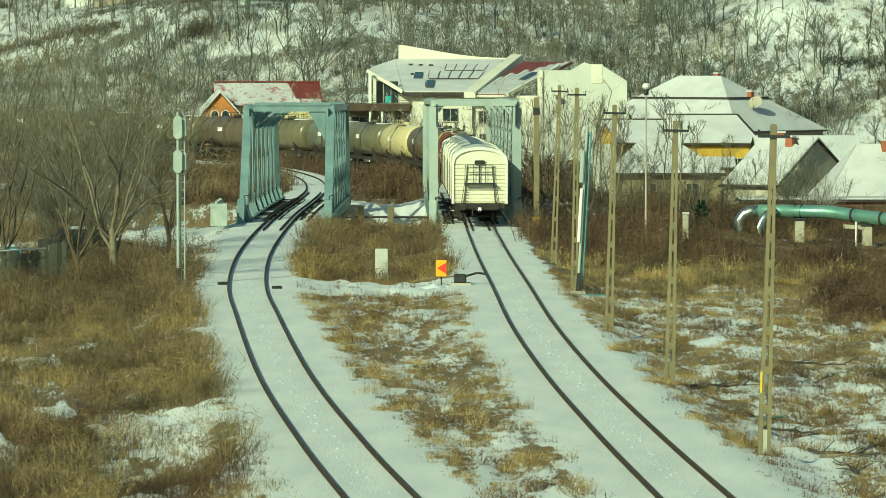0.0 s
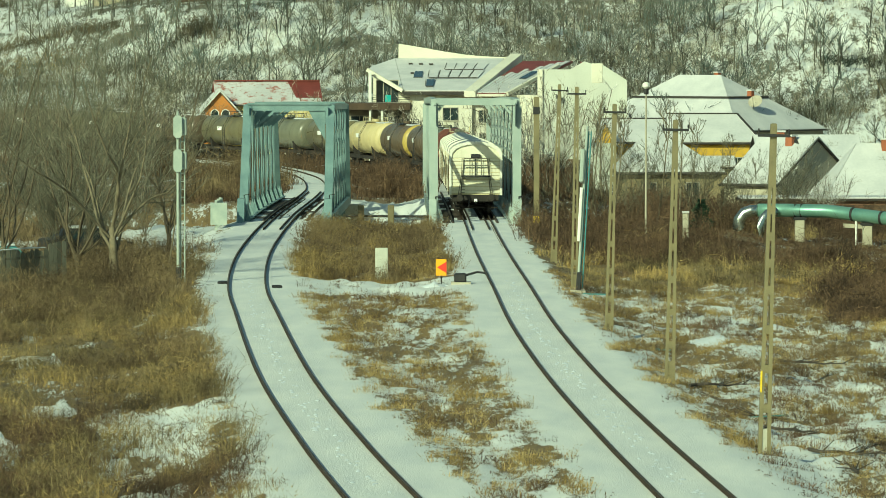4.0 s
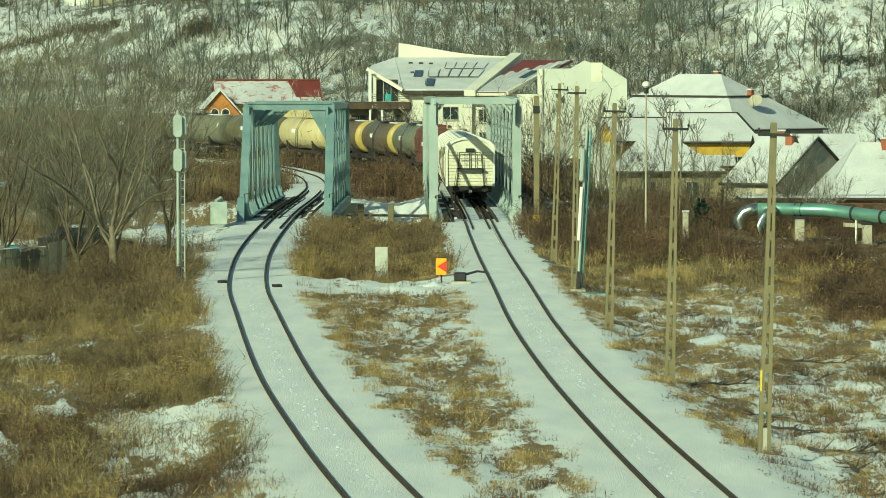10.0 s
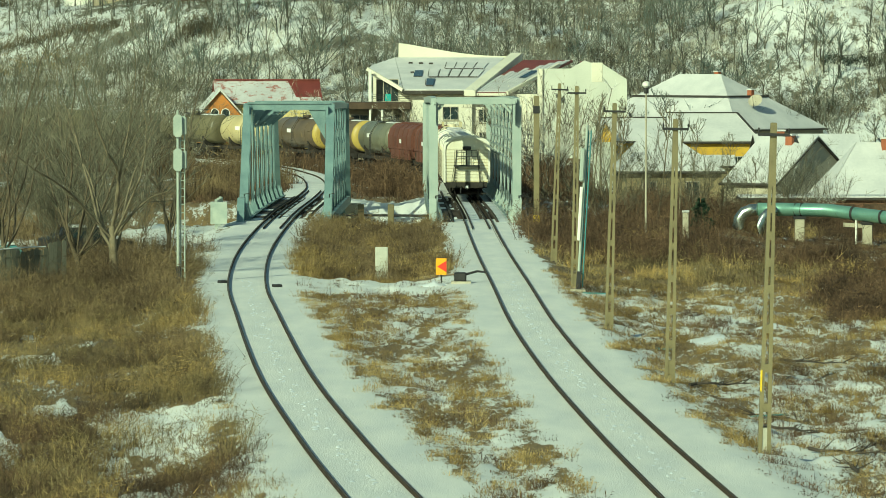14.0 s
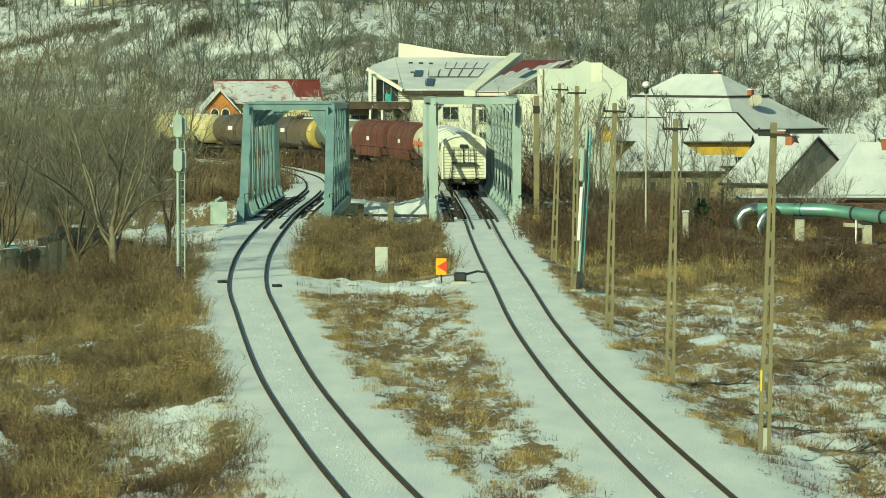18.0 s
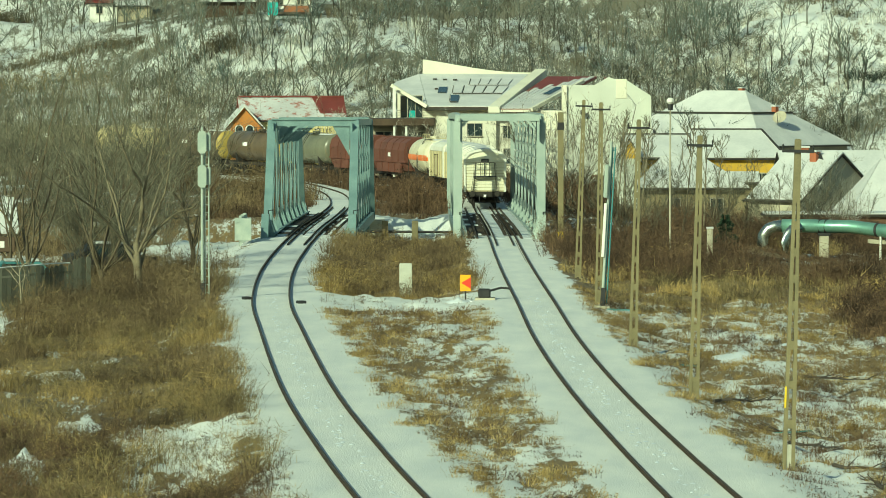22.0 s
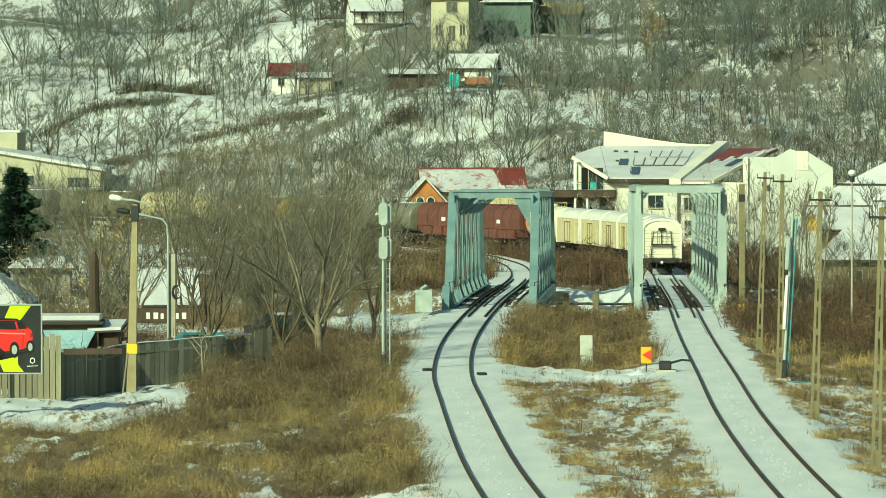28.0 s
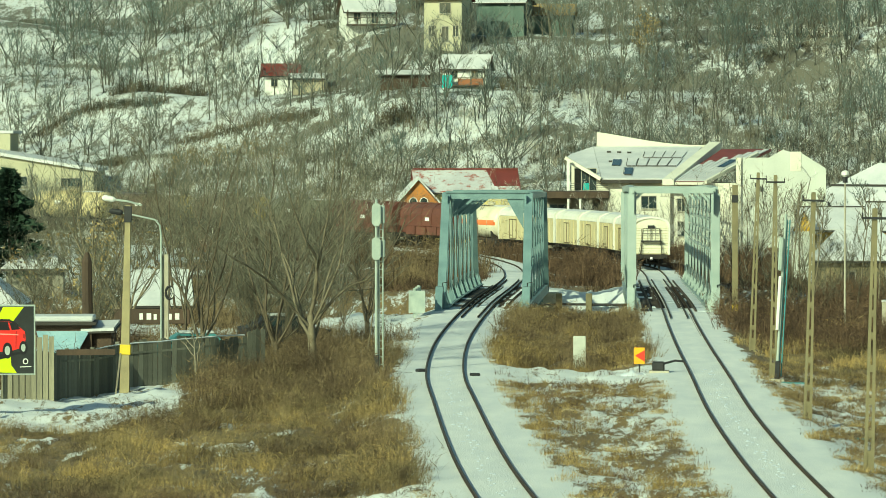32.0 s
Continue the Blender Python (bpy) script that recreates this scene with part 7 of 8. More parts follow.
for x, y, me, s, a in ((-15.6, 184, BIG2, 1.05, 80), (-19.4, 190, BIG2, 1.1, 140), (-16.4, 200, BIG, 1.15, 250), (-21.6, 203, BIG2, 1.15, 20), (-13.4, 210, BIG2, 1.0, 170),
                       (-25.0, 206, BIG, 0.95, 290), (-27.5, 216, BIG2, 0.95, 10)):
    bare_tree(x, y, me, "bare spreading tree with fine brown twigs", s, a, "bare trees left of the line")
rng = np.random.default_rng(44)
for k in range(9):
    y = rng.uniform(190, 236)
    x = -0.062 * y - rng.uniform(0.0, 0.085) * y
    if abs(x + 21) < 1.6 and y < 190:
        continue
    bare_tree(x, y, BUSHY, "bushy leafless shrub tree in the thicket", rng.uniform(0.6, 1.05), k * 71, "shrub trees left of the line")
bare_tree(-12.0, 186, SLIM, "slim bare tree with pale bark near the signal", 0.85, 10)
bare_tree(-17.9, 172.5, SMALL, "small leafless birch before the fence", 0.9, 0)
bare_tree(-33.0, 262, OAK, "bare tree with yellowish dry leaves", 1.1, 20)
bare_tree(-34.6, 268, OAK, "bare tree with yellowish dry leaves", 0.95, 140)
bare_tree(0.6, 549, OAK, "oak keeping its pale brown dead leaves", 1.0, 50)
for k in range(9):
    bare_tree(-56.0 + 1.5 * k, 497 + (k * 7) % 5, OAK, "low hillside oak keeping brown dead leaves", 0.45 + 0.04 * (k % 3), k * 40, "leafy oaks at the hill foot")
for i, (x, y, me, s) in enumerate(((9.2, 236, SLIM, 1.15), (11.8, 240, SLIM, 1.2), (13.4, 246, SLIM, 1.1), (7.0, 300, FROST, 1.3), (9.0, 305, FROST, 1.4), (5.6, 302, FROST, 1.3), (11.2, 300, SLIM, 1.25), (10.3, 296, SLIM, 1.1), (14.8, 262, SLIM, 1.0), (17.0, 262, SLIM, 0.9),
                                   (19.0, 262, SLIM, 0.7), (21.3, 262, BUSHY, 0.7), (8.6, 232, BUSHY, 0.8), (10.4, 238, BUSHY, 0.75), (14.2, 240, BUSHY, 0.8), (15.8, 246, BUSHY, 0.7), (12.6, 252, BUSHY, 0.8), (17.6, 252, BUSHY, 0.6), (7.4, 246, BUSHY, 0.9), (12.2, 316, SLIM, 1.2), (11.4, 314, FROST, 0.95), (13.4, 315, SLIM, 1.2), (21.6, 268, BUSHY, 0.85), (23.2, 268, FROST, 0.62), (24.4, 268, FROST, 0.55), (29.4, 266, BUSHY, 0.7),
                                   (-5.6, 408, FROST, 0.9), (-3.9, 411, FROST, 1.1), (-1.6, 412, FROST, 1.0), (1.4, 408, FROST, 0.8), (4.0, 410, FROST, 0.9), (6.0, 405, FROST, 1.0), (8.0, 405, FROST, 1.1),
                                   (-11.5, 425, FROST, 1.1), (-13.5, 432, FROST, 1.2), (-22.5, 428, BUSHY, 1.0), (-25.5, 425, FROST, 1.1), (-29, 430, FROST, 1.3), (-34, 420, BIG2, 0.8), (-40, 440, BIG2, 0.9), (-46, 450, FROST, 1.4), (-52, 470, BIG2, 1.0), (-58, 480, BIG2, 1.1), (-57, 402, BUSHY, 1.2), (-53.5, 396, BUSHY, 1.1), (-60, 408, BIG2, 0.9), (-49.5, 395, BUSHY, 1.2), (-46.5, 392, BUSHY, 1.0), (-44, 398, BUSHY, 1.15))):
    bare_tree(x, y, me, "leafless frosted tree with fine pale twigs" if me is FROST else "slim leafless tree in the scrub", s, i * 47, "leafless trees round the houses")
rng = np.random.default_rng(41)
for k in range(22):
    y = rng.uniform(222, 325)
    x = (-1147 + 60 + rng.uniform(0, 560)) / 7600 * y
    me = (BUSHY, SLIM, BIG2)[k % 3]
    bare_tree(x, y, me, "bare bushy tree among the low houses", rng.uniform(0.8, 1.1) * (0.75 if me is BIG2 else 1.0), k * 61, "trees of the low town")


def pine():
    x, y = -44.4, 300.0
    t = thing("pine_tree", pose(x, y, lz(x, y)), "dark green pine tree beside the road", "tree")
    part("trunk", Shape().tube([(0, 0, -0.3), (0.1, 0, 4), (0, 0, 8.6)], [0.22, 0.15, 0.03], 8), BARK, t)
    rng = np.random.default_rng(4)
    n = 8000
    h = rng.uniform(1.6, 8.8, n)
    r = (1 - (h - 1.6) / 7.4) ** 0.8 * 3.6 * np.sqrt(rng.random(n)) * (0.75 + 0.35 * np.sin(h * 4.0))
    a = rng.uniform(0, math.tau, n)
    p = np.stack([r * np.cos(a), r * np.sin(a), h - 0.15 * r], 1)
    d = np.stack([np.cos(a), np.sin(a), rng.uniform(-0.4, 0.5, n)], 1) * rng.uniform(0.25, 0.5, n)[:, None]
    w = rng.normal(0, 0.10, (n, 3))
    v = np.stack([p - w, p + w, p + d], 1).reshape(-1, 3)
    part("crown", big_mesh("crown", v, np.arange(3 * n).reshape(-1, 3), PINE), None, t)


pine()


# ---- woods on the hill, past counting ----
def placed(b, x, y, s, a):
    b = b.copy()
    c, e = math.cos(a) * s, math.sin(a) * s
    z = lz(x, y)
    for k in (0, 3):
        bx, by = b[:, k].copy(), b[:, k + 1].copy()
        b[:, k], b[:, k + 1] = bx * c - by * e + x, bx * e + by * c + y
        b[:, k + 2] = b[:, k + 2] * s + z
    return b


def far_woods():
    rng = np.random.default_rng(21)
    kinds = [fan_tree(np.random.default_rng(100 + k), h, limbs=11, boughs=3, twigs=2, sprays=0, r0=0.10, leader=True, spread=0.5, thin=0.0155) for k, h in enumerate((8.5, 7.5, 7.0, 6.0))]
    kinds += [fan_tree(np.random.default_rng(120 + k), h, fork=f, limbs=5, boughs=5, twigs=3, sprays=0, r0=0.12, spread=0.65, thin=0.0155) for k, (h, f) in enumerate(((7.5, 0.25), (6.5, 0.15), (5.0, 0.1), (7.0, 0.3)))]
    got = {"hill_trunks": [], "hill_crowns": [], "hazed_crowns": []}
    made = 0
    while made < 1600:
        x, y = rng.uniform(-88, 76), 450 + 200 * rng.random() ** 1.2
        if abs(x + 8) > 0.125 * y + 18:
            continue
        thick = float(rough(x * 0.06, y * 0.05, 51))
        bald = rng.random()
        if thick < rng.uniform(0.22, 0.50) or (x < -24 and y > 520 and bald < 0.5) or (x < -46 and bald < 0.72) or (x > 32 and bald < 0.72) or (y < 535 and bald < (0.5 if x < -5 else 0.12)):
            continue
        b = placed(kinds[rng.integers(8)], x, y, rng.uniform(0.6, 1.15), rng.uniform(0, math.tau))
        # Higher up, more crowns take the haze-coloured twigs.
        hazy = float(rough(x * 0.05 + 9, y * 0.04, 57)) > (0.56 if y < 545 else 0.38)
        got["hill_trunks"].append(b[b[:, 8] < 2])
        got["hazed_crowns" if hazy else "hill_crowns"].append(b[b[:, 8] >= 2])
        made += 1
    for name, m, label in (("hill_trunks", HAZED_BARK, "dark trunks of the bare winter woods"), ("hill_crowns", HAZED_TWIG, "bare twigs of the winter woods on the hill"), ("hazed_crowns", BLUE_HAZE_TWIG, "bare twigs of the winter woods, coloured grey-green for haze")):
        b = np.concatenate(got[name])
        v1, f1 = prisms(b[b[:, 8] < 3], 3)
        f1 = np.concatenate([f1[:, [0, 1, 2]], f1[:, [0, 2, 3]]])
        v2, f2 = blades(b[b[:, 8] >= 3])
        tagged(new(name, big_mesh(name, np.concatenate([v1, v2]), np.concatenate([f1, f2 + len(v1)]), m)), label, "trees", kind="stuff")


far_woods()
# Orchard trees carry the same haze in their bark and twig colours.
HILL = [tree_meshes(60 + k, HAZED_BARK, BLUE_HAZE_TWIG if k == 1 else HAZED_TWIG, height=h, fork=0.22, limbs=6, boughs=5, twigs=5, sprays=2, r0=0.15, spread=0.8, thin=0.019) for k, h in enumerate((8.5, 7.5, 6.0))]
rng = np.random.default_rng(77)
for k in range(44):
    x, y = rng.uniform(-84, -14), rng.uniform(484, 620)
    bare_tree(x, y, HILL[k % 3], "leafless orchard tree on the snowy hillside", rng.uniform(0.65, 1.1), rng.uniform(0, 360), "trees on the hillside gardens")
for k in range(46):
    x = rng.uniform(-90, -40)
    y = rng.uniform(592, 640)
    bare_tree(x, y, HILL[1 if k % 4 else 0], "leafless tree along the upper gardens", rng.uniform(0.9, 1.3), rng.uniform(0, 360), "trees on the hillside gardens")
for k in range(16):
    y = rng.uniform(318, 392)
    x = rng.uniform(-0.118, -0.066) * y
    if track_gap(np.array([x]), np.array([y]))[0] > 4.5:
        bare_tree(x, y, (BUSHY, BIG2, BUSHY, SLIM)[k % 4], "leafless bushy tree on the bank before the train", rng.uniform(0.95, 1.35) * (0.75 if k % 4 == 1 else 1.0), k * 59, "trees before the train")
for k in range(22):
    y = rng.uniform(335, 405)
    x = float(np.interp(y, RIGHT[:, 1], RIGHT[:, 0])) - rng.uniform(5.0, 16.0)
    if x > -0.062 * y:
        continue
    bare_tree(x, y, (SLIM, BUSHY, BIG2)[k % 3], "grey leafless brushy tree before the train", rng.uniform(0.75, 1.0) * (0.7 if k % 3 == 2 else 1.0), k * 53, "trees before the train")


def weeds(name, label, points, stems, height, width, material, lean=0.5, seed=1, category="grass", fuzz=0.5, fat=1.0):
    """Dry stalks with ragged side leaves round each point, all one mesh; height: one for each point."""
    rng = np.random.default_rng(seed)
    n = len(points)
    m = n * stems
    p = np.repeat(points, stems, axis=0)
    tall = np.repeat(height, stems) * rng.uniform(0.45, 1.15, m)
    a = rng.uniform(0, math.tau, m)
    r = rng.uniform(0.02, 0.30, m) * (0.4 + np.repeat(height, stems))
    base = p + np.stack([np.cos(a) * r, np.sin(a) * r, np.full(m, -0.05)], 1)
    out = np.stack([np.cos(a), np.sin(a), np.zeros(m)], 1)
    tip = base + out * (tall * lean * rng.uniform(-0.3, 1.2, m))[:, None]
    tip[:, 2] += tall
    k = int(m * fuzz * 2)
    pick = rng.integers(0, m, k)
    u = rng.uniform(0.2, 1.0, k)[:, None]
    s = base[pick] * (1 - u) + tip[pick] * u
    d = rng.normal(0, 1, (k, 3))
    d[:, 2] = np.abs(d[:, 2]) * 0.8
    d *= (tall[pick] * rng.uniform(0.10, 0.28, k))[:, None]
    s, e = np.concatenate([base, s]), np.concatenate([tip, s + d])
    b = rng.uniform(0, math.tau, len(s))
    w = np.stack([np.cos(b), np.sin(b), 0.3 * np.sin(b * 3)], 1) * width * rng.uniform(0.6, 1.4, len(s))[:, None]
    w[m:] *= fat
    w[m:, 2] += rng.normal(0, 0.4, len(s) - m) * width * fat
    v = np.stack([s - w, s + w, e], 1).reshape(-1, 3)
    tagged(new(name, big_mesh(name, v, np.arange(len(v)).reshape(-1, 3), material)), label, category, kind="stuff")


def scatter(n, seed, x0, x1, y0, y1, keep):
    rng = np.random.default_rng(seed)
    x, y = rng.uniform(x0, x1, n), rng.uniform(y0, y1, n)
    ok = (x > -0.155 * y - 2) & (x < 0.108 * y + 2) & keep(x, y, rng)
    x, y = x[ok], y[ok]
    return np.stack([x, y, land(x, y)], 1)


def clumps(n, seed, x0, x1, y0, y1, keep, r0, r1, per, low, high):
    """Plants in rounded clumps: their places and heights."""
    c = scatter(n, seed, x0, x1, y0, y1, keep)
    rng = np.random.default_rng(seed + 500)
    size = rng.uniform(0, 1, len(c)) ** 1.8
    rad = r0 + (r1 - r0) * size
    top = (low + (high - low) * size) * rng.uniform(0.7, 1.25, len(c))
    count = np.maximum(4, (per * (rad / r1) ** 1.3)).astype(int)
    k = np.repeat(np.arange(len(c)), count)
    u = np.sqrt(rng.random(len(k)))
    a = rng.uniform(0, math.tau, len(k))
    x, y = c[k, 0] + rad[k] * u * np.cos(a), c[k, 1] + rad[k] * u * np.sin(a) * 1.3
    h = top[k] * np.sqrt(np.clip(1.08 - u * u, 0.05, 1))
    ok = track_gap(x, y) > 1.6 + 0.4 * rng.random(len(x))
    x, y, h = x[ok], y[ok], h[ok]
    return np.stack([x, y, land(x, y)], 1), h


def overgrown(x, y, r):
    return bare(x, y) > r.uniform(0.15, 0.85, len(x))


# open ground by the tracks
P, H = clumps(8000, 31, -9, 22, 80, 182, lambda x, y, r: (line_sides(x, y) >= 0) & overgrown(x, y, r), 0.08, 0.42, 30, 0.10, 0.34)
weeds("dry_grass", "tawny dry grass tufts standing out of the snow", P, 4, H, 0.008, GRASS, seed=2, lean=0.9, fuzz=0.6, fat=1.1)
P, H = clumps(2000, 32, -9, 22, 80, 190, lambda x, y, r: (line_sides(x, y) >= 0) & (track_gap(x, y) > 2.7) & (rough(x * 0.5, y * 0.08, 71) > r.uniform(0.44, 0.56, len(x))), 0.15, 0.65, 40, 0.14, 0.45)
weeds("brown_weeds", "dark brown dead weeds among the snow", P, 3, H, 0.008, RED_SCRUB, seed=12, fuzz=1.2, lean=1.0, fat=1.2)
P, H = clumps(2800, 62, -9, 22, 80, 185, lambda x, y, r: (line_sides(x, y) >= 0) & (track_gap(x, y) > 1.9), 0.06, 0.22, 8, 0.12, 0.40)
weeds("dead_stalks", "scattered dark stalks poking through the snow", P, 2, H, 0.007, RED_SCRUB, seed=22, fuzz=1.6, lean=0.6, fat=1.4)
P, H = clumps(5500, 63, -9, 22, 80, 182, lambda x, y, r: (line_sides(x, y) >= 0) & (track_gap(x, y) > 2.2) & (rough(x * 0.6, y * 0.08, 103) > r.uniform(0.35, 0.62, len(x))), 0.04, 0.18, 8, 0.06, 0.22)
weeds("dry_grass", "fine dry grass tips through thin snow", P, 3, H, 0.007, GRASS, seed=23, fuzz=0.6, lean=1.2, fat=1.2)
P, H = clumps(2200, 64, -12, -2, 84, 150, lambda x, y, r: (line_sides(x, y) < 0) & (x > -0.075 * y - 1), 0.05, 0.25, 10, 0.08, 0.30)
weeds("dry_grass", "thin grass and stalks through the snow beside the line", P, 3, H, 0.007, GRASS, seed=25, fuzz=0.8, lean=0.9, fat=1.2)
P, H = clumps(900, 66, -12, -2, 84, 150, lambda x, y, r: (line_sides(x, y) < 0) & (x > -0.075 * y - 1), 0.05, 0.3, 10, 0.10, 0.35)
weeds("dead_stalks", "dark stalks through the snow beside the line", P, 3, H, 0.006, BROWN_SCRUB, seed=26, fuzz=1.4, lean=0.8, fat=1.3)
P, H = clumps(60, 72, 4, 22, 96, 176, lambda x, y, r: (line_sides(x, y) > 0) & (track_gap(x, y) > 3.0), 0.4, 1.2, 110, 0.25, 0.60)
weeds("brown_bush", "low dark brown bushes on the snowy open ground", P, 4, H, 0.007, BROWN_SCRUB, seed=29, fuzz=1.5, lean=0.9, fat=1.3)
# strip before the bridges
P, H = clumps(300, 33, -10, 3, 178, 246, lambda x, y, r: (line_sides(x, y) == 0) & (track_gap(x, y) > 2.3), 0.3, 1.3, 80, 0.2, 0.8)
weeds("dry_grass", "tall golden grass on the rough strip before the bridges", P, 4, H, 0.010, GRASS, seed=3, fuzz=0.8, lean=0.8, fat=1.2)
P, H = clumps(560, 34, -10, 3, 180, 246, lambda x, y, r: (line_sides(x, y) == 0) & (track_gap(x, y) > 2.3) & (rough(x * 0.25, y * 0.12, 73) > 0.45), 0.4, 1.4, 80, 0.3, 1.0)
weeds("brown_weeds", "dark brown weeds among the golden grass", P, 4, H, 0.010, BROWN_SCRUB, seed=13, fuzz=1.1, lean=0.8, fat=1.3)
# left of the line
LEFT_OPEN = lambda x, y, r: (line_sides(x, y) < 0) & overgrown(x, y, r) & ~((y > 152) & (x < -0.106 * y))
P, H = clumps(1350, 35, -30, -3, 84, 190, LEFT_OPEN, 0.25, 1.5, 95, 0.12, 0.95)
weeds("brown_scrub", "rounded brown and olive weed clumps along the line", P, 4, H, 0.0055, SCRUB, seed=4, fuzz=2.2, lean=0.9, fat=1.2)
P, H = clumps(340, 45, -30, -3, 84, 185, lambda x, y, r: LEFT_OPEN(x, y, r) & (rough(x * 0.22, y * 0.10, 77) > 0.50), 0.25, 1.2, 70, 0.15, 0.70)
weeds("dry_grass", "golden grass among the brown weeds", P, 5, H, 0.006, GRASS, seed=14, fuzz=1.0, lean=0.9, fat=1.1)
P, H = clumps(460, 65, -30, -3, 88, 185, lambda x, y, r: LEFT_OPEN(x, y, r) & (rough(x * 0.25, y * 0.13, 97) > 0.50), 0.3, 1.3, 90, 0.3, 1.0)
weeds("dark_bush", "dark leafless weed mounds along the line", P, 4, H, 0.0055, BROWN_SCRUB, seed=34, fuzz=2.2, lean=0.9, fat=1.2)
P, H = clumps(460, 47, -16, -4, 84, 114, lambda x, y, r: (line_sides(x, y) < 0) & (((x < -0.047 * y) & (y < 97 + 1.5 * np.sin(x))) | ((x < -0.078 * y) & (y < 112))), 0.3, 1.1, 80, 0.25, 0.8)
weeds("dark_bush", "dark leafless brush in the near corner", P, 4, H, 0.005, RED_SCRUB, seed=24, fuzz=2.2, lean=0.9, fat=1.3)
P, H = clumps(330, 39, -26, -9, 152, 205, lambda x, y, r: (line_sides(x, y) < 0) & (track_gap(x, y) > 3.2) & (x > -0.100 * y), 0.5, 1.8, 110, 0.4, 1.6)
weeds("brown_scrub", "dense brown thicket under the bare trees", P, 4, H, 0.008, BROWN_SCRUB, lean=0.7, seed=8, fuzz=1.8, fat=1.2)
P, H = clumps(440, 49, -46, -15, 196, 330, lambda x, y, r: (line_sides(x, y) < 0) & (track_gap(x, y) > 4) & (rough(x * 0.15, y * 0.08, 87) > 0.52), 0.6, 2.2, 80, 0.4, 1.7)
weeds("reddish_scrub", "brown bushes between the low houses", P, 4, H, 0.014, BROWN_SCRUB, lean=0.7, seed=28, fuzz=1.3, fat=1.2)
P, H = clumps(150, 50, -31, -21, 176, 196, lambda x, y, r: (x < -0.115 * y), 0.5, 1.6, 90, 0.8, 2.4)
weeds("dark_bush", "dark brown bushes in the yard behind the sheds", P, 4, H, 0.011, RED_SCRUB, lean=0.6, seed=48, fuzz=1.3, fat=1.2)
# right of the line
PIPE_FOOT = lambda x, y: (x > 13.8) & (x < 25.5) & (y > 205) & (y < 243)
RIGHT_FAR = lambda x, y, r: (line_sides(x, y) > 0) & (track_gap(x, y) > 2.9) & ~PIPE_FOOT(x, y)
P, H = clumps(560, 36, 3, 34, 178, 262, RIGHT_FAR, 0.4, 1.6, 80, 0.2, 0.9)
weeds("brown_scrub", "brown scrub beyond the poles", P, 4, H, 0.010, SCRUB, seed=5, fuzz=1.2, lean=0.8, fat=1.2)
P, H = clumps(400, 46, 3, 34, 168, 200, lambda x, y, r: RIGHT_FAR(x, y, r) & (rough(x * 0.25, y * 0.15, 79) > 0.46), 0.3, 1.2, 60, 0.12, 0.5)
weeds("brown_scrub", "brown and golden weeds before the scrub", P, 4, H, 0.010, SCRUB, seed=15, fuzz=1.0, lean=1.0, fat=1.3)
P, H = clumps(980, 37, 5, 36, 190, 285, lambda x, y, r: RIGHT_FAR(x, y, r) & (y + 8 * rough(x * 0.2, y * 0.12, 81) > 198), 0.5, 2.0, 90, 0.4, 1.9)
weeds("reddish_scrub", "dark reddish thicket under the houses", P, 4, H, 0.012, RED_SCRUB, lean=0.7, seed=6, fuzz=1.3, fat=1.2)
P, H = clumps(170, 67, 13.8, 25.5, 205, 243, lambda x, y, r: r.random(len(x)) < 0.9, 0.4, 1.2, 60, 0.15, 0.35)
weeds("reddish_scrub", "low dark brush before the pipe bends", P, 4, H, 0.011, RED_SCRUB, lean=0.9, seed=36, fuzz=1.4, fat=1.6)
P, H = clumps(150, 68, 13.5, 24, 151, 182, lambda x, y, r: (x > 0.0895 * y + 0.5 * np.sin(y * 0.9)), 0.4, 1.3, 110, 0.5, 1.3)
weeds("reddish_scrub", "tall reddish bush at the edge of the open ground", P, 4, H, 0.011, RED_SCRUB, lean=0.7, seed=38, fuzz=1.5, fat=1.4)
# beyond the river
P, H = clumps(1300, 38, -48, 12, 294, 440, lambda x, y, r: (track_gap(x, y) > 2.6) & (y > 295) & ((x > -17) | (near_line(RIGHT, x, y) < 16)), 0.5, 2.2, 60, 0.3, 1.7)
weeds("reddish_scrub", "reddish brown thicket on the bank below the train", P, 3, H, 0.022, RED_SCRUB, lean=0.6, seed=7, fuzz=1.2)
P, H = clumps(1500, 48, -60, 4, 302, 470, lambda x, y, r: (x < np.interp(y, RIGHT[:, 1], RIGHT[:, 0]) - 2.2) & (x > np.interp(y, RIGHT[:, 1], RIGHT[:, 0]) - 6.0), 0.4, 1.3, 60, 1.2, 2.7)
weeds("reddish_scrub", "tall brown thicket close beside the train", P, 3, H, 0.022, RED_SCRUB, lean=0.6, seed=17, fuzz=1.2)
P, H = clumps(800, 58, -60, -9, 306, 455, lambda x, y, r: (x < np.interp(y, LEFT[:, 1], LEFT[:, 0]) - 2.6) & (x > np.interp(y, LEFT[:, 1], LEFT[:, 0]) - 9.0), 0.5, 1.7, 70, 2.0, 3.8)
weeds("reddish_scrub", "brown thicket beside the bend of the left track", P, 3, H, 0.022, BROWN_SCRUB, lean=0.6, seed=37, fuzz=1.2)
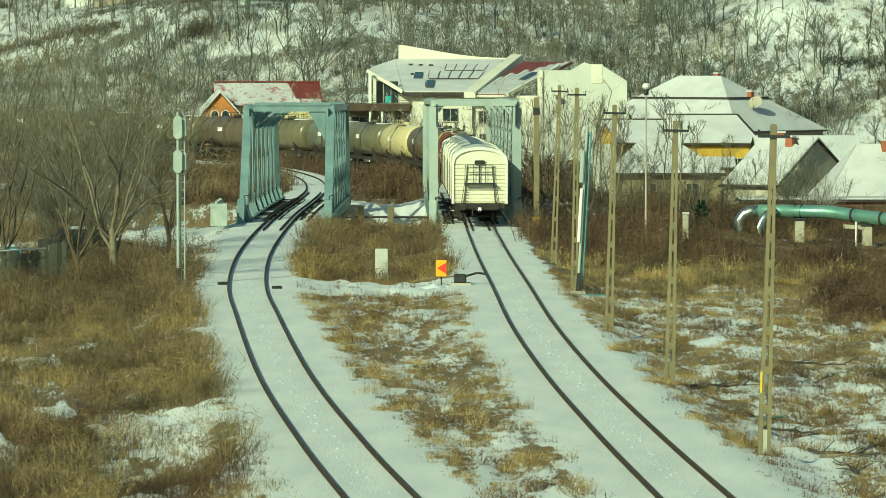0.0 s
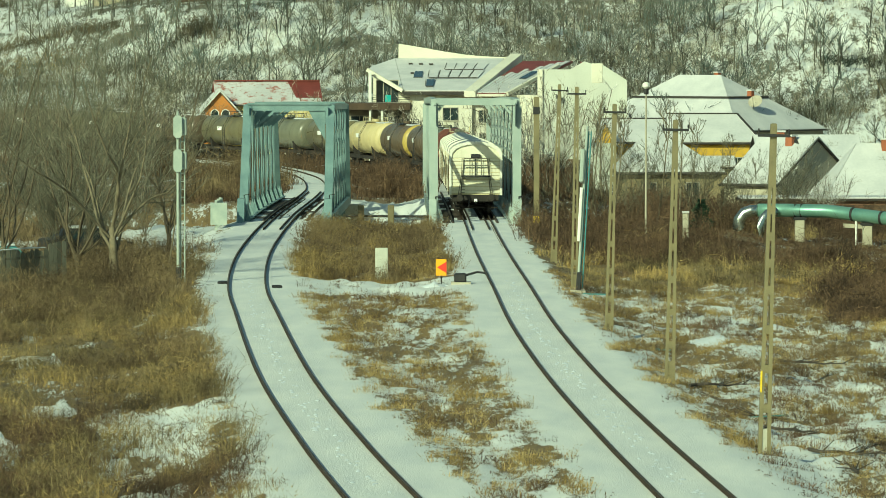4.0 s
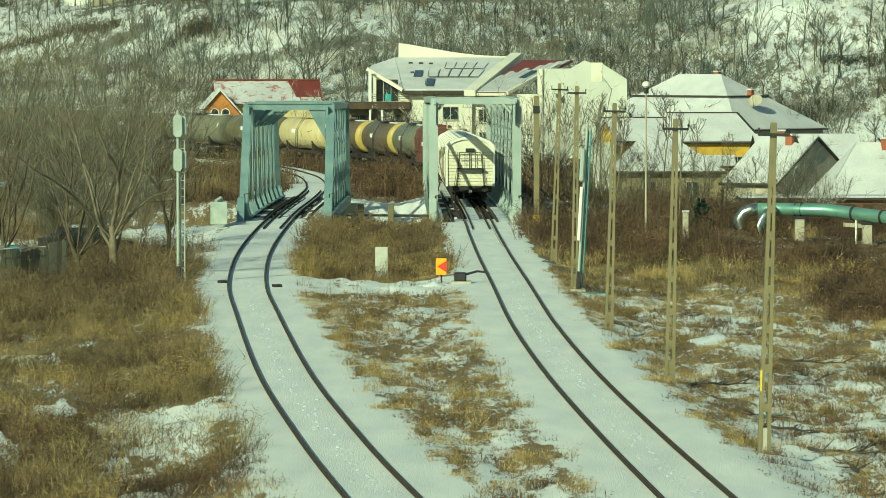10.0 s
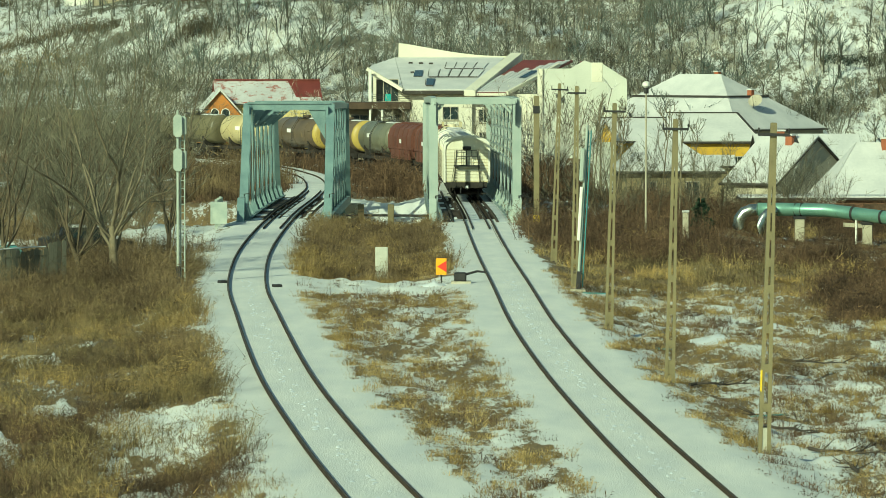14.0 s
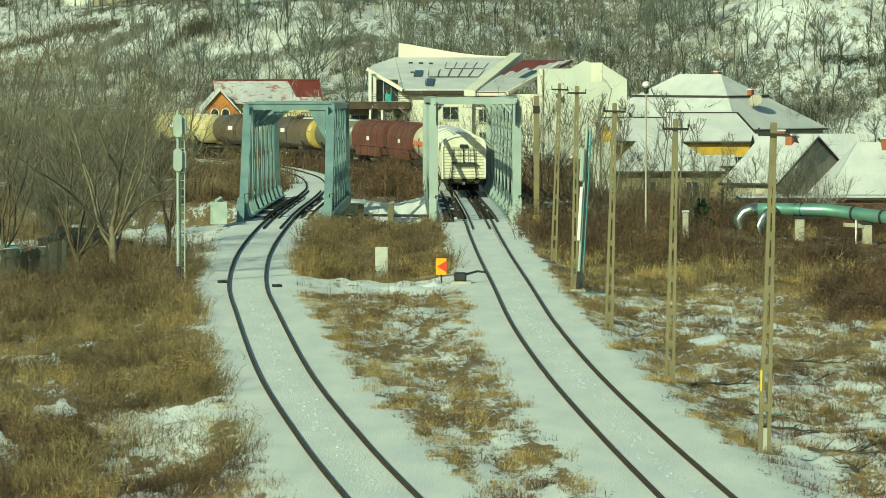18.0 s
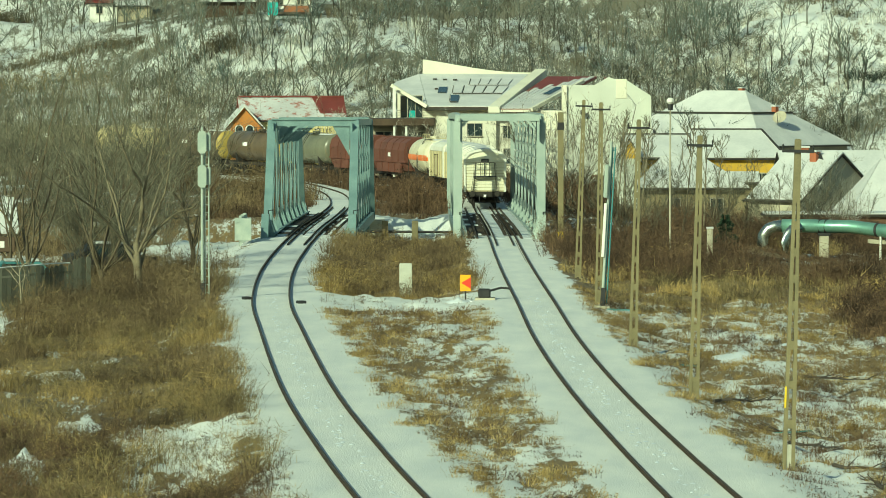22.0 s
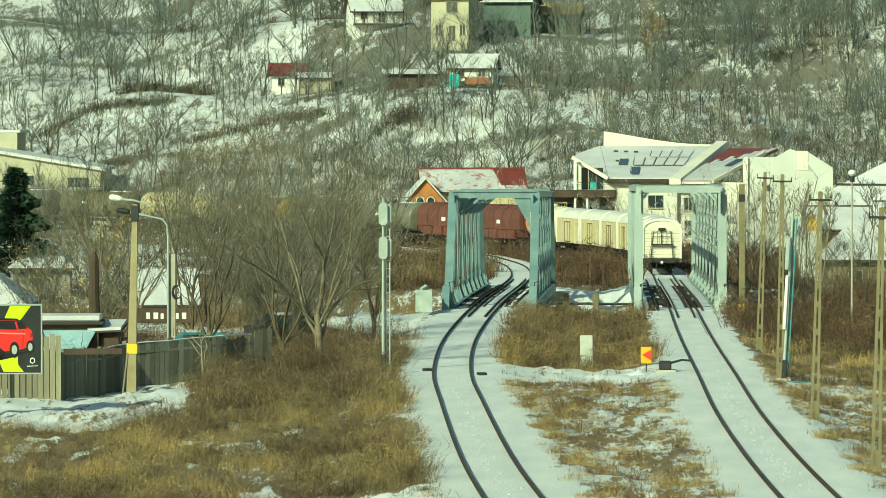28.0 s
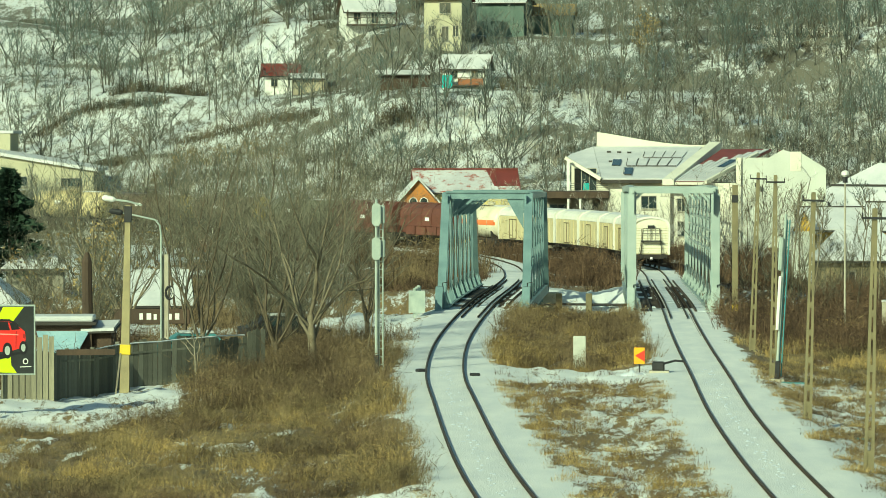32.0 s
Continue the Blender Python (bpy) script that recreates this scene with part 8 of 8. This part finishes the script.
# hillside
P, H = clumps(2400, 40, -92, 76, 446, 650, lambda x, y, r: (r.random(len(x)) < np.where(x < -46, 0.35, np.where(x > 30, 0.4, 1.0))) & (rough(x * 0.08, y * 0.10, 83) > r.uniform(0.34, 0.58, len(x))), 0.5, 2.2, 30, 0.4, 2.0)
weeds("hill_brush", "brown undergrowth on the snowy hillside", P, 3, H, 0.036, HILL_DARK, lean=0.7, seed=9, fuzz=1.2)
P, H = clumps(3000, 69, 14, 78, 460, 650, lambda x, y, r: rough(x * 0.14, y * 0.16, 105) > r.uniform(0.36, 0.60, len(x)), 0.4, 1.7, 28, 0.4, 1.7)
weeds("frosted_brush", "pale frosted brush on the steep slope", P, 3, H, 0.036, SNOW_TWIG, lean=0.8, seed=39, fuzz=1.3, fat=1.3)
P, H = clumps(3000, 70, -60, 34, 440, 520, lambda x, y, r: rough(x * 0.14, y * 0.16, 107) > r.uniform(0.30, 0.60, len(x)), 0.4, 1.6, 26, 0.5, 1.8)
weeds("frosted_brush", "snow-laden brush at the foot of the hill", P, 3, H, 0.034, SNOW_TWIG, lean=0.8, seed=40, fuzz=1.3, fat=1.3)


def hedge_row(pts, tall, wide, seed):
    """Dark brush along the edge of a garden terrace."""
    line = resample(np.array(pts, float), 0.5)
    rng = np.random.default_rng(seed)
    p = np.repeat(line, 14, axis=0) + rng.normal(0, wide, (len(line) * 14, 2))
    h = tall * (0.5 + 0.9 * vnoise(p[:, 0] * 0.4, p[:, 1] * 0.4, seed)) * rng.uniform(0.7, 1.1, len(p))
    weeds("hedge", "dark bare hedge along a garden terrace", np.column_stack([p, land(p[:, 0], p[:, 1])]), 3, h, 0.036, HILL_DARK, 0.7, seed, "hedge", 1.3)


def brush_line(pts, seed):
    """Low dark stalks along an old trench in the open ground."""
    line = resample(np.array(pts, float), 0.22)
    rng = np.random.default_rng(seed)
    p = np.repeat(line, 7, axis=0) + rng.normal(0, 0.13, (len(line) * 7, 2)) * (0.4 + 1.2 * vnoise(np.arange(len(line) * 7) * 0.02, 0.0 * np.arange(len(line) * 7), seed))[:, None]
    h = rng.uniform(0.05, 0.24, len(p))
    weeds("dead_stalks", "dark stalks along an old trench in the snow", np.column_stack([p, land(p[:, 0], p[:, 1])]), 3, h, 0.007, RED_SCRUB, 1.3, seed, "grass", 1.6)


brush_line([(9.4, 121.5), (10.1, 112.0), (10.3, 99.5)], 301)
brush_line([(10.4, 113.5), (10.9, 105.0), (11.0, 101.0)], 302)
brush_line([(14.1, 163.0), (14.3, 150.0), (14.4, 139.5)], 303)
hedge_row([(-79, 556), (-76, 561), (-73.7, 563), (-62, 556)], 1.3, 0.7, 201)
hedge_row([(-69.5, 567), (-62.6, 571), (-58.5, 569)], 1.8, 0.6, 202)
hedge_row([(-57.5, 535), (-46.5, 534), (-40, 529)], 1.3, 0.9, 203)
hedge_row([(-82, 527), (-71, 522), (-62, 520)], 1.2, 0.9, 204)
hedge_row([(-33, 513), (-27.5, 514)], 3.0, 1.0, 205)
hedge_row([(-41, 512), (-34, 510)], 1.6, 0.9, 206)
hedge_row([(43, 487), (47, 489), (50, 488)], 1.6, 0.5, 207)
hedge_row([(36, 470), (40, 468), (44, 470)], 3.4, 1.2, 208)
hedge_row([(50, 474), (54, 476)], 3.6, 1.2, 209)


def motions():
    """The train draws away over the bridge and round the bend."""
    for offset, half, wagon in TRAIN:
        walk(wagon, [(t, wagon_pose(run(t) + offset, half)) for t in range(33)])


motions()
